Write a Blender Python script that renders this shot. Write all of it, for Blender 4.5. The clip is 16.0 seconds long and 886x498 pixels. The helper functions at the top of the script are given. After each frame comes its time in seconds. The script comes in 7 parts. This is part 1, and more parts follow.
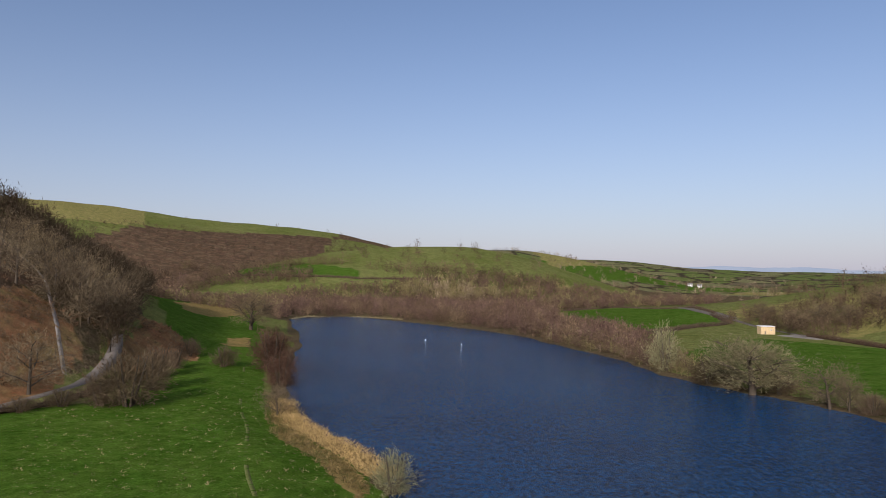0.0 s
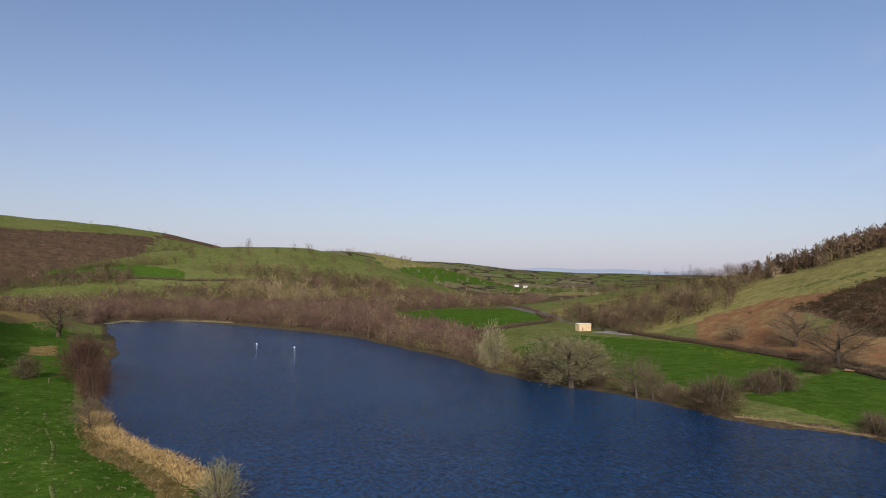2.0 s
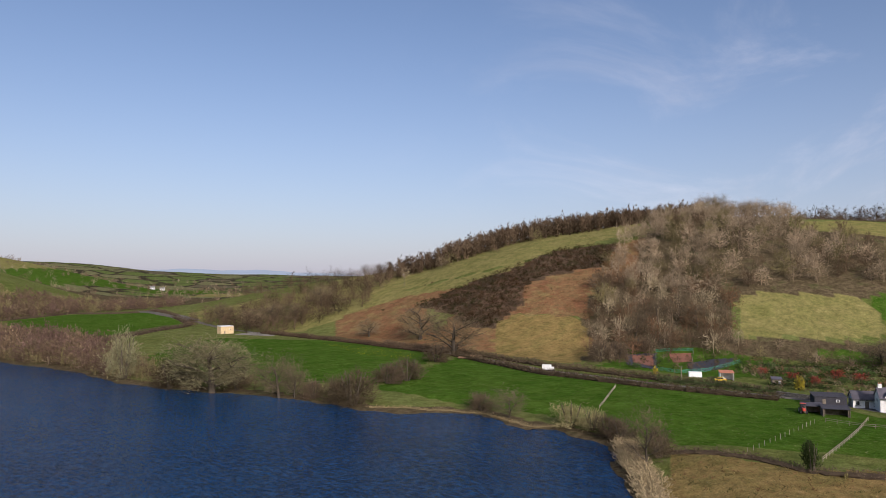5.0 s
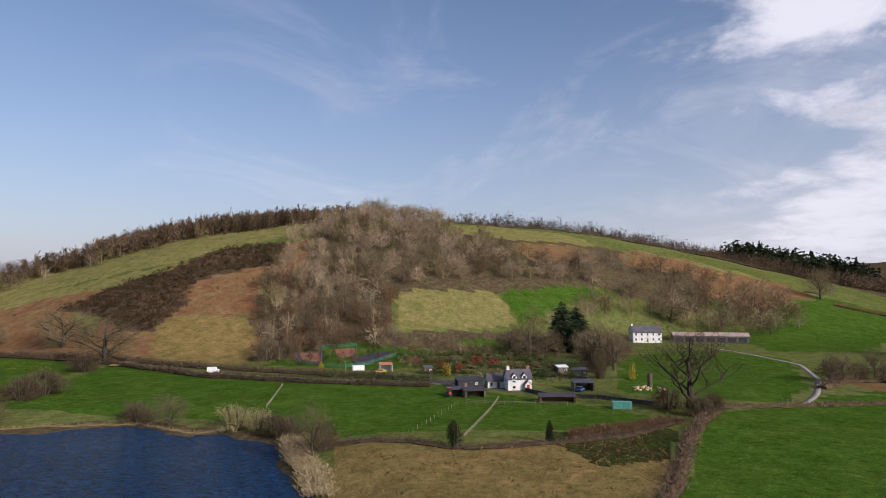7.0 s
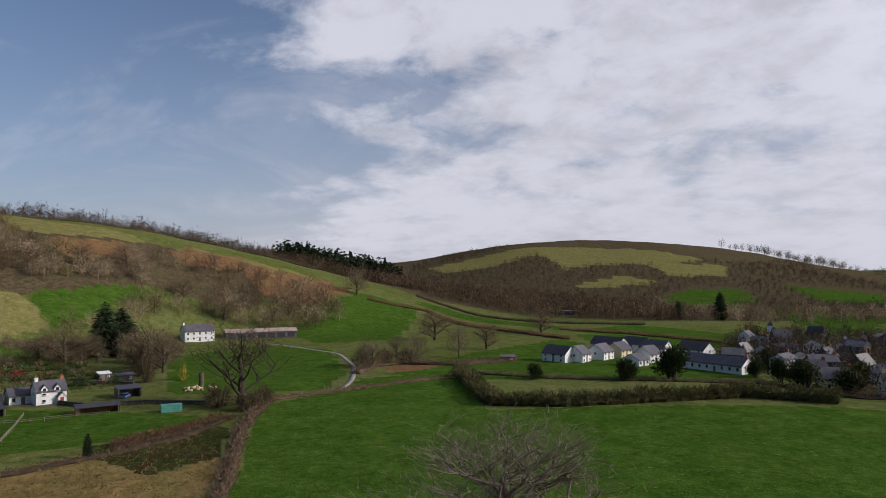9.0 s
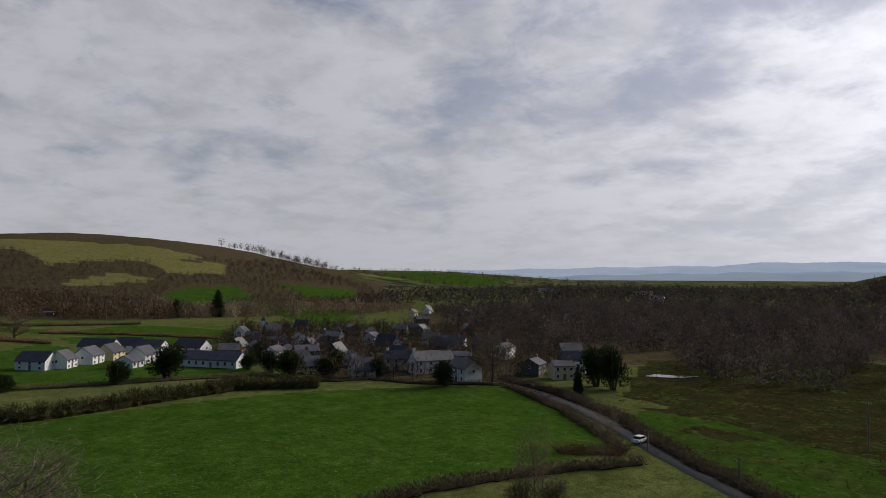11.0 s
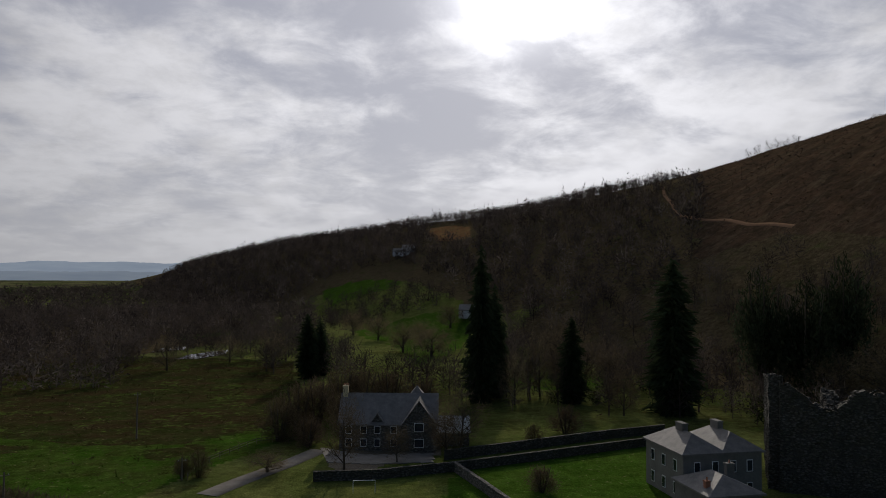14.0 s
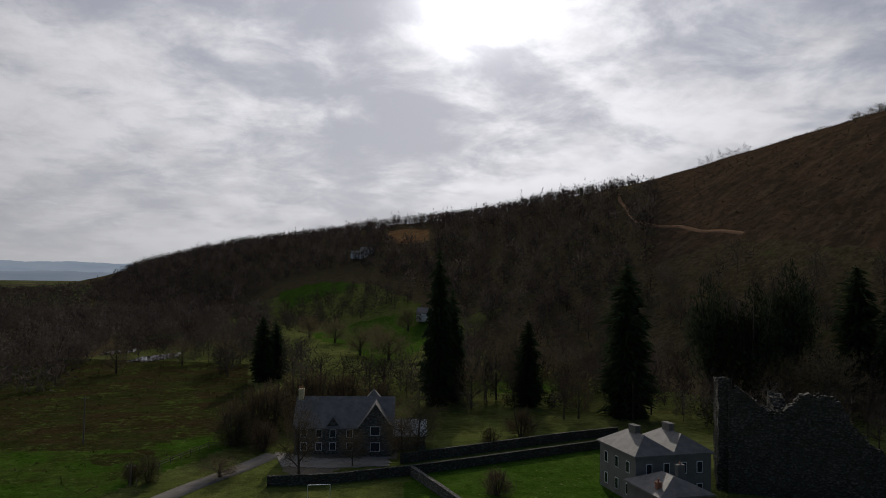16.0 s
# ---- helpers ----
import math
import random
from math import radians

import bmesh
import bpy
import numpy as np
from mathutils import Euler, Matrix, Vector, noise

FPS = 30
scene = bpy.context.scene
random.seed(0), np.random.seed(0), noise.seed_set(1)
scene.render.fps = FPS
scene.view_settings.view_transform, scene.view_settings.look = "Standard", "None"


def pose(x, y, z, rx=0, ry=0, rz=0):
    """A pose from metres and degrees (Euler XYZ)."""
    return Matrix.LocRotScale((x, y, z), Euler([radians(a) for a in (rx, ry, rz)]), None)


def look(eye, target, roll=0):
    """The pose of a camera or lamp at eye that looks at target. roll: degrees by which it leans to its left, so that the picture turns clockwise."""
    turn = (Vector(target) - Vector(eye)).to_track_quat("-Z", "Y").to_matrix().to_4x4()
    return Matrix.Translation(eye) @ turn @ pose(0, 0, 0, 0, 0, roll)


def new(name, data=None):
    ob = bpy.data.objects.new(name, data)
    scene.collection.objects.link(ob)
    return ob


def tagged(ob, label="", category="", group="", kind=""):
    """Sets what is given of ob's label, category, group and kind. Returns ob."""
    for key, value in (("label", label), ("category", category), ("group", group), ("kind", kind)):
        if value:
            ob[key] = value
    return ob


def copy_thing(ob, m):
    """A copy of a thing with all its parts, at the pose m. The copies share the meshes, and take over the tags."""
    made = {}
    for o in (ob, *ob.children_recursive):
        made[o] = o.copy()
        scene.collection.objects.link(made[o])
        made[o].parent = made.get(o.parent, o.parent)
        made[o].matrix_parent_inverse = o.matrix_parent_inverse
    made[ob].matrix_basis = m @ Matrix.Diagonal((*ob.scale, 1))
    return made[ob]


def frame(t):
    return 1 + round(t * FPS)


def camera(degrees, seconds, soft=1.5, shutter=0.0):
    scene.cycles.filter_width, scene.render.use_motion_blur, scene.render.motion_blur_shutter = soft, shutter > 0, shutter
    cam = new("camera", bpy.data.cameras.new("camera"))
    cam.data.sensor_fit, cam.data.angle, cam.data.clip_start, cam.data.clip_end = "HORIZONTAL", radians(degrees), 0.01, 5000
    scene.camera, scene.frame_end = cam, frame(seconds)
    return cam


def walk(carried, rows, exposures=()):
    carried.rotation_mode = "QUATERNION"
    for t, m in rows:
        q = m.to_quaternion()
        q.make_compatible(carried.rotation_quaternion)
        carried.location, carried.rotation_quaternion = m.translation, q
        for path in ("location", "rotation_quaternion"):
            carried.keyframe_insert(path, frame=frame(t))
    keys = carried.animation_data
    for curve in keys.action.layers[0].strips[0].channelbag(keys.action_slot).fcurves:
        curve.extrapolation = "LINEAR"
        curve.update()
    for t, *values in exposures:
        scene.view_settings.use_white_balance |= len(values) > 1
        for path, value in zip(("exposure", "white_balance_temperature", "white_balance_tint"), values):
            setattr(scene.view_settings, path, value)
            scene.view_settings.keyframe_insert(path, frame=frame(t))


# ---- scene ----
EYE = Vector((0, 0, 38))
SUN_BEARING, SUN_HEIGHT = 202, 24          # degrees: clockwise from the first view, above the horizon

cam = camera(64.2, 16.0, soft=0.8)
# seconds, bearing (clockwise), tilt up, lean to the left
PATH = [
    (0.0, 0.11, 1.86, 0.81),
    (0.5, 1.49, 1.91, 0.84),
    (1.0, 4.38, 1.99, 0.82),
    (1.5, 8.70, 2.08, 0.80),
    (2.0, 13.42, 2.15, 0.78),
    (2.5, 17.21, 2.18, 0.68),
    (3.0, 20.94, 2.23, 0.68),
    (3.2, 22.85, 2.28, 0.77),
    (5.3, 45.52, 2.50, 0.28),
    (5.5, 48.22, 2.49, 0.27),
    (6.0, 55.37, 2.49, 0.24),
    (6.5, 62.28, 2.49, 0.00),
    (7.0, 68.10, 2.50, 0.01),
    (7.5, 75.95, 2.45, -0.15),
    (8.0, 84.52, 2.39, -0.15),
    (8.5, 92.40, 2.34, -0.24),
    (9.0, 103.14, 2.25, -0.27),
    (9.2, 107.66, 2.21, -0.25),
    (11.3, 148.37, 2.06, 0.27),
    (11.5, 152.80, 2.10, 0.33),
    (12.0, 164.10, 2.10, 0.27),
    (12.5, 177.03, 2.14, 0.28),
    (13.0, 188.42, 2.12, 0.16),
    (13.5, 194.16, 2.18, 0.21),
    (14.0, 196.17, 2.23, 0.39),
    (14.5, 197.45, 2.30, 0.47),
    (15.0, 198.37, 2.37, 0.63),
    (15.5, 199.09, 2.44, 0.75),
    (16.0, 199.54, 2.52, 0.88),
]


def sight(bearing, tilt, lean):
    b, p = radians(bearing), radians(tilt)
    return look(EYE, EYE + Vector((math.sin(b) * math.cos(p), math.cos(b) * math.cos(p), math.sin(p))), lean)


walk(cam, [(t, sight(b, p, r)) for t, b, p, r in PATH],
     exposures=[(0, -0.08, 6200, 20), (6, -0.06, 6200, 20), (9.2, -0.48, 6080, 16), (11.3, -0.98, 6300, 13), (12.5, -1.3, 6400, 12), (16, -1.4, 6400, 12)])

# ---- sky and sun ----
world = bpy.data.worlds.new("sky")
scene.world = world
world.use_nodes = True
WN, WL = world.node_tree.nodes, world.node_tree.links
WN.clear()


def wmath(op, a, b=None, c=None, clamp=False):
    n = WN.new("ShaderNodeMath")
    n.operation, n.use_clamp = op, clamp
    for i, v in enumerate((a, b, c)):
        if v is None:
            continue
        if isinstance(v, (int, float)):
            n.inputs[i].default_value = v
        else:
            WL.new(v, n.inputs[i])
    return n.outputs[0]


def wmix(fac, a, b):
    n = WN.new("ShaderNodeMix")
    n.data_type = "RGBA"
    for sock, v in ((n.inputs[0], fac), (n.inputs[6], a), (n.inputs[7], b)):
        if isinstance(v, (int, float, tuple)):
            sock.default_value = v if not isinstance(v, tuple) else (*v, 1)
        else:
            WL.new(v, sock)
    return n.outputs[2]


def wramp(v, lo, hi):
    n = WN.new("ShaderNodeMapRange")
    n.interpolation_type = "SMOOTHSTEP"
    WL.new(v, n.inputs[0])
    n.inputs[1].default_value, n.inputs[2].default_value = lo, hi
    return n.outputs[0]


def wdot(v, d):
    n = WN.new("ShaderNodeVectorMath")
    n.operation = "DOT_PRODUCT"
    WL.new(v, n.inputs[0])
    n.inputs[1].default_value = d
    return n.outputs["Value"]


def wnoise(v, scale, detail, roughness, distortion=0.0):
    n = WN.new("ShaderNodeTexNoise")
    WL.new(v, n.inputs["Vector"])
    n.inputs["Scale"].default_value, n.inputs["Detail"].default_value = scale, detail
    n.inputs["Roughness"].default_value, n.inputs["Distortion"].default_value = roughness, distortion
    return n.outputs[0]


def heading(bearing, height=0.0):
    b, h = radians(bearing), radians(height)
    return Vector((math.sin(b) * math.cos(h), math.cos(b) * math.cos(h), math.sin(h)))


sky = WN.new("ShaderNodeTexSky")
sky.sky_type, sky.sun_disc = "NISHITA", False
sky.sun_elevation, sky.sun_rotation = radians(SUN_HEIGHT), radians(SUN_BEARING)
sky.air_density, sky.dust_density, sky.ozone_density = 1.0, 0.5, 2.2
way = WN.new("ShaderNodeTexCoord").outputs["Generated"]
sep = WN.new("ShaderNodeSeparateXYZ")
WL.new(way, sep.inputs[0])
up = wmath("MAXIMUM", sep.outputs[2], 0.0)
# the cloud deck is a flat layer seen in perspective
deep = wmath("ADD", up, 0.24)
flat = WN.new("ShaderNodeCombineXYZ")
WL.new(wmath("DIVIDE", sep.outputs[0], deep), flat.inputs[0])
WL.new(wmath("DIVIDE", sep.outputs[1], deep), flat.inputs[1])
deck = flat.outputs[0]
broad = wnoise(deck, 0.95, 3, 0.5, 0.3)
fine = wnoise(deck, 4.0, 12, 0.60, 0.25)
puff = wnoise(deck, 5.0, 10, 0.62, 0.2)
side = wramp(wdot(way, heading(168)), -0.16, 0.55)      # the cloud lies over the southern half
near_sun = wmath("MAXIMUM", wdot(way, heading(SUN_BEARING, SUN_HEIGHT)), 0.0)
halo = wmath("POWER", near_sun, 4)
glow = wmath("POWER", near_sun, 28)
glare = wmath("POWER", near_sun, 300)
amount = wmath("ADD", wmath("MULTIPLY", broad, 0.52), wmath("MULTIPLY", fine, 0.48))
amount = wmath("ADD", amount, wmath("MULTIPLY", wmath("SUBTRACT", side, 0.62), 0.34))
amount = wmath("SUBTRACT", amount, wmath("MULTIPLY", halo, 0.045))
cover = wramp(amount, 0.48, 0.655)
# lit by the sun behind, with grey hollows
lit = wmath("ADD", wmath("ADD", 7.8, wmath("MULTIPLY", halo, 13.0)), wmath("MULTIPLY", glow, 5.0))
hollow = wmath("ADD", wmath("MULTIPLY", puff, 0.55), wmath("MULTIPLY", broad, 0.45))
lit = wmath("MULTIPLY", lit, wmath("ADD", 0.82, wmath("MULTIPLY", wramp(hollow, 0.38, 0.60), 0.27)))
lit = wmath("ADD", lit, wmath("MULTIPLY", glare, 40.0))
cloud = WN.new("ShaderNodeCombineColor")
WL.new(wmath("MULTIPLY", lit, 1.0), cloud.inputs[0])
WL.new(lit, cloud.inputs[1])
WL.new(wmath("MULTIPLY", lit, 1.02), cloud.inputs[2])
haze = wmath("POWER", wmath("SUBTRACT", 1.0, up, clamp=True), 6)
clear = wmix(wmath("MULTIPLY", haze, 0.8), sky.outputs[0], (4.3, 4.4, 5.3))
# a thin veil between the clouds towards the sun
veil = WN.new("ShaderNodeCombineColor")
for k in range(3):
    WL.new(wmath("ADD", (5.0, 5.2, 6.3)[k], wmath("ADD", wmath("MULTIPLY", halo, (6.6, 6.6, 6.7)[k]), wmath("MULTIPLY", glare, 40.0))), veil.inputs[k])
clear = wmix(wmath("MULTIPLY", wramp(wdot(way, heading(190, 10)), 0.30, 0.95), 0.85), clear, veil.outputs[0])
wisp = wmath("MULTIPLY", wramp(wnoise(deck, 1.5, 9, 0.60, 0.8), 0.47, 0.74), wramp(wdot(way, heading(110)), 0.20, 0.80))
cover = wmath("MAXIMUM", wmath("MULTIPLY", cover, 0.93), wmath("MULTIPLY", wisp, 0.38))
mixed = wmix(cover, clear, cloud.outputs[0])
murk = wmath("MULTIPLY", wmath("POWER", wmath("SUBTRACT", 1.0, up, clamp=True), 8), side)
murk_tone = WN.new("ShaderNodeCombineColor")
for k in range(3):
    WL.new(wmath("ADD", (7.4, 7.5, 7.7)[k], wmath("MULTIPLY", halo, 8.5)), murk_tone.inputs[k])
mixed = wmix(wmath("MULTIPLY", murk, 0.85), mixed, murk_tone.outputs[0])
back = WN.new("ShaderNodeBackground")
back.inputs[1].default_value = 0.11
WL.new(mixed, back.inputs[0])
WL.new(back.outputs[0], WN.new("ShaderNodeOutputWorld").inputs[0])

sun = new("sun", bpy.data.lights.new("sun", "SUN"))
sun.data.energy, sun.data.angle, sun.data.color = 4.3, radians(0.6), (1.0, 0.91, 0.77)
sun.matrix_world = look(heading(SUN_BEARING, SUN_HEIGHT) * 100, (0, 0, 0))

# ---- landform: heights by bearing (degrees clockwise) and distance (metres) from the middle of the valley ----
WHEEL = np.arange(0, 360, 0.5)


def ring(bearings, values, soft=3.0):
    v = np.interp(WHEEL, np.array(bearings) % 360, values, period=360)
    k = np.exp(-0.5 * (np.arange(-24, 25) * 0.5 / soft) ** 2)
    return np.convolve(np.concatenate([v[-24:], v, v[:24]]), k / k.sum(), "valid")


def at(wheel, b):
    return np.interp(b, WHEEL, wheel, period=360)


class Hill:
    def __init__(self, bearings, foot, crest, top, behind, bulge=1.15):
        self.foot, self.crest, self.top = (ring(bearings, v if isinstance(v, list) else [v] * len(bearings)) for v in (foot, crest, top))
        self.behind, self.bulge = behind, bulge

    def height(self, b, r):
        foot, crest, top = at(self.foot, b), at(self.crest, b), at(self.top, b)
        s = np.clip((r - foot) / (crest - foot), 0, 1)
        rise = np.sin(s * np.pi / 2) ** self.bulge
        fall = np.exp(-(np.maximum(r - crest, 0) / self.behind) ** 2)
        return top * rise * fall


HILLS = [
    # moor ridge beyond the head of the lake
    Hill([280, 300, 329, 333, 337, 345, 352, 356.4, 0, 5, 20], 850, 1500, [0, 150, 162, 158, 144, 125, 117, 91, 58, 10, 0], 900),
    # green hill behind the lakeside wood
    Hill([335, 346, 352, 356.4, 0.3, 3.5, 7.1, 9.8, 14, 20], 690, 1050, [0, 50, 66, 74, 79, 75, 62, 45, 15, 0], 350),
    # near rise of fields to the north
    Hill([335, 350, 0, 3.9, 9.1, 11.5, 13.8, 17, 21], 1150, 1750, [0, 50, 82, 98, 91, 74, 52, 22, 0], 500),
    # far fields to the north
    Hill([0, 6, 9.1, 13.8, 18.4, 26.2, 40, 60, 80, 95], 1900, 3000, [0, 70, 100, 106, 62, 54, 50, 60, 60, 0], 900),
    # the hill above the lane and the cottages
    Hill([10, 20, 24, 30, 35, 40, 43, 47, 55, 60, 65, 70, 78, 82, 88, 92, 97, 103, 112, 120],
         [560, 540, 520, 470, 420, 370, 350, 335, 330, 330, 335, 340, 370, 400, 420, 420, 440, 480, 520, 540],
         [650, 650, 650, 630, 620, 620, 620, 620, 620, 620, 620, 630, 640, 650, 680, 690, 700, 750, 800, 800],
         [0, 8, 18, 33, 40, 48, 61, 74, 82, 88, 93, 87, 81, 72, 61, 50, 33, 20, 8, 0], 260),
    # wooded shoulder with the dark conifers
    Hill([72, 80, 85, 89, 92, 95, 98, 101, 106], 700, 960, [0, 40, 66, 64, 54, 44, 34, 22, 0], 300),
    # big hill beyond the village
    Hill([75, 85, 94, 98, 102, 106, 110.3, 119, 124, 127, 132, 135, 140, 146], 850, 1700,
         [0, 45, 62, 68, 76, 106, 121, 116, 105, 84, 52, 40, 20, 0], 900),
    # far green rise
    Hill([112, 122, 132, 137, 144, 147.5, 153, 160], 1500, 2600, [0, 40, 52, 50, 47, 29, 14, 0], 700),
    # wooded valley side that closes the south and west
    Hill([160, 168, 171.6, 175.2, 179.5, 183, 191, 201, 209, 216, 222, 228, 232, 250, 280, 310, 322, 328, 331, 334, 337, 341, 346],
         [1200, 1100, 1000, 900, 800, 700, 430, 340, 290, 265, 245, 235, 228, 190, 170, 185, 205, 225, 232, 240, 260, 300, 320],
         [1900, 1800, 1700, 1600, 1500, 1400, 1200, 1000, 850, 740, 650, 600, 560, 500, 430, 380, 350, 330, 340, 345, 360, 400, 400],
         [0, 0, 8, 50, 84, 101, 112, 121, 133, 136, 142, 152, 156, 158, 148, 125, 95, 68, 58, 42, 22, 6, 0], 420),
]

SHORE_B = [-3.5, -4, -6.3, -9.9, -12.3, -12.1, -11.8, -11.1, -12, -11.6, -9.2, -6.5, -1, 5.4, 9.9, 14.2, 17.3, 22.4, 26.9, 32, 37.2,
           42.2, 45.3, 48, 50.5, 55.2, 55.1, 57.3, 58, 50, 30, 10, 0]
SHORE_R = [114, 127, 144, 165, 188, 221, 303, 386, 535, 566, 586, 581, 512, 442, 373, 325, 283, 255, 241, 222, 204, 204, 199, 184, 184,
           165, 150, 127, 100, 75, 65, 70, 92]


def plan(b, r):
    """The place in the plan at a bearing and a distance."""
    return r * np.sin(np.radians(b)), r * np.cos(np.radians(b))


def rounded(pts, n=6):
    """A closed smooth line through the points."""
    p = np.array(pts, float)
    a, b, c, d = np.roll(p, 1, 0), p, np.roll(p, -1, 0), np.roll(p, -2, 0)
    out = []
    for t in np.arange(n) / n:
        out.append(0.5 * (2 * b + (c - a) * t + (2 * a - 5 * b + 4 * c - d) * t * t + (3 * b - a - 3 * c + d) * t ** 3))
    return np.stack(out, 1).reshape(-1, 2)


SHORE = rounded(np.stack(plan(np.array(SHORE_B), np.array(SHORE_R, float)), 1), 5)
SHORE = SHORE + 1.2 * np.stack([np.sin(np.arange(len(SHORE)) * 2.1), np.cos(np.arange(len(SHORE)) * 1.7)], 1)


def inside(px, py, poly):
    hit = np.zeros(px.shape, bool)
    n = len(poly)
    for i in range(n):
        (x0, y0), (x1, y1) = poly[i], poly[(i + 1) % n]
        if y0 == y1:
            continue
        cross = (y0 > py) != (y1 > py)
        hit ^= cross & (px < (x1 - x0) * (py - y0) / (y1 - y0) + x0)
    return hit


def off_line(px, py, pts, closed=False):
    """Distance from a line in the plan."""
    best = np.full(px.shape, 1e9)
    n = len(pts)
    for i in range(n if closed else n - 1):
        (x0, y0), (x1, y1) = pts[i], pts[(i + 1) % n]
        dx, dy = x1 - x0, y1 - y0
        t = np.clip(((px - x0) * dx + (py - y0) * dy) / (dx * dx + dy * dy + 1e-9), 0, 1)
        best = np.minimum(best, (px - x0 - t * dx) ** 2 + (py - y0 - t * dy) ** 2)
    return np.sqrt(best)


def swell(x, y):
    """Gentle unevenness of the ground, about one metre."""
    return (np.sin(x * 0.031 + 1.3 * np.sin(y * 0.017)) + np.sin(y * 0.041 + 1.1 * np.sin(x * 0.023 + 2))
            + 0.45 * np.sin(x * 0.11 + y * 0.07) + 0.35 * np.sin(y * 0.17 - x * 0.09)) * 0.4


def ground(x, y):
    x, y = np.atleast_1d(np.asarray(x, float)), np.atleast_1d(np.asarray(y, float))
    r, b = np.hypot(x, y), np.degrees(np.arctan2(x, y)) % 360
    base = 1.6 + 0.004 * np.clip(r - 200, 0, 1500) + 0.25 * swell(x, y)
    rise = np.zeros_like(r)
    for h in HILLS:
        rise = np.maximum(rise, h.height(b, r))
    rise = rise + 0.7 * swell(x * 0.6, y * 0.6) * np.clip(rise / 25, 0, 2.2) * np.clip(r / 500, 0.4, 1.8)
    z = 2.0 * np.logaddexp(base / 2.0, rise / 2.0)
    m = r < 680
    d = off_line(x[m], y[m], SHORE, True)
    wet = inside(x[m], y[m], SHORE)
    z[m] = np.where(wet, -0.15 - np.minimum(d * 0.25, 3.0), np.minimum(z[m], 0.12 + d * 0.09 + 0.0022 * d * d))
    return z


def spot(b, r, lift=0.0):
    """A point on the ground at a bearing and a distance."""
    x, y = plan(b, r)
    return Vector((float(x), float(y), float(ground(x, y)[0]) + lift))

# ---- materials ----
class Nodes:
    """Short hand for a material's node tree."""

    def __init__(self, name, rough=0.9, metal=0.0, specular=0.3):
        self.mat = bpy.data.materials.new(name)
        self.mat.use_nodes = True
        self.tree = self.mat.node_tree
        self.bsdf = self.tree.nodes["Principled BSDF"]
        self.bsdf.inputs["Roughness"].default_value = rough
        self.bsdf.inputs["Metallic"].default_value = metal
        self.bsdf.inputs["Specular IOR Level"].default_value = specular
        self.spot = self.tree.nodes.new("ShaderNodeTexCoord").outputs["Object"]

    def put(self, v, sock):
        if isinstance(v, tuple):
            sock.default_value = (*v, 1) if len(v) == 3 else v
        elif isinstance(v, (int, float)):
            sock.default_value = v
        else:
            self.tree.links.new(v, sock)

    def noise(self, scale, detail=4, roughness=0.6, stretch=None, distortion=0.0):
        n = self.tree.nodes.new("ShaderNodeTexNoise")
        src = self.spot
        if stretch:
            m = self.tree.nodes.new("ShaderNodeMapping")
            self.tree.links.new(src, m.inputs[0])
            m.inputs["Scale"].default_value = stretch
            src = m.outputs[0]
        self.tree.links.new(src, n.inputs["Vector"])
        n.inputs["Scale"].default_value, n.inputs["Detail"].default_value = scale, detail
        n.inputs["Roughness"].default_value, n.inputs["Distortion"].default_value = roughness, distortion
        return n.outputs[0]

    def ramp(self, v, lo, hi, a=0.0, b=1.0):
        n = self.tree.nodes.new("ShaderNodeMapRange")
        self.put(v, n.inputs[0])
        for i, x in enumerate((lo, hi, a, b)):
            n.inputs[i + 1].default_value = x
        return n.outputs[0]

    def math(self, op, a, b):
        n = self.tree.nodes.new("ShaderNodeMath")
        n.operation = op
        self.put(a, n.inputs[0]), self.put(b, n.inputs[1])
        return n.outputs[0]

    def mix(self, fac, a, b, blend="MIX"):
        n = self.tree.nodes.new("ShaderNodeMix")
        n.data_type, n.blend_type = "RGBA", blend
        self.put(fac, n.inputs[0]), self.put(a, n.inputs[6]), self.put(b, n.inputs[7])
        return n.outputs[2]

    def attribute(self, name):
        n = self.tree.nodes.new("ShaderNodeAttribute")
        n.attribute_name = name
        return n

    def random(self):
        return self.tree.nodes.new("ShaderNodeObjectInfo").outputs["Random"]

    def island(self):
        return self.tree.nodes.new("ShaderNodeNewGeometry").outputs["Random Per Island"]

    def bump(self, v, strength=0.3, distance=0.05):
        n = self.tree.nodes.new("ShaderNodeBump")
        n.inputs["Strength"].default_value, n.inputs["Distance"].default_value = strength, distance
        self.tree.links.new(v, n.inputs["Height"])
        self.tree.links.new(n.outputs[0], self.bsdf.inputs["Normal"])

    def done(self, colour):
        self.put(colour, self.bsdf.inputs["Base Color"])
        return self.mat


def plain(name, a, b, scale=1.0, rough=0.85, bump=0.2, metal=0.0, fine=6.0, shift=0.25, specular=0.3):
    """Two tones of one surface, in patches and in grain, varied from object to object."""
    n = Nodes(name, rough, metal, specular)
    patch = n.ramp(n.noise(scale, 5), 0.32, 0.68)
    grain = n.noise(scale * fine, 4, 0.7)
    c = n.mix(patch, a, b)
    c = n.mix(1.0, c, n.mix(grain, (0.7, 0.7, 0.7), (1.3, 1.3, 1.3)), "MULTIPLY")
    k = 1 - shift
    c = n.mix(1.0, c, n.mix(n.random(), (k, k, k), (1 + shift, 1 + shift, 1 + shift)), "MULTIPLY")
    n.bump(grain, bump, 0.05)
    return n.done(c)


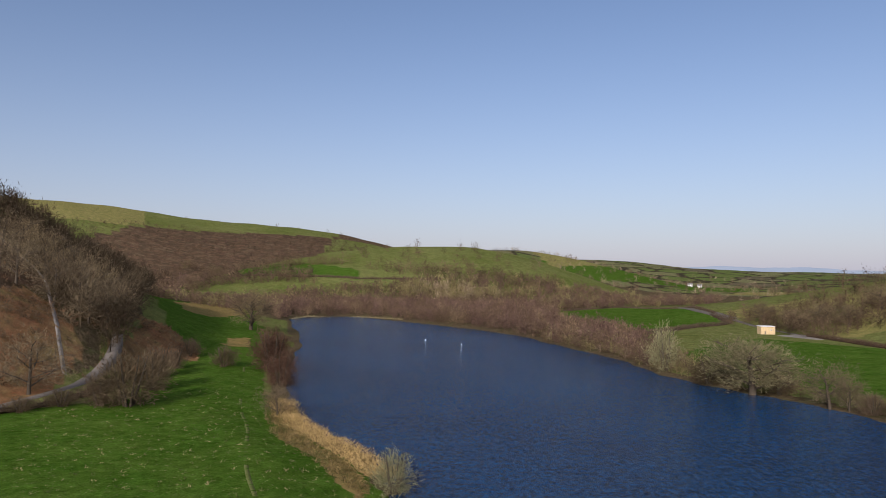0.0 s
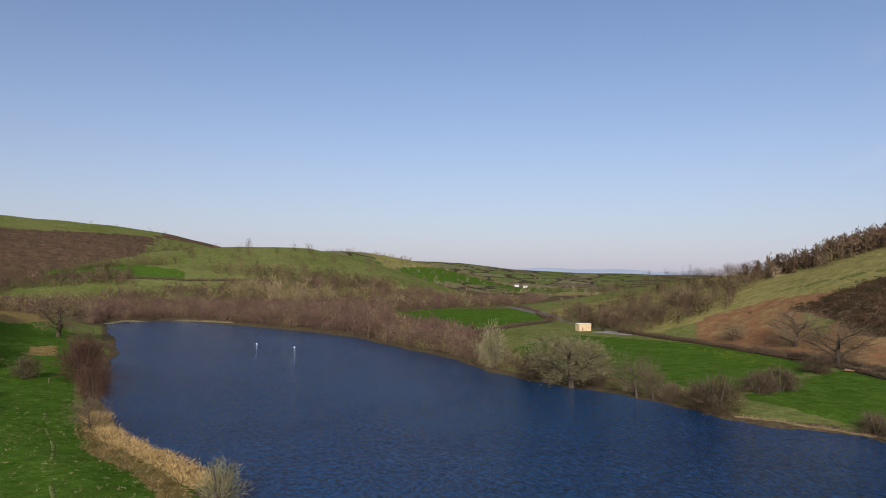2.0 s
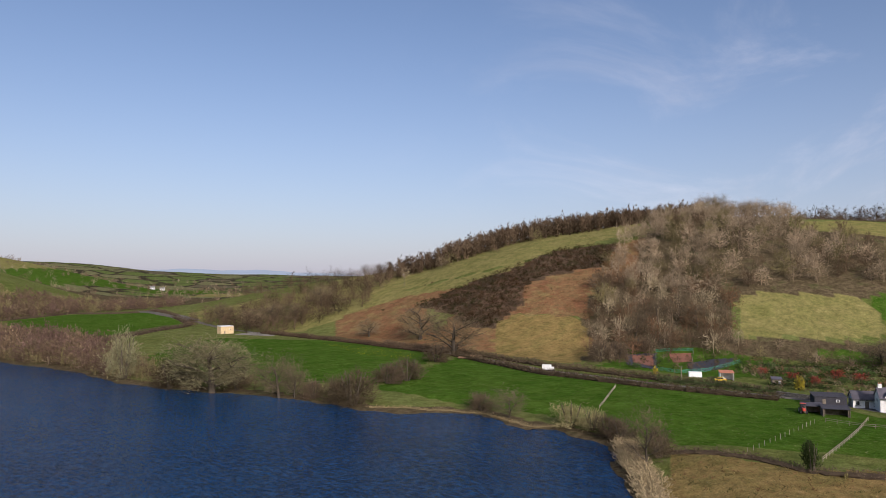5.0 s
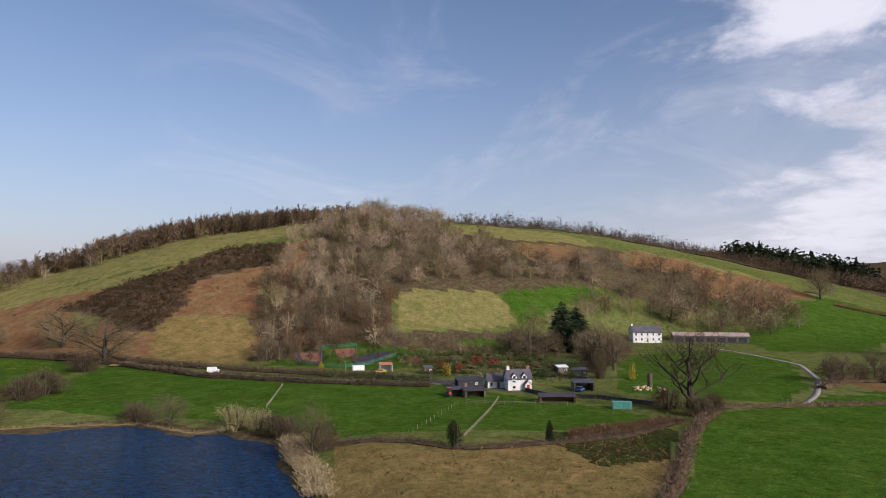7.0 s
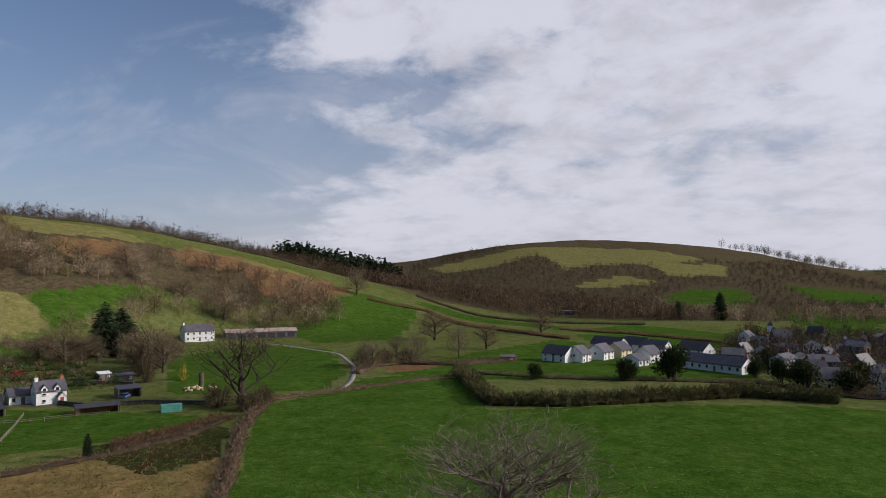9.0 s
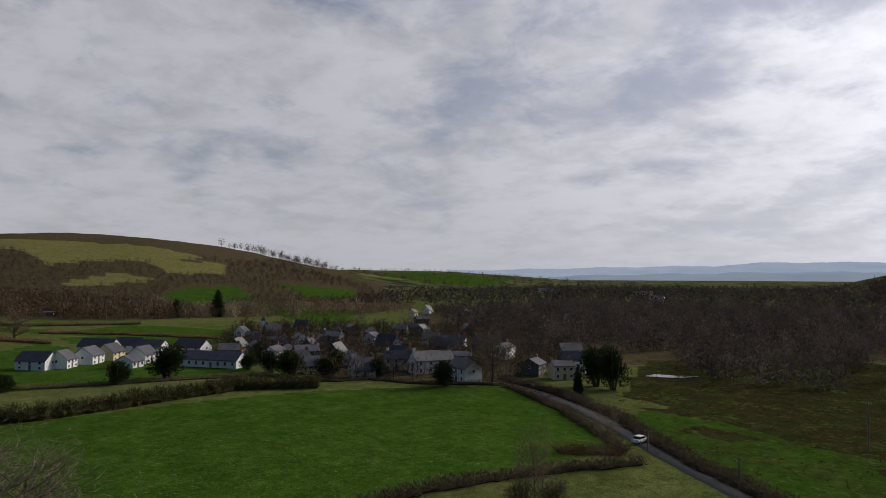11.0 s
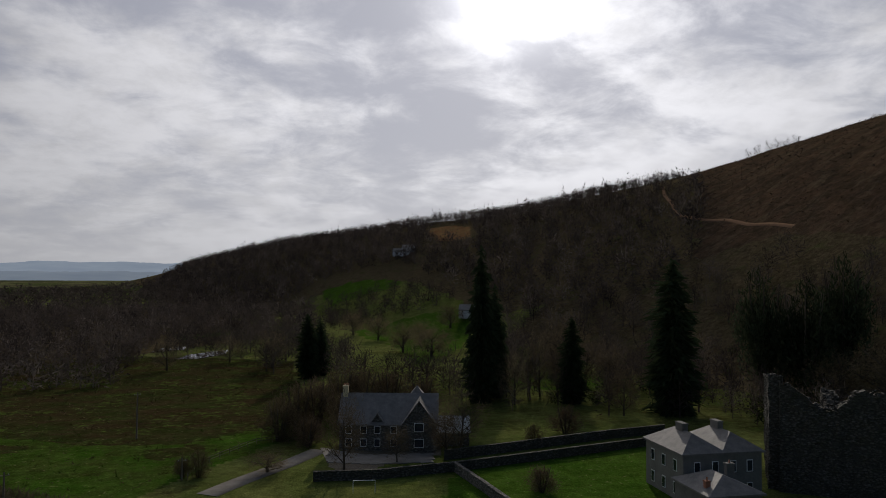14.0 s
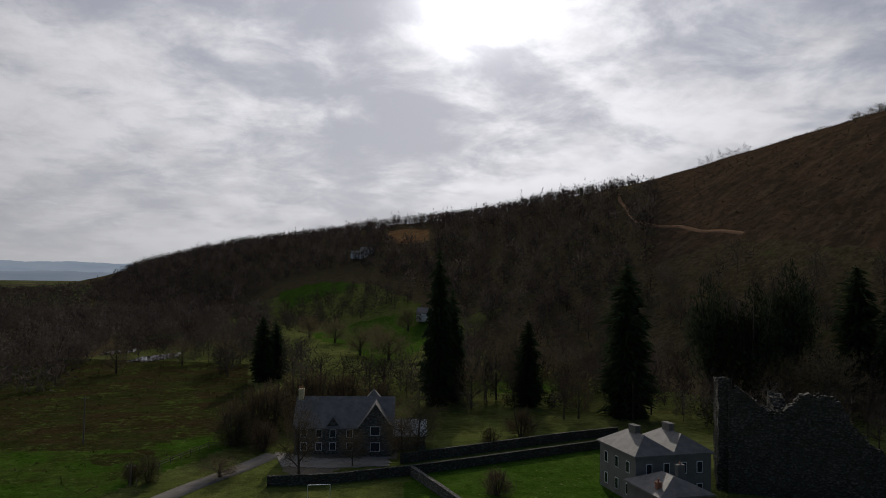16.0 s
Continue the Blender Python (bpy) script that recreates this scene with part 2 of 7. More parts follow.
def make_land():
    n = Nodes("land", 1.0, specular=0.0)
    big, mid = n.noise(0.012, 5, 0.55), n.noise(0.09, 6, 0.65)
    small, blade = n.noise(0.55, 6, 0.7), n.noise(3.0, 3, 0.7)
    tuft = n.ramp(n.noise(0.33, 7, 0.75), 0.52, 0.70)
    streak = n.noise(0.05, 6, 0.7, stretch=(1.0, 2.6, 1.0), distortion=0.6)
    a, b = n.attribute("cover_a"), n.attribute("cover_b")
    pa, pb = (n.tree.nodes.new("ShaderNodeSeparateColor") for _ in range(2))
    n.tree.links.new(a.outputs["Color"], pa.inputs[0]), n.tree.links.new(b.outputs["Color"], pb.inputs[0])
    edge = n.math("MULTIPLY", n.math("SUBTRACT", mid, 0.5), 0.9)

    def mask(v, lo=0.35, hi=0.65):
        return n.ramp(n.math("ADD", v, edge), lo, hi)

    pasture = n.mix(n.ramp(big, 0.35, 0.65), (0.088, 0.112, 0.026), (0.124, 0.138, 0.044))
    pasture = n.mix(n.ramp(mid, 0.45, 0.75, 0, 0.55), pasture, (0.170, 0.155, 0.050))
    lush = n.mix(n.ramp(mid, 0.3, 0.7), (0.037, 0.086, 0.009), (0.064, 0.111, 0.016))
    lush = n.mix(n.ramp(tuft, 0, 1, 0, 0.25), lush, (0.12, 0.14, 0.035))
    straw = n.mix(n.ramp(streak, 0.35, 0.65), (0.235, 0.160, 0.060), (0.165, 0.135, 0.045))
    straw = n.mix(n.ramp(tuft, 0, 1, 0, 0.5), straw, (0.270, 0.170, 0.072))
    bracken = n.mix(n.ramp(mid, 0.35, 0.65), (0.185, 0.092, 0.046), (0.200, 0.135, 0.062))
    bracken = n.mix(n.ramp(small, 0.45, 0.7, 0, 0.6), bracken, (0.140, 0.055, 0.026))
    bracken = n.mix(n.ramp(n.noise(0.06, 6, 0.7, stretch=(1.6, 1.0, 1.0)), 0.52, 0.66, 0, 0.7), bracken, (0.225, 0.178, 0.072))
    heath = n.mix(n.ramp(mid, 0.35, 0.65), (0.105, 0.066, 0.040), (0.060, 0.044, 0.028))
    heath = n.mix(n.ramp(streak, 0.5, 0.7, 0, 0.6), heath, (0.150, 0.112, 0.068))
    litter = n.mix(n.ramp(small, 0.3, 0.7), (0.075, 0.054, 0.032), (0.105, 0.085, 0.045))
    litter = n.mix(n.ramp(mid, 0.55, 0.75, 0, 0.7), litter, (0.070, 0.090, 0.026))
    marsh = n.mix(n.ramp(streak, 0.4, 0.6), (0.046, 0.032, 0.015), (0.038, 0.048, 0.013))
    marsh = n.mix(n.ramp(n.math("ADD", n.math("MULTIPLY", small, 0.5), n.math("MULTIPLY", mid, 0.5)), 0.54, 0.62, 0, 0.75), marsh, (0.075, 0.118, 0.020))
    moor = n.mix(n.ramp(mid, 0.35, 0.65), (0.205, 0.180, 0.066), (0.160, 0.155, 0.048))
    bare = n.mix(n.ramp(small, 0.35, 0.65), (0.230, 0.200, 0.160), (0.140, 0.115, 0.080))
    # far pastures fall into hedged fields, paled to put distance haze into the colour
    cells, rims = (n.tree.nodes.new("ShaderNodeTexVoronoi") for _ in range(2))
    rims.feature = "DISTANCE_TO_EDGE"
    for q in (cells, rims):
        wob = n.tree.nodes.new("ShaderNodeVectorMath")
        wob.operation = "MULTIPLY_ADD"
        nz = n.tree.nodes.new("ShaderNodeTexNoise")
        n.tree.links.new(n.spot, nz.inputs["Vector"])
        nz.inputs["Scale"].default_value = 0.008
        n.tree.links.new(nz.outputs[1], wob.inputs[0])
        wob.inputs[1].default_value = (90, 90, 0)
        n.tree.links.new(n.spot, wob.inputs[2])
        flat = n.tree.nodes.new("ShaderNodeVectorMath")
        flat.operation = "MULTIPLY"
        n.tree.links.new(wob.outputs[0], flat.inputs[0])
        flat.inputs[1].default_value = (1, 1, 0)
        n.tree.links.new(flat.outputs[0], q.inputs["Vector"])
        q.inputs["Scale"].default_value = 0.0085
    pick = n.tree.nodes.new("ShaderNodeSeparateColor")
    n.tree.links.new(cells.outputs["Color"], pick.inputs[0])
    field = n.mix(n.ramp(pick.outputs[0], 0.45, 0.47), (0.092, 0.122, 0.034), (0.140, 0.140, 0.064))
    field = n.mix(n.ramp(pick.outputs[1], 0.82, 0.84), field, (0.098, 0.086, 0.052))
    field = n.mix(n.ramp(mid, 0.5, 0.75, 0, 0.7), field, (0.110, 0.095, 0.050))
    field = n.mix(n.ramp(rims.outputs[0], 0.035, 0.075, 0.95, 0.0), field, (0.040, 0.034, 0.022))
    c = n.mix(n.attribute("fields").outputs["Fac"], pasture, field)
    for m, tone in ((pb.outputs[0], litter), (pa.outputs[0], lush), (pa.outputs[1], straw), (pb.outputs[2], moor), (pa.outputs[2], bracken),
                    (a.outputs["Alpha"], heath), (pb.outputs[1], marsh)):
        c = n.mix(mask(m), c, tone)
    c = n.mix(mask(b.outputs["Alpha"], 0.45, 0.6), c, bare)
    fleck = n.ramp(n.noise(1.4, 2, 0.5), 0.66, 0.72, 0, 0.5)
    c = n.mix(n.math("MULTIPLY", fleck, n.math("SUBTRACT", 1.0, pb.outputs[0])), c, (0.24, 0.21, 0.10))
    c = n.mix(1.0, c, n.mix(n.ramp(blade, 0.3, 0.7), (0.62, 0.62, 0.62), (1.40, 1.40, 1.40)), "MULTIPLY")
    c = n.mix(1.0, c, n.mix(n.ramp(small, 0.32, 0.68), (0.72, 0.72, 0.72), (1.28, 1.28, 1.28)), "MULTIPLY")
    c = n.mix(1.0, c, n.mix(n.ramp(n.noise(0.2, 5, 0.6), 0.35, 0.65), (0.82, 0.84, 0.80), (1.18, 1.16, 1.20)), "MULTIPLY")
    n.bump(n.math("ADD", n.math("MULTIPLY", small, 1.2), n.math("MULTIPLY", blade, 0.4)), 0.7, 0.5)
    return n.done(c)


def make_twig(name, rough=0.85):
    """Bare wood and leaf whose tone is carried by the mesh, tree by tree."""
    n = Nodes(name, rough, specular=0.0)
    c = n.attribute("tone").outputs["Color"]
    c = n.mix(1.0, c, n.mix(n.noise(0.6, 3), (0.75, 0.75, 0.75), (1.25, 1.25, 1.25)), "MULTIPLY")
    c = n.mix(1.0, c, n.mix(n.random(), (0.82, 0.82, 0.82), (1.18, 1.18, 1.18)), "MULTIPLY")
    # round twigs catch the light on whichever side it comes from
    thin, both = n.tree.nodes.new("ShaderNodeBsdfTranslucent"), n.tree.nodes.new("ShaderNodeMixShader")
    both.inputs[0].default_value = 0.2
    n.put(c, thin.inputs[0])
    n.tree.links.new(n.bsdf.outputs[0], both.inputs[1])
    n.tree.links.new(thin.outputs[0], both.inputs[2])
    n.tree.links.new(both.outputs[0], n.tree.nodes["Material Output"].inputs[0])
    return n.done(c)


def make_water():
    n = Nodes("lake_water", 0.10, specular=0.32)
    n.bsdf.inputs["IOR"].default_value = 1.33
    ripple = n.noise(0.75, 5, 0.65, stretch=(1.0, 1.9, 1.0), distortion=0.4)
    chop = n.noise(0.16, 4, 0.6, stretch=(1.0, 2.2, 1.0))
    n.bump(n.math("ADD", ripple, n.math("MULTIPLY", chop, 0.7)), 0.6, 0.9)
    # light and dark faces of the ripples are put into the base colour
    ripple_shade = n.ramp(n.math("ADD", n.math("MULTIPLY", n.noise(0.012, 3), 0.25), n.math("MULTIPLY", n.noise(0.95, 5, 0.72, stretch=(1.0, 0.5, 1.0), distortion=0.5), 0.75)), 0.42, 0.58)
    return n.done(n.mix(ripple_shade, (0.001, 0.013, 0.045), (0.008, 0.052, 0.132)))


def make_pond():
    n = Nodes("still_pond", 0.06, specular=0.5)
    n.bump(n.noise(0.5, 3), 0.1, 0.1)
    return n.done(n.mix(n.ramp(n.noise(0.05, 4), 0.4, 0.6), (0.020, 0.018, 0.012), (0.035, 0.032, 0.022)))


def make_rubble(name, a, b, moss):
    """Coursed rubble: stones of uneven size with dark joints."""
    n = Nodes(name, 0.95, specular=0.2)
    cells = n.tree.nodes.new("ShaderNodeTexVoronoi")
    m = n.tree.nodes.new("ShaderNodeMapping")
    m.inputs["Scale"].default_value = (1.0, 1.0, 1.7)
    n.tree.links.new(n.spot, m.inputs[0])
    n.tree.links.new(m.outputs[0], cells.inputs["Vector"])
    cells.inputs["Scale"].default_value = 1.9
    sep = n.tree.nodes.new("ShaderNodeSeparateColor")
    n.tree.links.new(cells.outputs["Color"], sep.inputs[0])
    c = n.mix(sep.outputs[0], a, b)
    c = n.mix(n.ramp(n.noise(0.35, 5, 0.65), 0.45, 0.65, 0, 0.7), c, moss)
    joint = n.ramp(cells.outputs["Distance"], 0.30, 0.62)
    c = n.mix(joint, c, tuple(x * 0.6 for x in b))
    c = n.mix(1.0, c, n.mix(n.ramp(n.noise(5, 4, 0.7), 0.3, 0.7), (0.65, 0.65, 0.65), (1.35, 1.35, 1.35)), "MULTIPLY")
    n.bump(n.math("SUBTRACT", n.noise(3, 4, 0.7), n.math("MULTIPLY", joint, 1.5)), 0.9, 0.18)
    return n.done(c)


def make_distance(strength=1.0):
    """Far hills with bright haze put in as a pale blue glow of their own."""
    n = Nodes("haze_glow", 1.0, specular=0.0)
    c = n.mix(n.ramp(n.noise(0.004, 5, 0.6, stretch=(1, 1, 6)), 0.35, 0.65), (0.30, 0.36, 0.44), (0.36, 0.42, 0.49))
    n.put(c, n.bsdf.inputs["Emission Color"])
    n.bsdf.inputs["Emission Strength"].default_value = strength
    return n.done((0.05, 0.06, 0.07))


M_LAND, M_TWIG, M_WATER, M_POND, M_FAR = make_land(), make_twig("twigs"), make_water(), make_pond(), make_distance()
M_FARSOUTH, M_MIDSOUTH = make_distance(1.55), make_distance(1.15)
M_BARK = plain("bark", (0.060, 0.047, 0.035), (0.110, 0.092, 0.068), 0.8, 0.95, 0.5, specular=0.05)
M_TARMAC = plain("tarmac", (0.125, 0.112, 0.098), (0.170, 0.152, 0.132), 0.3, 0.95, 0.2, shift=0.05, specular=0.04)
M_RENDER = plain("white_render", (0.82, 0.81, 0.78), (0.70, 0.69, 0.66), 0.35, 0.85, 0.1, shift=0.1)
M_CREAM = plain("cream_render", (0.72, 0.60, 0.36), (0.64, 0.54, 0.33), 0.35, 0.85, 0.1, shift=0.1)
M_GREYWALL = make_rubble("grey_stone_wall", (0.27, 0.25, 0.225), (0.17, 0.16, 0.14), (0.15, 0.14, 0.12))
M_STONE = make_rubble("rubble_stone", (0.170, 0.158, 0.138), (0.105, 0.098, 0.080), (0.05, 0.055, 0.03))
M_GREYRENDER = plain("grey_render", (0.20, 0.19, 0.172), (0.145, 0.138, 0.124), 0.4, 0.9, 0.15, shift=0.08)
M_SLATE = plain("slate_roof", (0.060, 0.055, 0.066), (0.105, 0.096, 0.108), 0.35, 0.55, 0.3, shift=0.3)
M_PALESLATE = plain("weathered_slate", (0.230, 0.212, 0.196), (0.140, 0.132, 0.124), 0.8, 0.66, 0.5, shift=0.1)
M_RUST = plain("rusty_sheet", (0.56, 0.48, 0.45), (0.36, 0.20, 0.13), 0.22, 0.6, 0.15, 0.0)
M_BRICK = plain("brick", (0.33, 0.14, 0.085), (0.24, 0.105, 0.07), 1.5, 0.9, 0.3)
M_POT = plain("clay_pot", (0.48, 0.20, 0.11), (0.36, 0.15, 0.09), 2, 0.8, 0.2)
M_GLASS = plain("window_glass", (0.02, 0.025, 0.03), (0.035, 0.04, 0.05), 0.5, 0.08, 0.0, specular=0.6)
M_WHITE = plain("white_paint", (0.80, 0.80, 0.78), (0.74, 0.74, 0.72), 1.0, 0.5, 0.05, shift=0.05)
M_WOOD = plain("weathered_wood", (0.20, 0.165, 0.125), (0.12, 0.095, 0.07), 1.5, 0.9, 0.4)
M_PINE = plain("new_timber", (0.52, 0.40, 0.23), (0.44, 0.33, 0.18), 1.0, 0.8, 0.3)
M_TEAL = plain("teal_sheet", (0.10, 0.33, 0.27), (0.07, 0.24, 0.20), 1, 0.5, 0.1)
M_NET = plain("green_net", (0.05, 0.30, 0.20), (0.04, 0.22, 0.16), 1, 0.8, 0.1)
M_DARK = plain("dark_cloth_and_shade", (0.035, 0.035, 0.045), (0.055, 0.052, 0.060), 0.8, 0.9, 0.3)
M_RED = plain("red_paint", (0.42, 0.06, 0.04), (0.34, 0.05, 0.03), 1, 0.45, 0.05)
M_YELLOW = plain("yellow_paint", (0.72, 0.50, 0.05), (0.66, 0.44, 0.04), 1, 0.4, 0.05)
M_BLUE = plain("blue_paint", (0.10, 0.20, 0.50), (0.08, 0.17, 0.42), 1, 0.35, 0.02)
M_RUBBER = plain("tyre_rubber", (0.02, 0.02, 0.02), (0.03, 0.03, 0.03), 3, 0.8, 0.1)
M_STEEL = plain("grey_steel", (0.42, 0.43, 0.45), (0.34, 0.35, 0.36), 1, 0.4, 0.05, 0.6)
M_WORN = plain("worn_grass", (0.125, 0.135, 0.050), (0.095, 0.118, 0.032), 0.6, 1.0, 0.4, shift=0.02, specular=0.0)
M_POST = plain("split_posts", (0.34, 0.29, 0.21), (0.24, 0.20, 0.14), 1.5, 0.9, 0.3)
M_EARTH = plain("raw_earth", (0.36, 0.22, 0.13), (0.26, 0.16, 0.10), 0.6, 0.95, 0.6, specular=0.0)
M_GRAVEL = plain("pale_gravel", (0.27, 0.25, 0.225), (0.20, 0.18, 0.155), 0.5, 0.95, 0.4, specular=0.03)


def mesh_of(name, verts, faces, material, smooth=False, tones=None):
    """A mesh from arrays: verts (n, 3), faces (m, 3 or 4), one tone per vertex."""
    verts, faces = np.asarray(verts, np.float32), np.asarray(faces, np.int32)
    me = bpy.data.meshes.new(name)
    me.vertices.add(len(verts))
    me.vertices.foreach_set("co", verts.ravel())
    k = faces.shape[1]
    me.loops.add(faces.size)
    me.loops.foreach_set("vertex_index", faces.ravel())
    me.polygons.add(len(faces))
    me.polygons.foreach_set("loop_start", np.arange(0, faces.size, k, dtype=np.int32))
    me.polygons.foreach_set("loop_total", np.full(len(faces), k, np.int32))
    me.polygons.foreach_set("use_smooth", np.full(len(faces), smooth))
    me.update(calc_edges=True)
    if tones is not None:
        t = np.ones((len(verts), 4), np.float32)
        t[:, :3] = tones
        me.attributes.new("tone", "FLOAT_COLOR", "POINT").data.foreach_set("color", t.ravel())
    me.materials.append(material)
    return me


def part(name, bm, material, parent, label=""):
    """Links a bmesh, or a ready mesh, as one mesh object under its thing."""
    if isinstance(bm, bmesh.types.BMesh):
        me = bpy.data.meshes.new(name)
        bm.to_mesh(me)
        bm.free()
        me.materials.append(material)
    else:
        me = bm
    ob = new(name, me)
    ob.parent = parent
    return tagged(ob, label)


def thing(name, label, category, where, turn=0.0, group="", kind=""):
    ob = new(name)
    ob.empty_display_size = 0.5
    ob.matrix_basis = Matrix.Translation(where) @ Matrix.Rotation(radians(-turn), 4, "Z")
    return tagged(ob, label, category, group, kind)

# ---- ground ----
RNG = np.random.default_rng(7)


def area(b, r, poly):
    """Which points lie in a patch whose corners are (bearing, distance)."""
    p = np.array(poly, float)
    mid = p[:, 0].mean()
    p[:, 1] = np.log(p[:, 1])
    return inside((b - mid + 180) % 360 - 180 + mid, np.log(np.maximum(r, 1)), p)


LUSH = [
    [(54.62, 341), (56.19, 344), (58.46, 297), (60.28, 284), (64.38, 308), (64.83, 348), (62.1, 353), (58.45, 349), (56.64, 348)],
    [(69.81, 364), (73.8, 373), (74.01, 357), (72.03, 353), (69.81, 357)],
    [(66.5, 296), (70.5, 300), (70.5, 318), (66.5, 322)], [(71.5, 322), (76, 318), (76.5, 340), (72, 346)], [(64.5, 330), (66.5, 332), (66.6, 346), (64.6, 345)], [(73, 262), (76, 256), (76.2, 268), (73.4, 274)],
    [(-38, 130), (-36, 196), (-31, 203), (-23, 212), (-20.5, 285), (-21, 339), (-23.6, 780), (-15.3, 750), (-13.5, 330), (-14, 230), (-11, 172), (-4, 122), (-4, 90), (-38, 90)],
    [(10, 640), (14, 720), (19, 660), (22, 545), (20, 505), (14, 450), (10, 480)],
    [(18, 330), (24, 440), (32, 412), (38, 365), (42, 330), (36, 240), (26, 262)],
    [(36, 232), (43.6, 335), (50, 285), (67, 246), (73, 222), (86, 190), (80, 172), (60, 166), (50, 196)],
    [(85.5, 90), (88.3, 196), (89.2, 205), (96, 232), (104, 258), (106.6, 190), (132, 219), (147, 228), (153.8, 176), (156.5, 150), (141, 118), (120, 90)],
    [(82, 230), (82, 340), (89, 380), (94, 350), (95.4, 262), (93.5, 228)],
    [(104, 262), (117, 252), (127, 250), (127, 300), (112, 320), (98, 260)],
    [(343, 1000), (353, 850), (353.5, 800), (343, 890)],
    [(113, 456), (127, 365), (128, 430), (118, 520)],
    [(156.5, 170), (158, 196), (166, 190), (180, 200), (185, 190), (184, 158), (172, 120), (164, 125)],
    [(186.4, 709), (188.5, 685), (191.2, 635), (193, 591), (191.2, 592), (187.3, 631)],
    [(188.6, 457), (192.2, 479), (195, 470), (197.8, 457), (198.6, 407), (197, 330), (194, 280), (191.8, 380), (190, 400)],
    [(175.4, 427), (179.7, 462), (180.2, 440), (176, 405)], [(200, 235), (206, 226), (211, 240), (211, 262), (204, 270)],
    [(198, 134), (213, 162), (216, 120), (205, 100), (196, 115)],
    [(55, 320), (64, 335), (66, 290), (62, 282), (54, 300)],
    [(162, 1700), (168, 1500), (166, 1300), (158, 1400)],
    [(8, 1500), (16, 1900), (18, 1500), (12, 1300)], [(17, 1700), (24, 2000), (24, 1500), (19, 1450)],
    [(134, 1800), (140, 2300), (148, 2200), (146, 1700)],
    [(120.2, 910), (121.9, 971), (125.9, 1003), (127.1, 929), (126.3, 841), (122.7, 788)],
    [(122.7, 729), (130.8, 799), (134.9, 667), (134.8, 506), (131.1, 491), (128.5, 637)],
    [(128.6, 1064), (134.9, 1065), (134.9, 904), (131.5, 926)],
    [(72.6, 425), (74.3, 395), (76.9, 417), (81.9, 476), (77.0, 453)],
    [(93.0, 499), (96.6, 586), (101.3, 573), (99.3, 404), (93.0, 385), (91.2, 435)],
    [(101.3, 611), (112.9, 498), (112.4, 468), (101.1, 582)],
    [(113.8, 436), (126.6, 406), (126.2, 334), (115.5, 368)],
    [(95.2, 228), (96.6, 248), (103.8, 271), (115.0, 264), (115.0, 246), (103.8, 246)],
    [(102.0, 297), (112.9, 405), (114.6, 367), (112.9, 319), (103.8, 282)],
]
STRAW = [
    [(58.4, 136), (60, 160), (69, 152), (77, 163), (84, 175), (86, 150), (85, 118), (70, 90), (59, 100)],
    [(-11, 168), (-5, 124), (-6.5, 118), (-13, 165), (-13.4, 215), (-12, 215)],
    [(43.6, 379), (46.5, 399), (52.6, 383), (53.9, 357), (52.2, 307), (43.7, 352)],
    [(-20.57, 583), (-18.54, 763), (-15.62, 736), (-15.17, 555), (-17.68, 481), (-19.74, 472)],
    [(-17.02, 355), (-15.13, 369), (-14.9, 333), (-16.8, 334)],
]
BRACKEN = [
    [(41, 392), (47, 392), (57, 430), (57.5, 500), (50, 478), (44, 445)],
    [(-33, 200), (-33, 330), (-29, 300), (-27, 260), (-29, 225)], [(-23, 235), (-20, 290), (-22, 330), (-25, 270)],
    [(74.1, 527), (79.9, 547), (79.9, 516), (75.6, 491), (73.9, 501)],
    [(82.1, 558), (87.4, 604), (85.9, 541), (82.3, 529)],
    [(87.4, 575), (94.1, 598), (94.1, 565), (90.3, 536)],
    [(82.8, 580), (92.1, 586), (95.7, 581), (93.0, 506), (89.0, 497), (87.3, 554), (83.2, 548)],
    [(48.2, 435), (53.9, 430), (53.0, 384), (46.9, 397), (48.4, 413)],
    [(32.7, 474), (34.8, 486), (39.6, 480), (43.4, 460), (39.2, 442), (37.7, 415), (33.6, 427)],
    [(98.4, 280), (101.1, 288), (103.4, 282), (99.3, 264)],
    [(-23.29, 347), (-21.32, 341), (-18.86, 315), (-19.04, 286), (-20.86, 295), (-22.68, 305)],
    [(194.75, 855), (196.58, 864), (198.64, 761), (198.34, 678), (195.68, 718)],
    [(33, 440), (38, 372), (43, 345), (46, 350), (45.7, 395), (41.5, 395), (40, 450), (36, 470)],
]
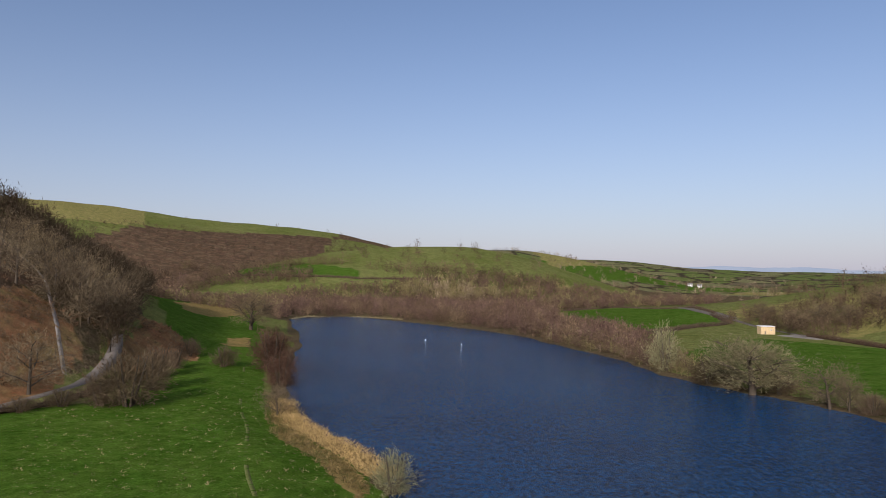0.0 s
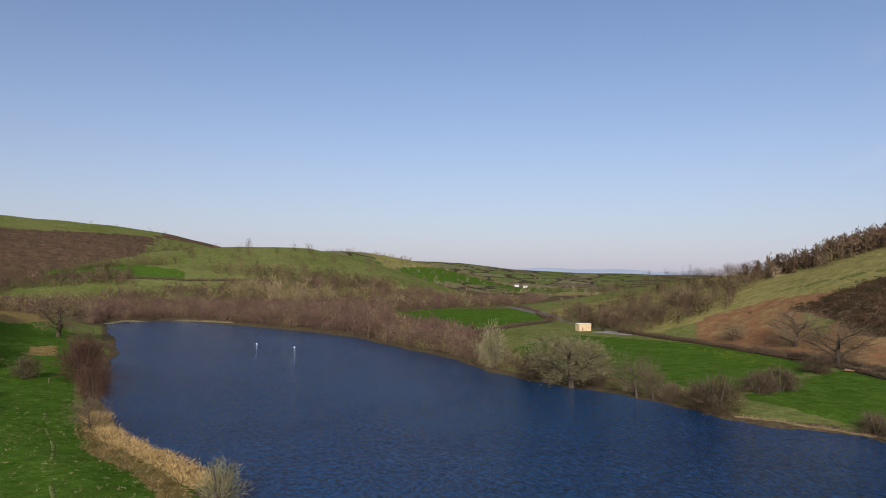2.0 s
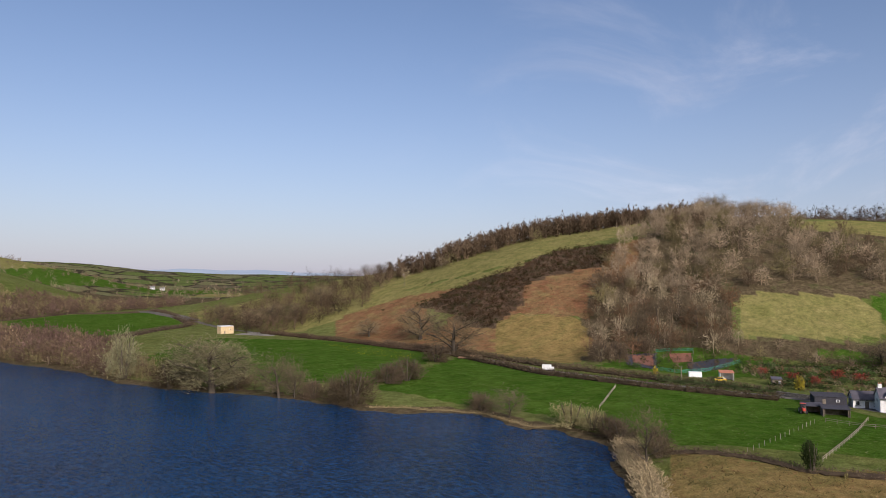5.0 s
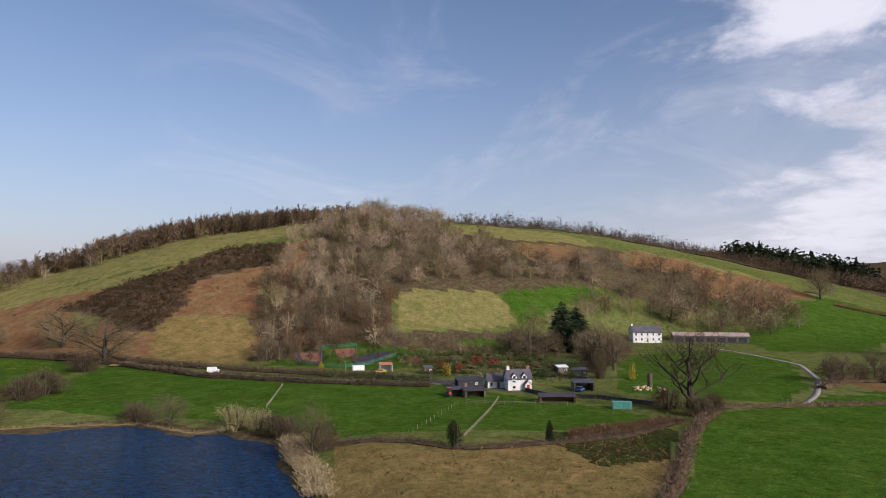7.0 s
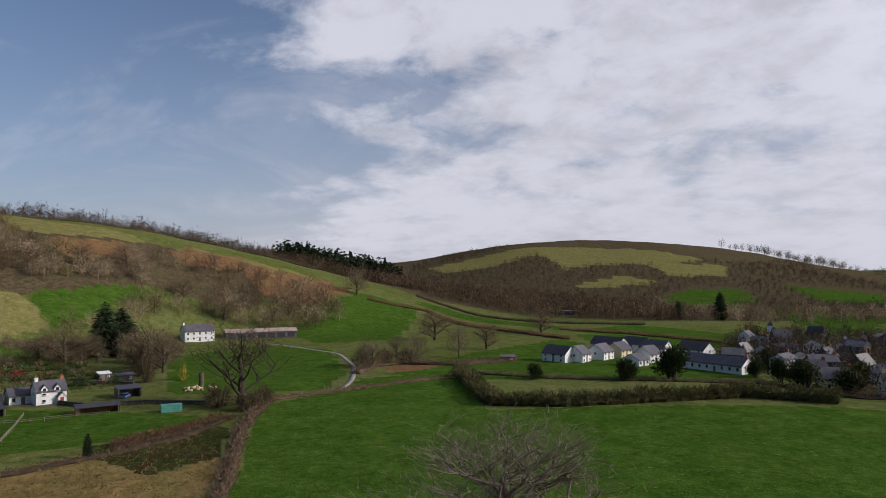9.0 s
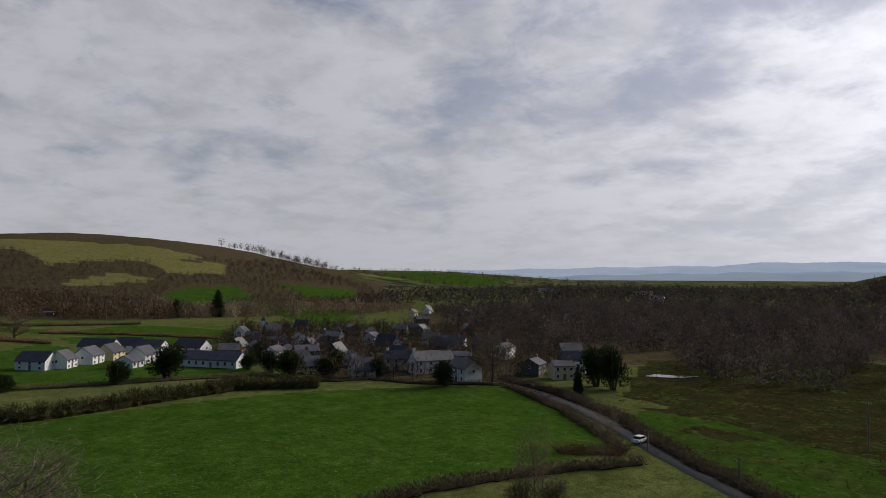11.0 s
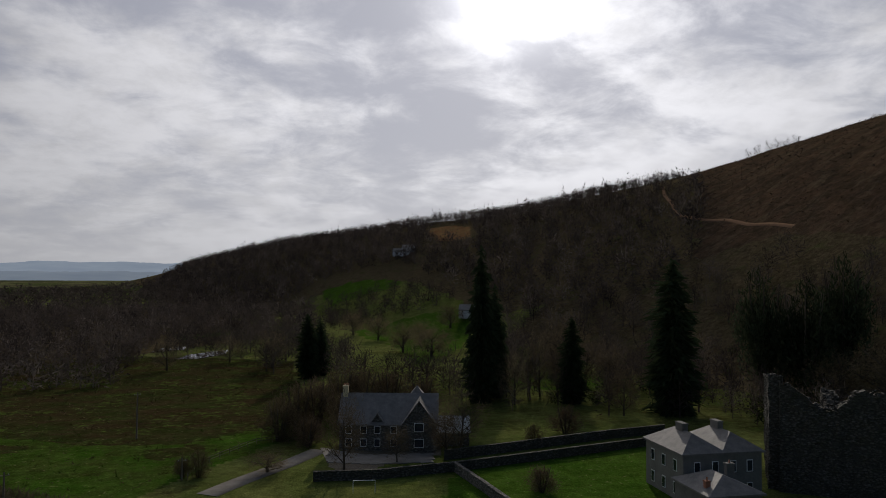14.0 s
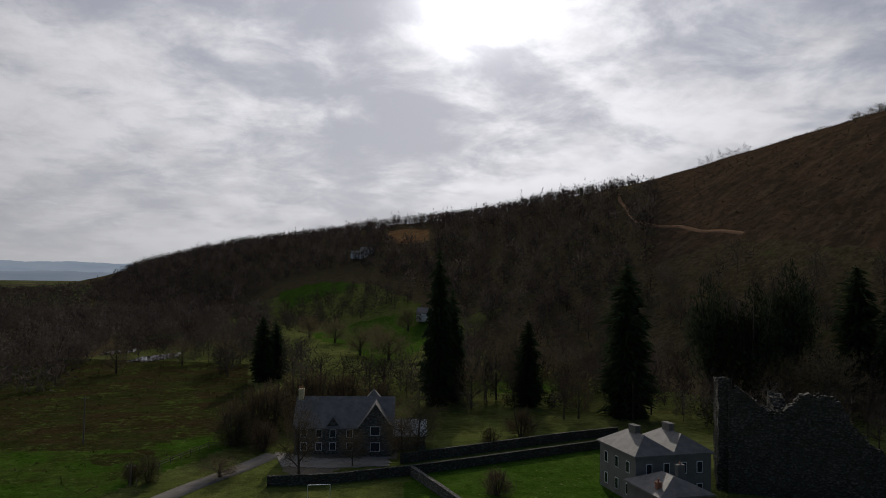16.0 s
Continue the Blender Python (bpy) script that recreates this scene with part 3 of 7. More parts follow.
MOORLAND = [
    [(9, 1400), (13, 1600), (12, 1800), (7, 1700)], [(22, 1300), (28, 1300), (28, 1600), (23, 1500)], [(136, 1500), (140, 1600), (138, 1900), (133, 1800)],
    [(327, 1300), (337, 1200), (337, 1600), (325, 1600)], [(4, 1900), (10, 1800), (10, 2600), (4, 2600)],
    [(102.0, 1268), (106.2, 1326), (110.3, 1384), (117.3, 1351), (123.6, 1244), (121.5, 1186), (115.6, 1136), (112.9, 1105), (110.7, 1260), (107.1, 1152), (103.0, 1165)],
    [(119.4, 1169), (125.2, 1201), (125.0, 1098), (120.7, 1074)],
    [(113.4, 993), (117.3, 1057), (120.3, 1022), (115.6, 970)],
    [(67.8, 563), (72.1, 596), (79.9, 585), (79.9, 554), (72.1, 529), (68.7, 529)],
    [(64.3, 407), (66.2, 414), (72.5, 425), (74.2, 393), (70.3, 376), (64.6, 366)],
    [(82.6, 585), (91.4, 603), (93.4, 586), (90.0, 551), (85.9, 558)],
    [(34.8, 492), (39.6, 494), (44.9, 480), (49.3, 477), (49.3, 465), (44.9, 459), (40.8, 471), (36.9, 476)],
    [(39.3, 517), (43.5, 508), (49.3, 497), (49.3, 483), (44.2, 489), (40.0, 499)],
    [(21.9, 598), (27.0, 588), (33.6, 562), (33.6, 530), (27.5, 553), (22.6, 564)],
    [(28, 470), (33, 478), (39.2, 500), (47.4, 478), (51, 492), (56.2, 515), (58, 640), (45, 640), (33, 620)],
    [(-24, 1180), (-30, 1180), (-33, 1250), (-33, 1560), (-22.6, 1520)],
]
HEATH = [
    [(216, 390), (222, 375), (232, 310), (250, 260), (250, 520), (228, 640), (216, 720)],
    [(325, 900), (337, 1190), (352, 1285), (357, 1300), (357, 1500), (352, 1480), (350, 1000), (335, 850)],
    [(-33, 280), (-33, 400), (-29, 330)],
    [(39.5, 452), (43, 462), (47.4, 470), (51, 496), (55.7, 494), (54.5, 450), (50, 446), (48.6, 434), (48.2, 410), (45.7, 383), (43.5, 395), (42, 425)],
]
LITTER = [
    [(200, 350), (216, 370), (235, 320), (235, 215), (250, 200), (250, 400), (216, 430), (205, 420)],
    [(52, 318), (52.6, 430), (58, 450), (64, 410), (64, 352), (56, 332)],
    [(5, 1150), (12, 1050), (20, 880), (28, 1000), (24, 1200), (10, 1350)], [(10, 1750), (15, 2000), (13, 2300), (8, 2100)],
    [(-13, 540), (-8, 590), (0, 508), (10, 378), (17.5, 290), (18.5, 330), (13, 450), (9.5, 480), (9, 700), (-4, 730), (-23, 720), (-14.5, 560)],
    [(54, 430), (58, 520), (60, 640), (68, 640), (68, 540), (80, 560), (90, 560), (88, 470), (80, 470), (72, 420), (63, 400)],
    [(175, 800), (186, 700), (193, 600), (200, 420), (216, 380), (216, 740), (200, 1000), (180, 1500), (172, 1600)],
    [(98, 700), (104, 650), (112, 590), (119, 610), (119, 720), (112, 900), (100, 1000)],
    [(-33, 225), (-26, 255), (-23, 350), (-23, 700), (-40, 900), (-60, 300), (-34, 215)],
    [(136, 330), (150, 270), (172, 330), (184, 420), (176, 760), (152, 820), (141, 660)],
    [(213, 250), (235, 220), (235, 330), (216, 380), (203, 360)], [(124, 320), (134, 240), (148, 232), (150, 300), (136, 400), (126, 420)],
    [(63, 345), (74, 352), (82, 340), (82, 360), (74, 380), (63, 362)],
    [(97, 700), (101, 640), (112, 590), (120, 570), (135, 600), (140, 700), (138, 1100), (133, 1750), (126, 1800), (104, 1800), (97, 1500)],
]
MARSH = [[(157, 196), (163, 186), (168, 182), (170, 190), (164, 204)], [(170, 176), (176, 166), (181, 172), (179, 186), (172, 190)], [(160, 172), (164, 164), (166, 170), (162, 178)], [(174, 148), (178, 150), (178, 158), (174, 156)], [(156.5, 214), (163, 188), (169.5, 166), (176, 160), (182, 172), (185, 230), (184, 300), (172, 335), (158, 300)], [(76, 168), (86, 180), (86, 150), (80, 140)]]
MOTTLE = [[(157, 172), (164, 128), (176, 122), (186, 150), (186, 200), (176, 190), (166, 196)], [(188, 200), (200, 165), (213, 175), (235, 150), (235, 260), (213, 260), (203, 360), (190, 330)]]
BARE = [[(187, 140), (190, 160), (196, 152), (196, 143), (188, 128)]]


def build_ground():
    # finer rings of ground where the slopes face the valley
    b = np.concatenate([np.arange(-36, 236, 0.56), np.arange(236, 324, 1.0)]) % 360
    r = np.concatenate([[0, 4, 15, 30, 45], np.geomspace(60, 700, 210), np.geomspace(708, 4900, 105)])
    bb, rr = np.meshgrid(b, r, indexing="ij")
    x, y = plan(bb, rr)
    z = ground(x.ravel(), y.ravel()).reshape(x.shape)
    nb, nr = x.shape
    i = np.arange(nb)[:, None] * nr + np.arange(nr - 1)[None]
    j = ((np.arange(nb)[:, None] + 1) % nb) * nr + np.arange(nr - 1)[None]
    faces = np.stack([i, i + 1, j + 1, j], -1).reshape(-1, 4)
    me = mesh_of("ground", np.stack([x, y, z], -1).reshape(-1, 3), faces[:, ::-1], M_LAND, True)
    fb, fr = bb.ravel(), rr.ravel()
    # patches have ragged edges
    fb = fb + 0.35 * np.sin(fr * 0.21) * np.clip(150 / fr, 0.1, 1)
    for name, kinds in (("cover_a", (LUSH, STRAW, BRACKEN, HEATH)), ("cover_b", (LITTER, MARSH, MOORLAND, BARE))):
        data = np.zeros((len(fb), 4), np.float32)
        for k, patches in enumerate(kinds):
            for p in patches:
                data[area(fb, fr, p), k] = 1.0
        if name == "cover_b":
            # wet meadow and park grass mottled by dark sedge and shade put into colour
            for p in MOTTLE:
                m = area(fb, fr, p)
                data[m, 1] = np.maximum(data[m, 1], 0.44)
        if name == "cover_b":
            # bare earth and leaf litter along the water's edge
            m = (fr < 680) & ((fb + 14) % 360 < 72)
            rim = np.zeros(len(fb), bool)
            rim[m] = off_line(x.ravel()[m], y.ravel()[m], SHORE, True) < 5
            data[rim, 0] = 1.0
        me.attributes.new(name, "FLOAT_COLOR", "POINT").data.foreach_set("color", data.ravel())
    far = ((fb > 3) & (fb < 42) & (fr > 1150)) | ((fb > 131) & (fb < 184) & (fr > 1150))
    me.attributes.new("fields", "FLOAT", "POINT").data.foreach_set("value", far.astype(np.float32))
    tagged(new("ground", me), "green pasture, bracken and woodland floor of a valley", "ground", kind="structure")


build_ground()


def build_lake():
    bm = bmesh.new()
    bm.faces.new([bm.verts.new((x, y, 0.0)) for x, y in SHORE[::-1]])
    bmesh.ops.triangulate(bm, faces=bm.faces[:])
    ob = part("lake", bm, M_WATER, None)
    if ob.data.polygons[0].normal.z < 0:
        ob.data.flip_normals()
    tagged(ob, "dark blue rippled lake between wooded banks", "lake", kind="structure")


build_lake()


def far_ridge(label, bearings, tops, dist, seed, material):
    """A strip of far hills, standing as a backdrop behind the valley."""
    b = np.arange(bearings[0], bearings[-1] + 0.01, 0.15)
    top = np.interp(b, bearings, tops) + 3 * np.sin(b * 1.1 + seed) + 1.2 * np.sin(b * 3.3) + 0.5 * np.sin(b * 11.0)
    x, y = plan(b, dist)
    rows = np.stack([np.column_stack([x, y, np.full(len(b), -30.0)]), np.column_stack([x, y, np.maximum(top * 0.5, -29)]), np.column_stack([x * 1.04, y * 1.04, np.maximum(top * 1.04, -28)])], 1)
    i = np.arange(len(b) - 1)[:, None] * 3 + np.arange(2)[None]
    faces = np.stack([i, i + 3, i + 4, i + 1], -1).reshape(-1, 4)
    tagged(new("backdrop", mesh_of("backdrop", rows.reshape(-1, 3), faces, material, True)), label, "far hills", kind="structure")


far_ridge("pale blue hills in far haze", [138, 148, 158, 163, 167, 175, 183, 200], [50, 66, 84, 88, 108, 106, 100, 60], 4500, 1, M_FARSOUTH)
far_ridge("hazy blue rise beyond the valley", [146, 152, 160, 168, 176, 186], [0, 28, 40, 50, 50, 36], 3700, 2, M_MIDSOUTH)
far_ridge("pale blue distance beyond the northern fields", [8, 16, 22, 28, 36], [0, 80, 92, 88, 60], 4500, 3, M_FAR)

# ---- trees ----
def unit(v):
    return v / (np.linalg.norm(v, axis=-1, keepdims=True) + 1e-9)


def domed_trees(where, tall, tone, n, slim=0.36, low=0.1, width=0.012, reach=0.15, lumps=7, limbs=1, lift=0.15, loose=0.10, seed=1):
    """Arrays for many bare crowns: boughs that fan out from the fork to a rounded outline, each feathered with twigs, and a trunk."""
    rng = np.random.default_rng(seed)
    k = len(where)
    h = tall[:, None]
    # boughs end on an uneven dome
    turn = rng.random((k, 1)) * 6.28 + np.arange(lumps)[None] * 2.4 + rng.normal(size=(k, lumps)) * 0.3
    rise = (np.arange(lumps)[None] + rng.random((k, lumps))) / lumps
    lean = 1.75 * rise - 0.75
    grown = rng.uniform(0.72, 1.0, (k, lumps))
    waist = low + (1 - low) * 0.46
    round_out = np.sqrt(np.clip(1 - lean ** 2, 0.02, 1)) * grown
    tip = np.stack([np.cos(turn) * slim * round_out, np.sin(turn) * slim * round_out, waist + lean * (0.96 - waist) * np.where(lean > 0, grown, 0.8)], -1)
    foot = np.stack([0 * turn, 0 * turn, low * 0.6 + (0.12 + 0.3 * rise) * (1 - low)], -1)
    bough = tone[:, None, :] * rng.uniform(0.84, 1.16, (k, lumps, 1))
    # twigs that spread over the outer part of each bough
    each = max(n // lumps, 1)
    f = rng.uniform(0.2, 1.0, (k, lumps, each, 1)) ** 0.6
    p = foot[:, :, None] + (tip - foot)[:, :, None] * f + rng.normal(size=(k, lumps, each, 3)) * loose * (0.5 + 0.5 * f)
    d = unit(unit(p - np.array((0, 0, waist - 0.1))) * 0.9 + np.array((0, 0, lift)) + rng.normal(size=p.shape) * 0.6)
    side = unit(np.cross(d, rng.normal(size=d.shape)))
    ln = reach * rng.uniform(0.5, 1.35, f.shape)
    wd = width * rng.uniform(0.6, 1.4, f.shape)
    grow_to = where[:, None, None] + h[..., None, None] * np.stack([p - side * wd - d * ln * 0.4, p + side * wd - d * ln * 0.4, p + d * ln * 0.6], 3).transpose(3, 0, 1, 2, 4)
    tris = [np.moveaxis(grow_to, 0, 3).reshape(-1, 3, 3)]
    tones = [(bough[:, :, None, None] * rng.uniform(0.72, 1.35, f.shape[:3] + (1, 1)) * np.ones((1, 1, 1, 3, 1))).reshape(-1, 3, 3)]
    if limbs:
        sd = unit(np.cross(tip - foot, rng.normal(size=tip.shape))) * 0.010
        tris.append((where[:, None, None] + h[..., None, None] * np.stack([foot - sd, foot + sd, tip], 2)).reshape(-1, 3, 3))
        tones.append((tone[:, None, None] * rng.uniform(0.85, 1.45, (k, lumps, 1, 1)) * np.ones((1, 1, 3, 1))).reshape(-1, 3, 3))
        for q in (0, 1.57):
            a = rng.random(k) * 3.14 + q
            s = np.column_stack([np.cos(a), np.sin(a), 0 * a]) * 0.016 * h
            tris.append(np.stack([where - s, where + s, where + np.column_stack([rng.normal(size=(k, 2)) * 0.03, np.full(k, 0.85)]) * h], 1))
            tones.append(np.repeat((tone * 1.15)[:, None], 3, 1))
    return np.concatenate(tris).reshape(-1, 3), np.concatenate(tones).reshape(-1, 3)


def sliver_trees(where, tall, tone, n, slim=0.33, low=0.25, width=0.02, reach=0.17, lift=0.55, seed=1, trunk=True, pointed=False):
    """Arrays for many bare trees, each a trunk and a crown of single twigs. where (k, 3), tall (k,), tone (k, 3)."""
    rng = np.random.default_rng(seed)
    k = len(where)
    u = rng.normal(size=(k, n, 3))
    u /= np.linalg.norm(u, axis=2, keepdims=True)
    u *= rng.random((k, n, 1)) ** 0.32
    h = tall[:, None]
    cz = (low + 1) / 2
    turn = np.arctan2(u[..., 0], u[..., 1])
    lump = 1 + 0.25 * np.sin(3 * turn + rng.random((k, 1)) * 6) + 0.22 * np.sin(5 * turn + 7 * u[..., 2] + rng.random((k, 1)) * 6)
    if pointed:
        # whorls of drooping branches, longest below
        f = 1 - np.sqrt(rng.random((k, n)))
        f = np.floor(f * 19 + rng.random((k, n)) * 0.9) / 19 + 0.02 * rng.normal(size=(k, n))
        f = np.clip(f, 0, 0.99)
        ragged = rng.uniform(0.5, 1.2, (k, 19, 11)) * rng.uniform(0.75, 1.1, (k, 19, 1))
        bough = np.floor(rng.random((k, n)) * 11).astype(int)
        ang = bough * 0.571 + f * 37 + rng.normal(size=(k, n)) * 0.16
        out = rng.random((k, n)) ** 0.6
        side = ((1 - f) ** 0.42 * np.minimum(1, 0.5 + 2.5 * f) * ragged[np.arange(k)[:, None], np.minimum((f * 19).astype(int), 18), bough] + 0.03) * slim * out * 1.15
        p = np.stack([np.cos(ang) * side * h, np.sin(ang) * side * h, (low + f * (1.0 - low) - 0.10 * out * (1 - f)) * h], -1)
        d = np.stack([np.cos(ang), np.sin(ang), np.full_like(ang, -0.35)], -1) * 1.0
    else:
        p = np.stack([u[..., 0] * slim * h * lump, u[..., 1] * slim * h * lump, (cz + u[..., 2] * (1 - low) / 2) * h], -1)
        d = np.stack([u[..., 0], u[..., 1], u[..., 2] * 0.6 + lift], -1)
    d = d + rng.normal(size=d.shape) * (0.28 if pointed else 0.5)
    d /= np.linalg.norm(d, axis=2, keepdims=True)
    side = np.cross(d, rng.normal(size=d.shape))
    side /= np.linalg.norm(side, axis=2, keepdims=True) + 1e-9
    ln = reach * h[..., None] * (0.6 + 0.8 * rng.random((k, n, 1)))
    wd = width * h[..., None] * (0.6 + 0.8 * rng.random((k, n, 1)))
    base = where[:, None, :] + p
    tri = np.stack([base - side * wd - d * ln * 0.5, base + side * wd - d * ln * 0.5, base + d * ln * 0.5], 2)
    shade = tone[:, None, None, :] * (0.55 + 0.7 * rng.random((k, n, 1, 1)))
    tones = np.broadcast_to(shade, tri.shape)
    tri, tones = tri.reshape(-1, 3), tones.reshape(-1, 3)
    if trunk:
        a = rng.random((k, 1)) * 3.14
        parts, ptones = [], []
        for q in (0, 1.57):
            s = np.stack([np.cos(a + q), np.sin(a + q), np.zeros_like(a)], -1)[:, 0] * (0.016 * tall[:, None])
            lean = rng.normal(size=(k, 3)) * 0.04 * tall[:, None]
            lean[:, 2] = 0.8 * tall
            parts.append(np.stack([where - s, where + s, where + lean], 1))
            ptones.append(np.broadcast_to((tone * 1.15)[:, None, :], (k, 3, 3)))
        tri = np.concatenate([tri] + [q.reshape(-1, 3) for q in parts])
        tones = np.concatenate([tones] + [q.reshape(-1, 3) for q in ptones])
    return tri, tones


def scatter(poly, spacing, seed, clear=()):
    """Uneven places inside a patch of (bearing, distance) corners."""
    rng = np.random.default_rng(seed)
    p = np.array(poly, float)
    x, y = plan(p[:, 0], p[:, 1])
    qx, qy = np.meshgrid(np.arange(x.min(), x.max(), spacing), np.arange(y.min(), y.max(), spacing))
    qx, qy = (q.ravel() + rng.uniform(-0.48, 0.48, q.size) * spacing for q in (qx, qy))
    bearing, away = np.degrees(np.arctan2(qx, qy)), np.hypot(qx, qy)
    keep = area(bearing, away, poly)
    for glade in clear:
        keep &= ~area(bearing, away, glade)
    qx, qy = qx[keep], qy[keep]
    m = np.hypot(qx, qy) < 650
    dry = np.ones(len(qx), bool)
    dry[m] = ~inside(qx[m], qy[m], SHORE)
    return np.stack([qx[dry], qy[dry]], 1)


BROWN, PURPLE, GREY, OLIVE = (0.148, 0.105, 0.064), (0.116, 0.075, 0.057), (0.250, 0.192, 0.124), (0.185, 0.155, 0.072)
DEEP = (0.072, 0.052, 0.032)
# dimmer tones: the backlit shade of the southern woods is put into the colour
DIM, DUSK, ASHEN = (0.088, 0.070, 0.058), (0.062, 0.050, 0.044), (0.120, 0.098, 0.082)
HILL = (0.340, 0.262, 0.172)
PALE, DARK, PINE_TONE, RUSSET = (0.400, 0.325, 0.205), (0.122, 0.085, 0.052), (0.046, 0.062, 0.030), (0.190, 0.110, 0.060)


def wood(label, poly, spacing, tall, tones, n, seed, category="wood", clear=(), **shape):
    at_xy = scatter(poly, spacing, seed, clear)
    if not len(at_xy):
        return
    rng = np.random.default_rng(seed + 1)
    z = ground(at_xy[:, 0], at_xy[:, 1])
    h = rng.uniform(tall[0], tall[1], len(z)) * (0.85 + 0.3 * rng.random(len(z)))
    pick = np.array(tones)[rng.integers(0, len(tones), len(z))] * rng.uniform(0.72, 1.32, (len(z), 1))
    make = domed_trees if "lumps" in shape else sliver_trees
    v, t = make(np.column_stack([at_xy, z - 0.2]), h, pick, n, seed=seed, **shape)
    me = mesh_of("woodland", v, np.arange(len(v)).reshape(-1, 3), M_TWIG, False, t)
    tagged(new("woodland", me), label, category, kind="stuff")


def plant_woods():
    belt = [(-13, 545), (-11, 585), (-6, 592), (-1, 522), (5.4, 452), (9.9, 383), (14.2, 333), (17.3, 292), (18.2, 330), (13.5, 445), (9.5, 500), (9, 640), (0, 700), (-13, 700)]
    bank = [(8, 400), (9.9, 378), (14.2, 329), (17.3, 287), (19.4, 274), (20, 290), (17.8, 315), (14.6, 360), (9, 430)]
    full = dict(lumps=8, low=-0.1, slim=0.50, width=0.026, reach=0.16)
    fine = dict(lumps=9, low=-0.1, slim=0.50, width=0.017, reach=0.14)
    crown = dict(lumps=12, low=0.02, slim=0.50, width=0.011, reach=0.11, loose=0.085)
    # round the head of the lake
    wood("purple-brown bare alder wood along the lake's head", belt, 6.2, (8, 13), [PURPLE, PURPLE, BROWN, DARK, PURPLE], 150, 11, **fine)
    wood("bare scrub on the lake's bank", bank, 3.8, (5, 9), [BROWN, OLIVE, GREY, PURPLE, OLIVE], 130, 10, low=0.0, slim=0.50, width=0.012, reach=0.19, lumps=7)
    wood("bare alder scrub along the far bank", [(19, 268), (24, 246), (30, 228), (34, 214), (35, 222), (30, 240), (24, 262), (19.5, 286)], 6, (3.5, 7), [BROWN, DARK, GREY, OLIVE], 160, 44, lumps=8, low=0.0, slim=0.5, width=0.010, reach=0.17)
    wood("bare scrub wood beyond the lake", [(-24, 720), (-13, 560), (-12, 700), (9, 640), (15, 740), (20, 760), (22, 860), (12, 830), (4, 800), (-10, 760)], 8, (9, 14), [BROWN, PURPLE, PURPLE, DARK, OLIVE], 96, 12, **full)
    wood("brown bare wood at the foot of the moor", [(-26, 560), (-22, 600), (-20, 800), (-17, 830), (-10, 790), (-10, 850), (-17, 900), (-26, 1000), (-32, 800)], 9, (10, 15), [BROWN, DARK, PURPLE, DEEP], 70, 13, **full)
    wood("bare oaks in a knot before the green hill", [(-3, 715), (2.5, 700), (5, 720), (3, 760), (-3, 760)], 9, (15, 21), [OLIVE, GREY, OLIVE], 150, 50, **fine)
    wood("hedgerow oaks across the green hill", [(-20, 985), (-14, 905), (-7, 870), (-7, 885), (-14, 925), (-20, 1005)], 9, (10, 17), [DARK, (0.105, 0.085, 0.042), BROWN], 110, 14, **fine)
    wood("bare oaks along the green hill's foot", [(-7, 850), (-2, 800), (4, 790), (10, 800), (10, 830), (4, 822), (-2, 835)], 9.5, (10, 18), [DARK, (0.105, 0.085, 0.042), BROWN, DEEP], 100, 51, **fine)
    wood("lone bare oaks on the green hill", [(-10, 900), (0, 850), (9, 840), (8, 960), (-2, 1010), (-10, 980)], 36, (9, 15), [DARK, (0.105, 0.085, 0.042)], 110, 52, **fine)
    wood("bare scrub on the moor slope", [(-30, 930), (-24, 930), (-7, 1060), (-6, 1240), (-22, 1230), (-31, 1150)], 12, (4, 8), [DEEP, DARK, (0.085, 0.052, 0.042)], 46, 15, **full)
    wood("thin trees along the moor's skyline", [(-20, 1490), (-8, 1480), (-6, 1510), (-20, 1515)], 30, (6, 11), [DARK, BROWN], 46, 53, **full)
    wood("scrub on the skyline of the north rise", [(3, 1720), (5, 1715), (9, 1740), (9, 1760), (3, 1760)], 13, (4, 9), [DARK, BROWN], 40, 54, **full)
    wood("tall bare wood beside the lane", [(-29.0, 345), (-28.6, 300), (-27.6, 268), (-24.2, 268), (-22.6, 320), (-22.6, 520), (-29, 520), (-33.5, 430), (-33.5, 400), (-31.2, 380)], 8.5, (13, 19), [DEEP, (0.062, 0.046, 0.028), (0.095, 0.074, 0.046)], 320, 16, lumps=10, slim=0.36, low=0.15, width=0.009, reach=0.13, lift=0.4)
    wood("russet undergrowth by the lane", [(-33, 222), (-29, 236), (-24, 262), (-22, 320), (-24, 330), (-33, 280)], 3.2, (1.5, 3.4), [RUSSET, DARK, BROWN, DEEP], 46, 9, low=0.0, slim=0.55, reach=0.3, width=0.03, lumps=6, limbs=0)
    wood("russet bracken bank beside the meadow", [(-23.48, 336), (-21.32, 341), (-18.78, 315), (-18.92, 283), (-21.26, 291), (-22.86, 300)], 2.6, (0.9, 2.2), [RUSSET, (0.21, 0.115, 0.060), DARK], 36, 64, lumps=5, low=0.0, slim=0.7, reach=0.35, width=0.06, limbs=0, category="bracken")
    wood("tawny bracken on the steep bank", [(-31.98, 346), (-30.63, 347), (-29.37, 311), (-28.76, 257), (-29.06, 247), (-31.77, 239)], 2.4, (0.6, 1.3), [(0.15, 0.085, 0.045), (0.20, 0.12, 0.062), DARK, DEEP], 20, 65, lumps=4, low=0.0, slim=0.8, reach=0.4, width=0.07, limbs=0, category="bracken")
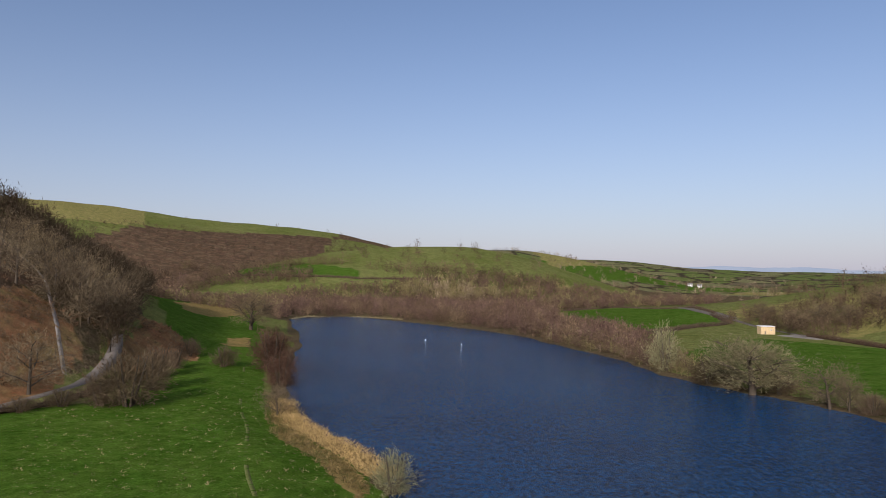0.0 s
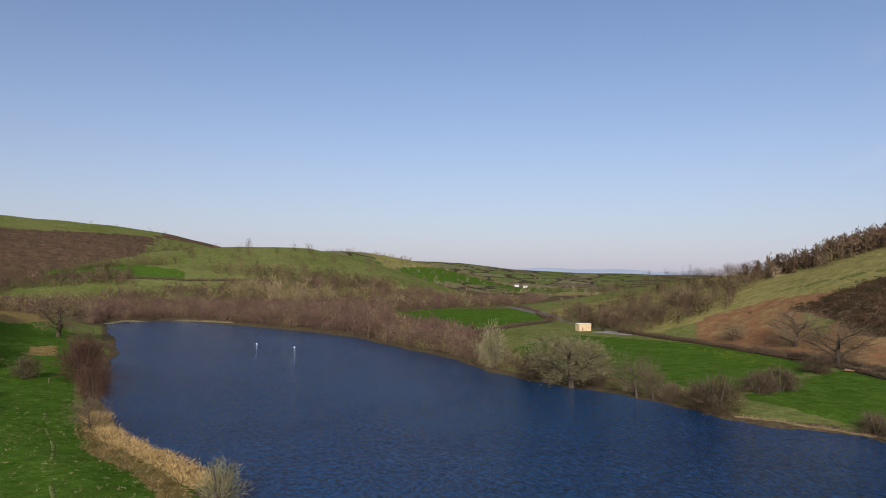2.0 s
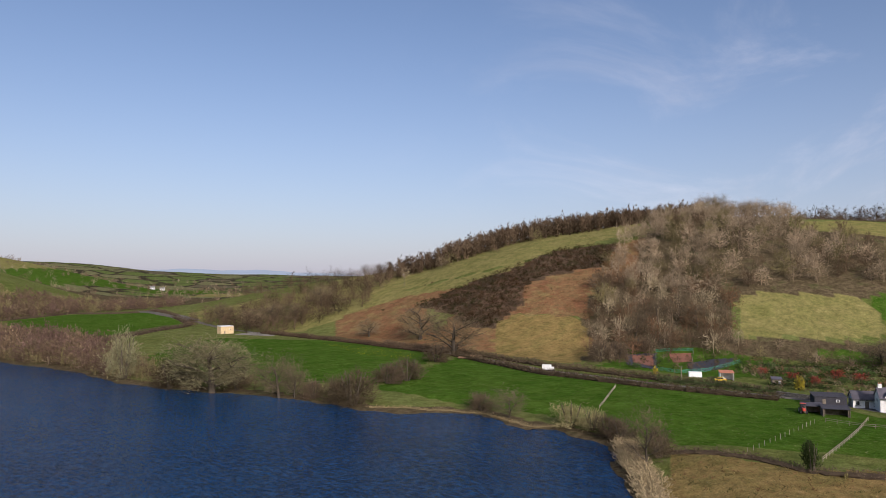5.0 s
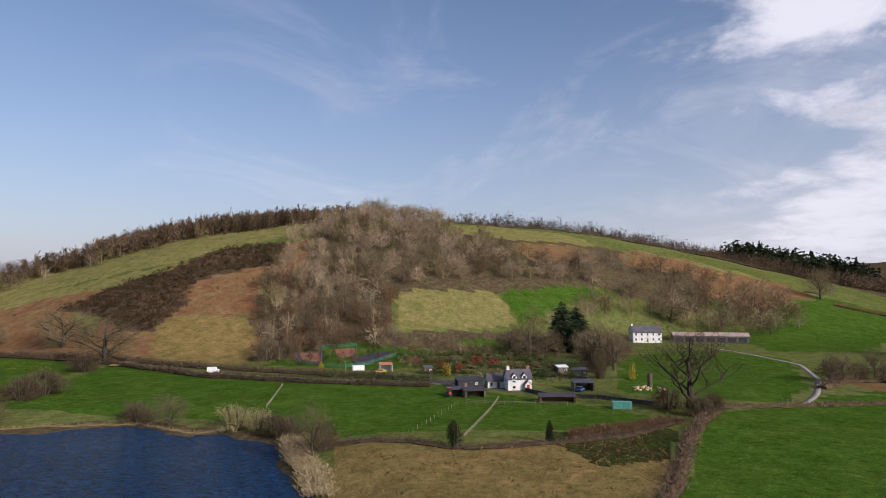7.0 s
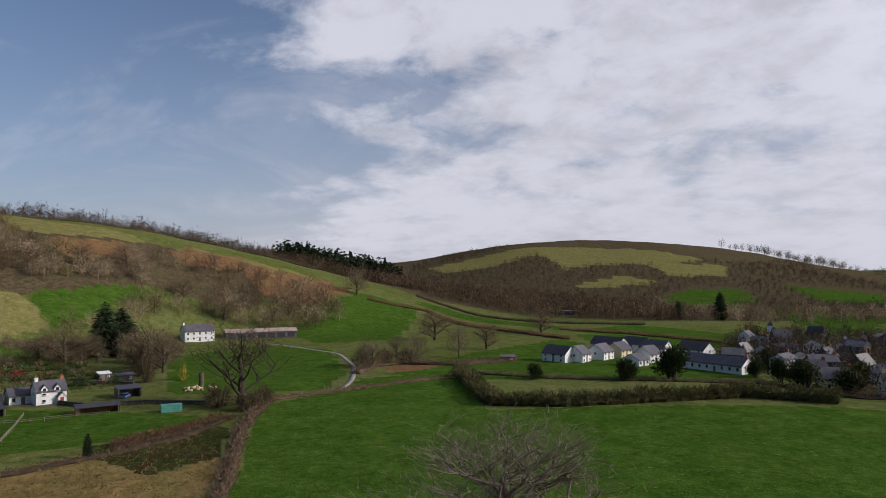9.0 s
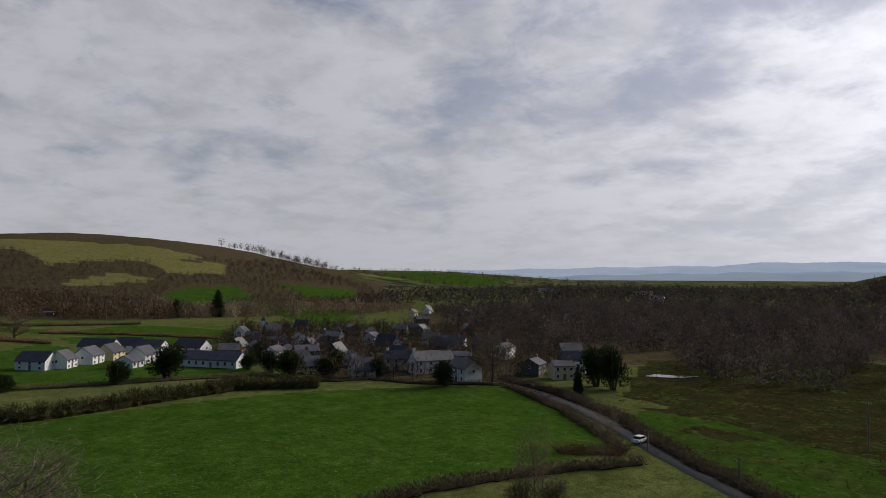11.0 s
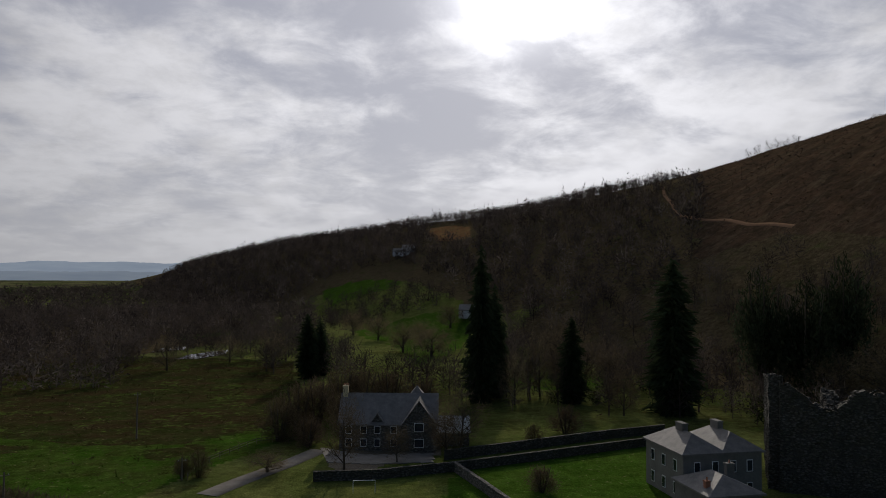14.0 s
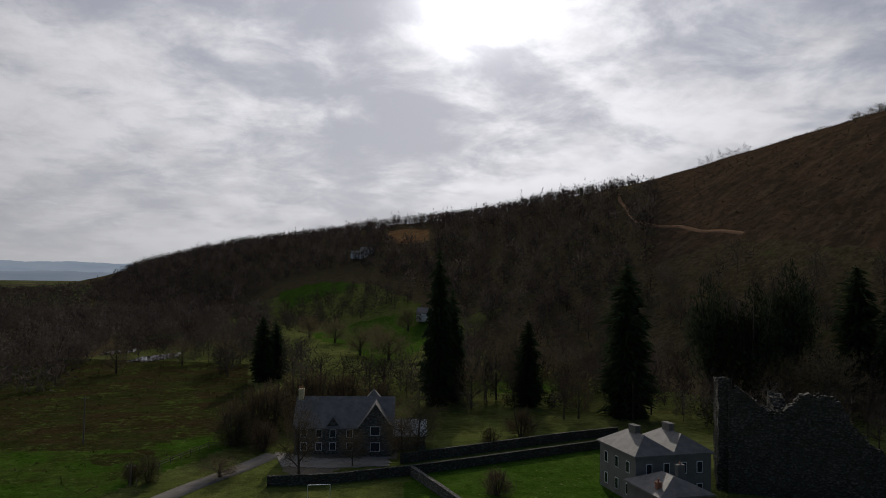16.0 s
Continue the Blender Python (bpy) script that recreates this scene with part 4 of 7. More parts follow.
    # the hill above the lane
    wood("bare oak wood on the hillside", [(53.2, 385), (55.7, 495), (58, 560), (60.5, 615), (64, 625), (68, 590), (69, 525), (72, 514), (74, 490), (75.6, 478), (79.9, 520), (80.3, 475), (74.3, 450), (64.9, 412), (56, 392)], 11.2, (9, 16), [HILL, HILL, BROWN, OLIVE, GREY, HILL], 460, 17, **crown)
    wood("bare birches and ash above the gardens", [(53.5, 312), (53, 383), (55, 430), (60, 440), (64.4, 405), (64.4, 352), (58, 336)], 7.2, (8, 13), [PALE, GREY, BROWN, RUSSET], 230, 18, lumps=10, slim=0.42, low=0.0, width=0.011, reach=0.13, lift=0.35)
    wood("larch plantation along the hilltop", [(35, 548), (43, 595), (50, 615), (56, 630), (63, 640), (62, 610), (56, 560), (50, 552), (43, 540)], 5.4, (13, 17), [DARK, DEEP, DARK, BROWN], 100, 19, lumps=9, slim=0.22, low=-0.1, width=0.024, reach=0.13, lift=0.6, loose=0.06)
    wood("round bare oaks before the larches", [(35, 520), (39.5, 535), (45, 520), (50.5, 535), (50, 545), (44, 534), (39, 545), (35, 532)], 15, (8, 14), [GREY, PALE, OLIVE, BROWN], 230, 55, **crown)
    wood("dark bare trees along the skyline", [(68.5, 622), (72, 632), (80, 650), (88, 690), (95, 705), (95, 740), (86, 720), (76, 670), (68.5, 650)], 7, (9, 16), [DEEP, DARK], 100, 8, lumps=8, low=0.0, slim=0.48, width=0.014, reach=0.17)
    wood("bare trees on the field's far corner", [(21.2, 554), (27.06, 451), (30.78, 475), (33.55, 482), (35.42, 487), (36.25, 514), (33.55, 515), (27.49, 548), (22.56, 582)], 10, (9, 15), [DARK, DARK, DEEP, BROWN], 230, 20, **crown)
    wood("dark bare trees on the shoulder of the hill", [(26.5, 520), (30, 490), (33, 492), (36.5, 512), (39.5, 535), (39, 570), (33, 580), (26.5, 575)], 10.5, (9, 15), [DARK, DEEP, BROWN], 240, 68, **crown)
    wood("bare trees on the corner's skyline", [(25, 640), (30, 632), (37, 622), (37, 640), (30, 655), (25, 660)], 10, (9, 15), [DARK, DEEP], 200, 66, **crown)
    wood("yellow flowers along the field's edge", [(32.07, 395), (35.63, 374), (39.44, 340), (39.24, 320), (35.22, 333)], 1.5, (0.25, 0.5), [(0.62, 0.52, 0.03), (0.10, 0.13, 0.03)], 9, 67, category="flowers", lumps=3, low=0.0, slim=0.8, reach=0.5, width=0.14, limbs=0)
    wood("dark gorse thicket on the slope", [(39.5, 452), (43, 462), (47.4, 470), (51, 496), (55.7, 494), (54.5, 450), (50, 446), (48.6, 434), (48.2, 410), (45.7, 383), (43.5, 395), (42, 425)], 3.3, (2.0, 3.8), [(0.046, 0.030, 0.015), (0.058, 0.034, 0.017), (0.036, 0.034, 0.013)], 56, 21, lumps=8, slim=0.75, low=0.0, reach=0.22, width=0.055, limbs=0, category="gorse")
    wood("scattered gorse on the bracken slope", [(34, 450), (40, 500), (50, 472), (54, 430), (45, 400), (40, 420)], 15, (1.0, 2.4), [(0.055, 0.036, 0.020), (0.045, 0.038, 0.017)], 48, 7, lumps=6, slim=0.7, low=0.0, reach=0.26, width=0.05, limbs=0, category="gorse")
    wood("tawny bracken standing among the gorse", [(46.6, 400), (48.5, 408), (50.5, 440), (54.5, 440), (53, 384)], 3.0, (0.7, 1.5), [(0.22, 0.10, 0.050), (0.17, 0.075, 0.036), (0.25, 0.14, 0.07)], 16, 56, lumps=4, slim=0.8, low=0.0, reach=0.45, width=0.08, limbs=0, category="bracken")
    wood("bare round trees behind the farm", [(74.6, 383), (77, 396), (80, 424), (83, 444), (88, 440), (93, 446), (96, 500), (93.4, 540), (88.5, 505), (82.3, 464), (78, 425)], 9, (9, 16), [GREY, BROWN, DARK, DARK], 260, 22, **crown)
    wood("scattered bare trees on the upper slope", [(80, 520), (84, 505), (91, 520), (93, 560), (86, 560), (80.5, 555)], 12, (8, 14), [BROWN, DARK, GREY], 220, 57, **crown)
    wood("dark conifer plantation on the shoulder", [(89.5, 900), (91, 975), (98, 975), (100, 900), (95, 880)], 6.5, (24, 32), [PINE_TONE, (0.026, 0.036, 0.018)], 80, 23, slim=0.17, low=0.03, reach=0.16, width=0.05, pointed=True)
    wood("bare wood on the hill shoulder", [(80, 860), (92, 860), (97, 760), (101, 760), (104, 900), (98, 1000), (80, 1000)], 10, (14, 21), [DEEP, DARK], 64, 24, **full)
    # the side valley and the far hill
    wood("bare wood in the side valley", [(98, 720), (104, 640), (111, 590), (119, 560), (123, 560), (122, 640), (119, 720), (113, 900), (104, 1000), (100, 1000)], 9.5, (10, 16), [DARK, DEEP, BROWN, DARK], 66, 25, **full)
    wood("bare trees at the far hill's foot", [(118, 600), (130, 560), (140, 620), (136, 700), (130, 730), (119, 730)], 12, (9, 14), [DARK, BROWN, GREY], 60, 49, **full)
    far_fields = [[(102.03, 1268), (106.16, 1360), (110.26, 1452), (117.34, 1411), (123.59, 1244), (121.54, 1186), (115.58, 1136), (112.93, 1105), (110.71, 1260), (107.07, 1152), (102.95, 1165)],
                  [(119.46, 1178), (125.17, 1212), (124.96, 1098), (120.7, 1069)],
                  [(113.36, 993), (117.31, 1067), (120.27, 1022), (115.56, 965)],
                  [(120.25, 902), (121.92, 979), (125.92, 1011), (127.06, 929), (126.28, 816), (122.71, 763)],
                  [(122.71, 729), (130.76, 823), (135.14, 669), (135.11, 498), (131.07, 482), (128.54, 622)],
                  [(128.6, 1077), (135.18, 1088), (135.16, 884), (131.48, 911)]]
    wood("dark bare woods between the far hill's fields", [(100.5, 1000), (106, 960), (112, 930), (120, 800), (131, 750), (138, 800), (136, 1150), (130, 1450), (125, 1250), (121, 1210), (112, 1180), (110, 1420), (104, 1500), (100.5, 1350)], 10.5, (5, 10), [DEEP, DEEP, DARK, DUSK], 38, 26, clear=far_fields, **full)
    wood("tall bare trees on the far skyline", [(124, 1720), (127.5, 1640), (130, 1560), (133, 1540), (133, 1580), (127, 1700)], 17, (14, 24), [DARK, DEEP], 110, 38, lumps=9, low=0.12, slim=0.4, width=0.014, reach=0.15)
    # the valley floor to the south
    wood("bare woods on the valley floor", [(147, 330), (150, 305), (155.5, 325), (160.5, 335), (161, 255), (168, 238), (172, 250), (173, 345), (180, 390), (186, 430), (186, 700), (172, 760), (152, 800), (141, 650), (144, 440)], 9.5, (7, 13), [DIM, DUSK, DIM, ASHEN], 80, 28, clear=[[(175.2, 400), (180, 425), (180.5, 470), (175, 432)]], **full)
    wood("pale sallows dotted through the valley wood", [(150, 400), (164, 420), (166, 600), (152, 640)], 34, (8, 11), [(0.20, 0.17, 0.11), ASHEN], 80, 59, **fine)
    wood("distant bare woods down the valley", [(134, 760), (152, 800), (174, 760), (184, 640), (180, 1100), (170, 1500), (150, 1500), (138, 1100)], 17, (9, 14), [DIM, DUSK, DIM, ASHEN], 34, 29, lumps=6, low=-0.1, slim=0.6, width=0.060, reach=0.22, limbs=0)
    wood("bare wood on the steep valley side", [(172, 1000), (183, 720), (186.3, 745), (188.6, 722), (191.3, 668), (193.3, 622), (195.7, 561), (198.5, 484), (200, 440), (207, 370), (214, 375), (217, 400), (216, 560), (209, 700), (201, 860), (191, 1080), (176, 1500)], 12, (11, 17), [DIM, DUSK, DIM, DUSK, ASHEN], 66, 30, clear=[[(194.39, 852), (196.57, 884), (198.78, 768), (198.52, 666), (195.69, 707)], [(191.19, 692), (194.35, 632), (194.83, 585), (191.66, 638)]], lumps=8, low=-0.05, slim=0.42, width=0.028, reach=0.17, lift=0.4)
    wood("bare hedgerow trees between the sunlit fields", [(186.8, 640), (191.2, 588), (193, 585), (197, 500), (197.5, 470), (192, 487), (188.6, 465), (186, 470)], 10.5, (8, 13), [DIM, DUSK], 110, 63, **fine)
    wood("spruce fringe along the skyline", [(176, 1560), (183, 1380), (191, 1180), (194, 1140), (194, 1100), (190, 1140), (176, 1500)], 9, (9, 14), [(0.026, 0.032, 0.020), DUSK], 50, 31, slim=0.17, low=0.03, reach=0.2, width=0.045, pointed=True)
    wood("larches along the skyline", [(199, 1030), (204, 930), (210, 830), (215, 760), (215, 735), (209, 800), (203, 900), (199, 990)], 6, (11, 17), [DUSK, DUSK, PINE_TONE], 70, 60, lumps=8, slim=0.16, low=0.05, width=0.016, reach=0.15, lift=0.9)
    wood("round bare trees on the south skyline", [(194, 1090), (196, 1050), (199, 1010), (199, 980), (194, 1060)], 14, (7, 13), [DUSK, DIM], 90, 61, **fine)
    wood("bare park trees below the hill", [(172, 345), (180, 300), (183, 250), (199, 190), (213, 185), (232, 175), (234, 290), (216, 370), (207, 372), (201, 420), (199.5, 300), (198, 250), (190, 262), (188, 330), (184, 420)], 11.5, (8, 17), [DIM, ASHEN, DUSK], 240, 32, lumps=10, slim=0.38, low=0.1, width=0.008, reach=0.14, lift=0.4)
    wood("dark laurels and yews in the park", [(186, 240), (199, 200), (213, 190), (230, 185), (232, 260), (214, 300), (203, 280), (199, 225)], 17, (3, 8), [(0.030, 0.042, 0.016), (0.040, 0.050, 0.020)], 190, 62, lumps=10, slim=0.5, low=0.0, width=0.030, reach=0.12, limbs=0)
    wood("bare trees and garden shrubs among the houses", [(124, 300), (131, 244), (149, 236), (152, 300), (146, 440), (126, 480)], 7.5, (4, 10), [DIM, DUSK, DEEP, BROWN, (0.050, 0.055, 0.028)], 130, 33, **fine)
    wood("hedgerow trees across the northern fields", [(5, 1250), (12, 1000), (24, 900), (30, 1300), (26, 2300), (6, 2300)], 40, (8, 14), [DARK, BROWN, GREY], 40, 34, **full)
    wood("hedgerow trees across the far rise", [(128, 1500), (146, 1400), (160, 1500), (154, 2400), (132, 2500)], 46, (9, 15), [DARK, BROWN], 40, 35, **full)
    wood("bare scrub about the gardens", [(53, 310), (58, 338), (64, 352), (73.8, 378), (83, 380), (83, 330), (76, 322), (67, 345), (60, 338), (54, 304)], 6.5, (3, 8), [BROWN, GREY, DARK, OLIVE], 150, 36, lumps=8, low=0.0, slim=0.46, width=0.010, reach=0.17)
    # rough grass and low growth
    wood("rough tufts in the wet meadow", [(155, 205), (166, 195), (184, 222), (186, 300), (172, 330), (158, 280)], 4.0, (0.5, 1.3), [(0.085, 0.070, 0.030), (0.070, 0.080, 0.026), DARK], 12, 37, category="tufts", low=0.0, slim=0.8, reach=0.6, width=0.07, trunk=False)
    wood("rough tufts in the near wet field", [(158, 150), (164, 128), (176, 128), (184, 170), (182, 205), (166, 192), (157, 190)], 3.6, (0.4, 0.9), [(0.070, 0.120, 0.022), (0.100, 0.110, 0.030), DARK], 12, 39, category="tufts", low=0.0, slim=0.9, reach=0.6, width=0.07, trunk=False)
    wood("rush tufts in the lakeside meadow", [(-31, 128), (-30, 196), (-21, 215), (-14, 230), (-13, 180), (-5, 125), (-5, 108)], 3.2, (0.3, 0.8), [(0.200, 0.175, 0.075), (0.085, 0.090, 0.028), (0.270, 0.215, 0.105)], 12, 40, category="tufts", low=0.0, slim=0.9, reach=0.6, width=0.07, trunk=False)
    wood("tall dry grass in the wet meadow", [(58.8, 128), (60, 158), (69, 150), (77, 160), (84, 172), (86, 150), (85, 120), (72, 110)], 1.9, (0.5, 1.1), [(0.240, 0.185, 0.075), (0.190, 0.160, 0.060), (0.140, 0.130, 0.045), (0.205, 0.120, 0.055)], 9, 41, category="grass", low=0.0, slim=0.9, reach=0.7, width=0.07, trunk=False)
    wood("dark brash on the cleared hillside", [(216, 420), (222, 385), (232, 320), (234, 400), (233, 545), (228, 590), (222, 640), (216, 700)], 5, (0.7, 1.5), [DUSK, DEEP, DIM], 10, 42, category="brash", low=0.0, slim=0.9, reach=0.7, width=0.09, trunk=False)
    wood("shrubs and beds of the terraced garden", [(64.8, 300), (67, 262), (72, 252), (78, 252), (80, 275), (77, 300), (76, 345), (70, 350), (65, 345)], 2.7, (0.8, 3.0), [(0.050, 0.075, 0.022), (0.080, 0.090, 0.030), DARK, RUSSET, (0.040, 0.052, 0.020), GREY], 46, 43, category="shrubs", lumps=6, low=0.0, slim=0.6, reach=0.28, width=0.04, limbs=0)
    wood("shrubs and young trees of the upper garden", [(54.5, 300), (60, 290), (64.8, 296), (65, 345), (60, 342), (55, 325)], 5, (0.9, 3.4), [(0.050, 0.075, 0.022), DARK, BROWN, (0.040, 0.052, 0.020)], 60, 47, category="shrubs", lumps=6, low=0.0, slim=0.5, reach=0.25, width=0.03, limbs=0)
    wood("dry sedge along the near bank", [(-11, 168), (-5, 124), (-6.5, 116), (-13.4, 165), (-14, 218), (-12, 215)], 1.3, (0.7, 1.5), [(0.270, 0.195, 0.085), (0.200, 0.150, 0.065), (0.150, 0.125, 0.045), (0.100, 0.100, 0.030)], 14, 48, category="sedge", low=0.0, slim=0.8, reach=0.7, width=0.05, trunk=False)


plant_woods()

# ---- single trees and bushes ----
def tube(verts, faces, pts, radii, sides):
    """Adds a tapered limb through the points."""
    first = len(verts)
    for i, (p, rad) in enumerate(zip(pts, radii)):
        d = (pts[min(i + 1, len(pts) - 1)] - pts[max(i - 1, 0)]).normalized()
        s = d.orthogonal().normalized()
        q = d.cross(s)
        for k in range(sides):
            a = 2 * math.pi * k / sides
            verts.append(p + (s * math.cos(a) + q * math.sin(a)) * rad)
    for i in range(len(pts) - 1):
        for k in range(sides):
            a, b = first + i * sides + k, first + i * sides + (k + 1) % sides
            faces.append((a, b, b + sides, a + sides))


def grow(rng, p, d, length, rad, level, depth, verts, faces, tips, fork, droop):
    pts, radii = [p], [rad]
    steps = 4 if level == 0 else 3
    for i in range(steps):
        d = (d + Vector((rng.uniform(-1, 1), rng.uniform(-1, 1), rng.uniform(-0.6, 0.8) - droop)) * (0.10 if level == 0 else 0.24)).normalized()
        pts.append(pts[-1] + d * length / steps)
        radii.append(rad * (1 - 0.62 * (i + 1) / steps))
    tube(verts, faces, pts, radii, 6 if level == 0 else 4 if level == 1 else 3)
    if level >= depth:
        tips.extend((q, d, length) for q in pts[-3:])
        return
    for k in range(fork[level]):
        f = rng.uniform(0.35, 1.0) if level else 0.14 + 0.86 * (k + 0.5) / fork[0]
        i = min(int(f * steps), steps - 1)
        q = pts[i].lerp(pts[i + 1], f * steps - i)
        a = rng.uniform(0, 6.283) if level else 2.4 * k
        out = Vector((math.cos(a), math.sin(a), 0))
        way_out = (d * rng.uniform(0.35, 0.8) + out * rng.uniform(0.6, 1.0)).normalized()
        grow(rng, q, way_out, length * rng.uniform(0.5, 0.72) * (1.15 - 0.35 * f if level == 0 else 1), rad * 0.5 * (1.1 - 0.5 * f), level + 1, depth, verts, faces, tips, fork, droop)


def twig_mesh(rng, tips, tone, each, span, width, dome=0):
    v, t = [], []
    for p, d, length in tips:
        for _ in range(each):
            w = (d * 0.8 + Vector((rng.gauss(0, 1), rng.gauss(0, 1), rng.gauss(0.15, 0.8))) * 0.75).normalized()
            q = p + Vector((rng.gauss(0, 1), rng.gauss(0, 1), rng.gauss(0, 1))) * length * 0.30
            s = w.cross(Vector((rng.gauss(0, 1), rng.gauss(0, 1), rng.gauss(0, 1)))).normalized() * width
            ln = span * rng.uniform(0.5, 1.4)
            v += [q - s, q + s, q + w * ln]
            k = rng.uniform(0.7, 1.3)
            t += [[c * k for c in tone]] * 3
    if dome:
        # twigs that fill the rounded outline of the crown
        dv, dt = domed_trees(np.zeros((1, 3)), np.ones(1), np.array([tone]), dome, slim=0.48, low=0.06, width=width * 1.3, reach=0.06, lumps=26, loose=0.06, limbs=0, lift=0.2, seed=dome + len(tips))
        v, t = np.concatenate([np.array(v), dv]), np.concatenate([np.array(t), dt])
    return mesh_of("crown", np.array(v), np.arange(len(v)).reshape(-1, 3), M_TWIG, False, np.array(t))


PATTERNS = {}


def pattern(kind, label, category, seed, tone, trunk_h=0.55, fork=(8, 5), depth=2, each=24, span=0.15, width=0.0034, lean=0.0, droop=0.0, bark=None, thick=0.03, dome=0):
    """A bare tree one metre tall, of which copies are planted."""
    rng = random.Random(seed)
    verts, faces, tips = [], [], []
    grow(rng, Vector((0, 0, -0.02)), Vector((lean, 0, 1)).normalized(), trunk_h, thick, 0, depth, verts, faces, tips, fork, droop)
    top = max(v.z for v, _, _ in tips)
    k = 0.94 / top
    root = thing(kind, label, category, (0, 0, -500))
    part("trunk", mesh_of("trunk", np.array([v * k for v in verts]), faces, bark or M_BARK, True), M_BARK, root)
    tips = [(p * k, d, ln * k) for p, d, ln in tips]
    crown = twig_mesh(rng, tips, tone, each, span, width, dome)
    part("crown", crown, M_TWIG, root, "fine bare twigs")
    spread = np.array([v.co[:2] for v in crown.vertices])
    PATTERNS.setdefault(kind, []).append((root, 2 * float(np.quantile(np.abs(spread), 0.95))))


def clump(kind, label, category, seed, tone, n, slim, low, reach, width, pointed=False, lift=0.5, part_label="dense twigs", lobes=0):
    """A bush or evergreen one metre tall: stems and a dense crown."""
    rng = random.Random(seed)
    root = thing(kind, label, category, (0, 0, -500))
    verts, faces = [], []
    stems = 1 if pointed else 6
    for i in range(stems):
        a = 2 * math.pi * i / stems
        o = Vector((math.cos(a), math.sin(a), 0)) * (0 if stems == 1 else 0.05)
        tube(verts, faces, [o + Vector((0, 0, -0.03)), o * 3 + Vector((0, 0, 0.4)), o * 5 * (stems > 1) + Vector((0, 0, 0.85))], [0.03, 0.02, 0.006], 4)
    part("stem" if stems > 1 else "trunk", mesh_of("trunk", np.array(verts), faces, M_BARK, True), M_BARK, root)
    if lobes:
        q = np.random.default_rng(seed)
        k = np.column_stack([q.uniform(-0.24, 0.24, (lobes, 2)), q.uniform(0.0, 0.42, lobes)])
        k[0] = (0, 0, 0.36)
        v, t = sliver_trees(k, q.uniform(0.42, 0.62, lobes), np.array([tone] * lobes) * q.uniform(0.7, 1.3, (lobes, 1)), n // lobes, slim=0.46, low=0.0, reach=reach * 1.6, width=width * 1.7, lift=lift, seed=seed, trunk=False)
    elif pointed:
        v, t = sliver_trees(np.zeros((1, 3)), np.ones(1), np.array([tone]), n, slim=slim, low=low, reach=reach, width=width, pointed=True, lift=lift, seed=seed, trunk=False)
    else:
        v, t = domed_trees(np.zeros((1, 3)), np.ones(1), np.array([tone]), n, slim=slim, low=low - 0.1, reach=reach, width=width, lumps=18, loose=0.09, limbs=0, lift=0.3, seed=seed)
    part("crown", mesh_of("crown", v, np.arange(len(v)).reshape(-1, 3), M_TWIG, False, t), M_TWIG, root, part_label)
    PATTERNS.setdefault(kind, []).append((root, 2 * slim))


pattern("oak_tree", "bare oak with a broad crown", "tree", 3, (0.223, 0.17, 0.1), 0.50, (9, 6), 2, 6, 0.06, 0.0024, dome=3600)
pattern("oak_tree", "bare oak with a broad crown", "tree", 8, (0.196, 0.151, 0.086), 0.48, (9, 6), 2, 6, 0.06, 0.0024, dome=3600)
pattern("ash_tree", "tall bare ash with upswept limbs", "tree", 5, (0.159, 0.122, 0.075), 0.72, (8, 5), 2, 8, 0.06, 0.0026, dome=2200)
pattern("ash_tree", "tall bare ash with upswept limbs", "tree", 6, (0.182, 0.143, 0.088), 0.70, (8, 5), 2, 8, 0.06, 0.0026, dome=2200)
pattern("pale_oak", "pale lichened bare oak on the bank", "tree", 12, (0.205, 0.180, 0.098), 0.50, (10, 6), 2, 6, 0.05, 0.0026, dome=8000)
pattern("dead_tree", "gnarled bare tree with dark limbs", "tree", 21, (0.120, 0.090, 0.058), 0.62, (9, 6), 2, 8, 0.07, 0.0024, droop=-1.3, thick=0.030)
pattern("slim_tree", "slender bare tree by the lane", "tree", 31, (0.184, 0.140, 0.092), 0.85, (9, 4), 2, 12, 0.07, 0.003, thick=0.016)
pattern("near_tree", "bare tree with pale silvery twigs", "tree", 41, (0.205, 0.172, 0.118), 0.46, (12, 7, 4), 3, 5, 0.06, 0.0014, thick=0.034, bark=M_WOOD, droop=-0.5)
clump("brown_bush", "bare brown thicket of thin stems", "bush", 51, (0.12, 0.088, 0.056), 3000, 0.52, 0.0, 0.12, 0.0055)
clump("brown_bush", "bare brown thicket of thin stems", "bush", 52, (0.108, 0.082, 0.048), 3000, 0.55, 0.0, 0.12, 0.0055)
clump("red_bush", "russet bare alder bush on the bank", "bush", 53, (0.112, 0.066, 0.044), 3600, 0.5, 0.0, 0.11, 0.005)
clump("willow_bush", "pale green budding willow bush", "bush", 54, (0.292, 0.255, 0.121), 3000, 0.52, 0.0, 0.10, 0.0055)
clump("grey_bush", "silvery green willow bush at the water", "bush", 55, (0.221, 0.210, 0.111), 3000, 0.5, 0.0, 0.09, 0.0055)
clump("cedar_tree", "broad dark evergreen tree with spreading boughs", "tree", 67, (0.048, 0.060, 0.032), 5200, 0.42, 0.0, 0.07, 0.012, part_label="dark evergreen needles", lobes=16)
clump("conifer", "tall dark conifer with drooping branches", "conifer", 61, PINE_TONE, 5200, 0.2, 0.03, 0.075, 0.010, True, part_label="dark green needles")
clump("conifer", "tall dark conifer with drooping branches", "conifer", 62, (0.050, 0.068, 0.034), 5200, 0.22, 0.02, 0.075, 0.010, True, part_label="dark green needles")
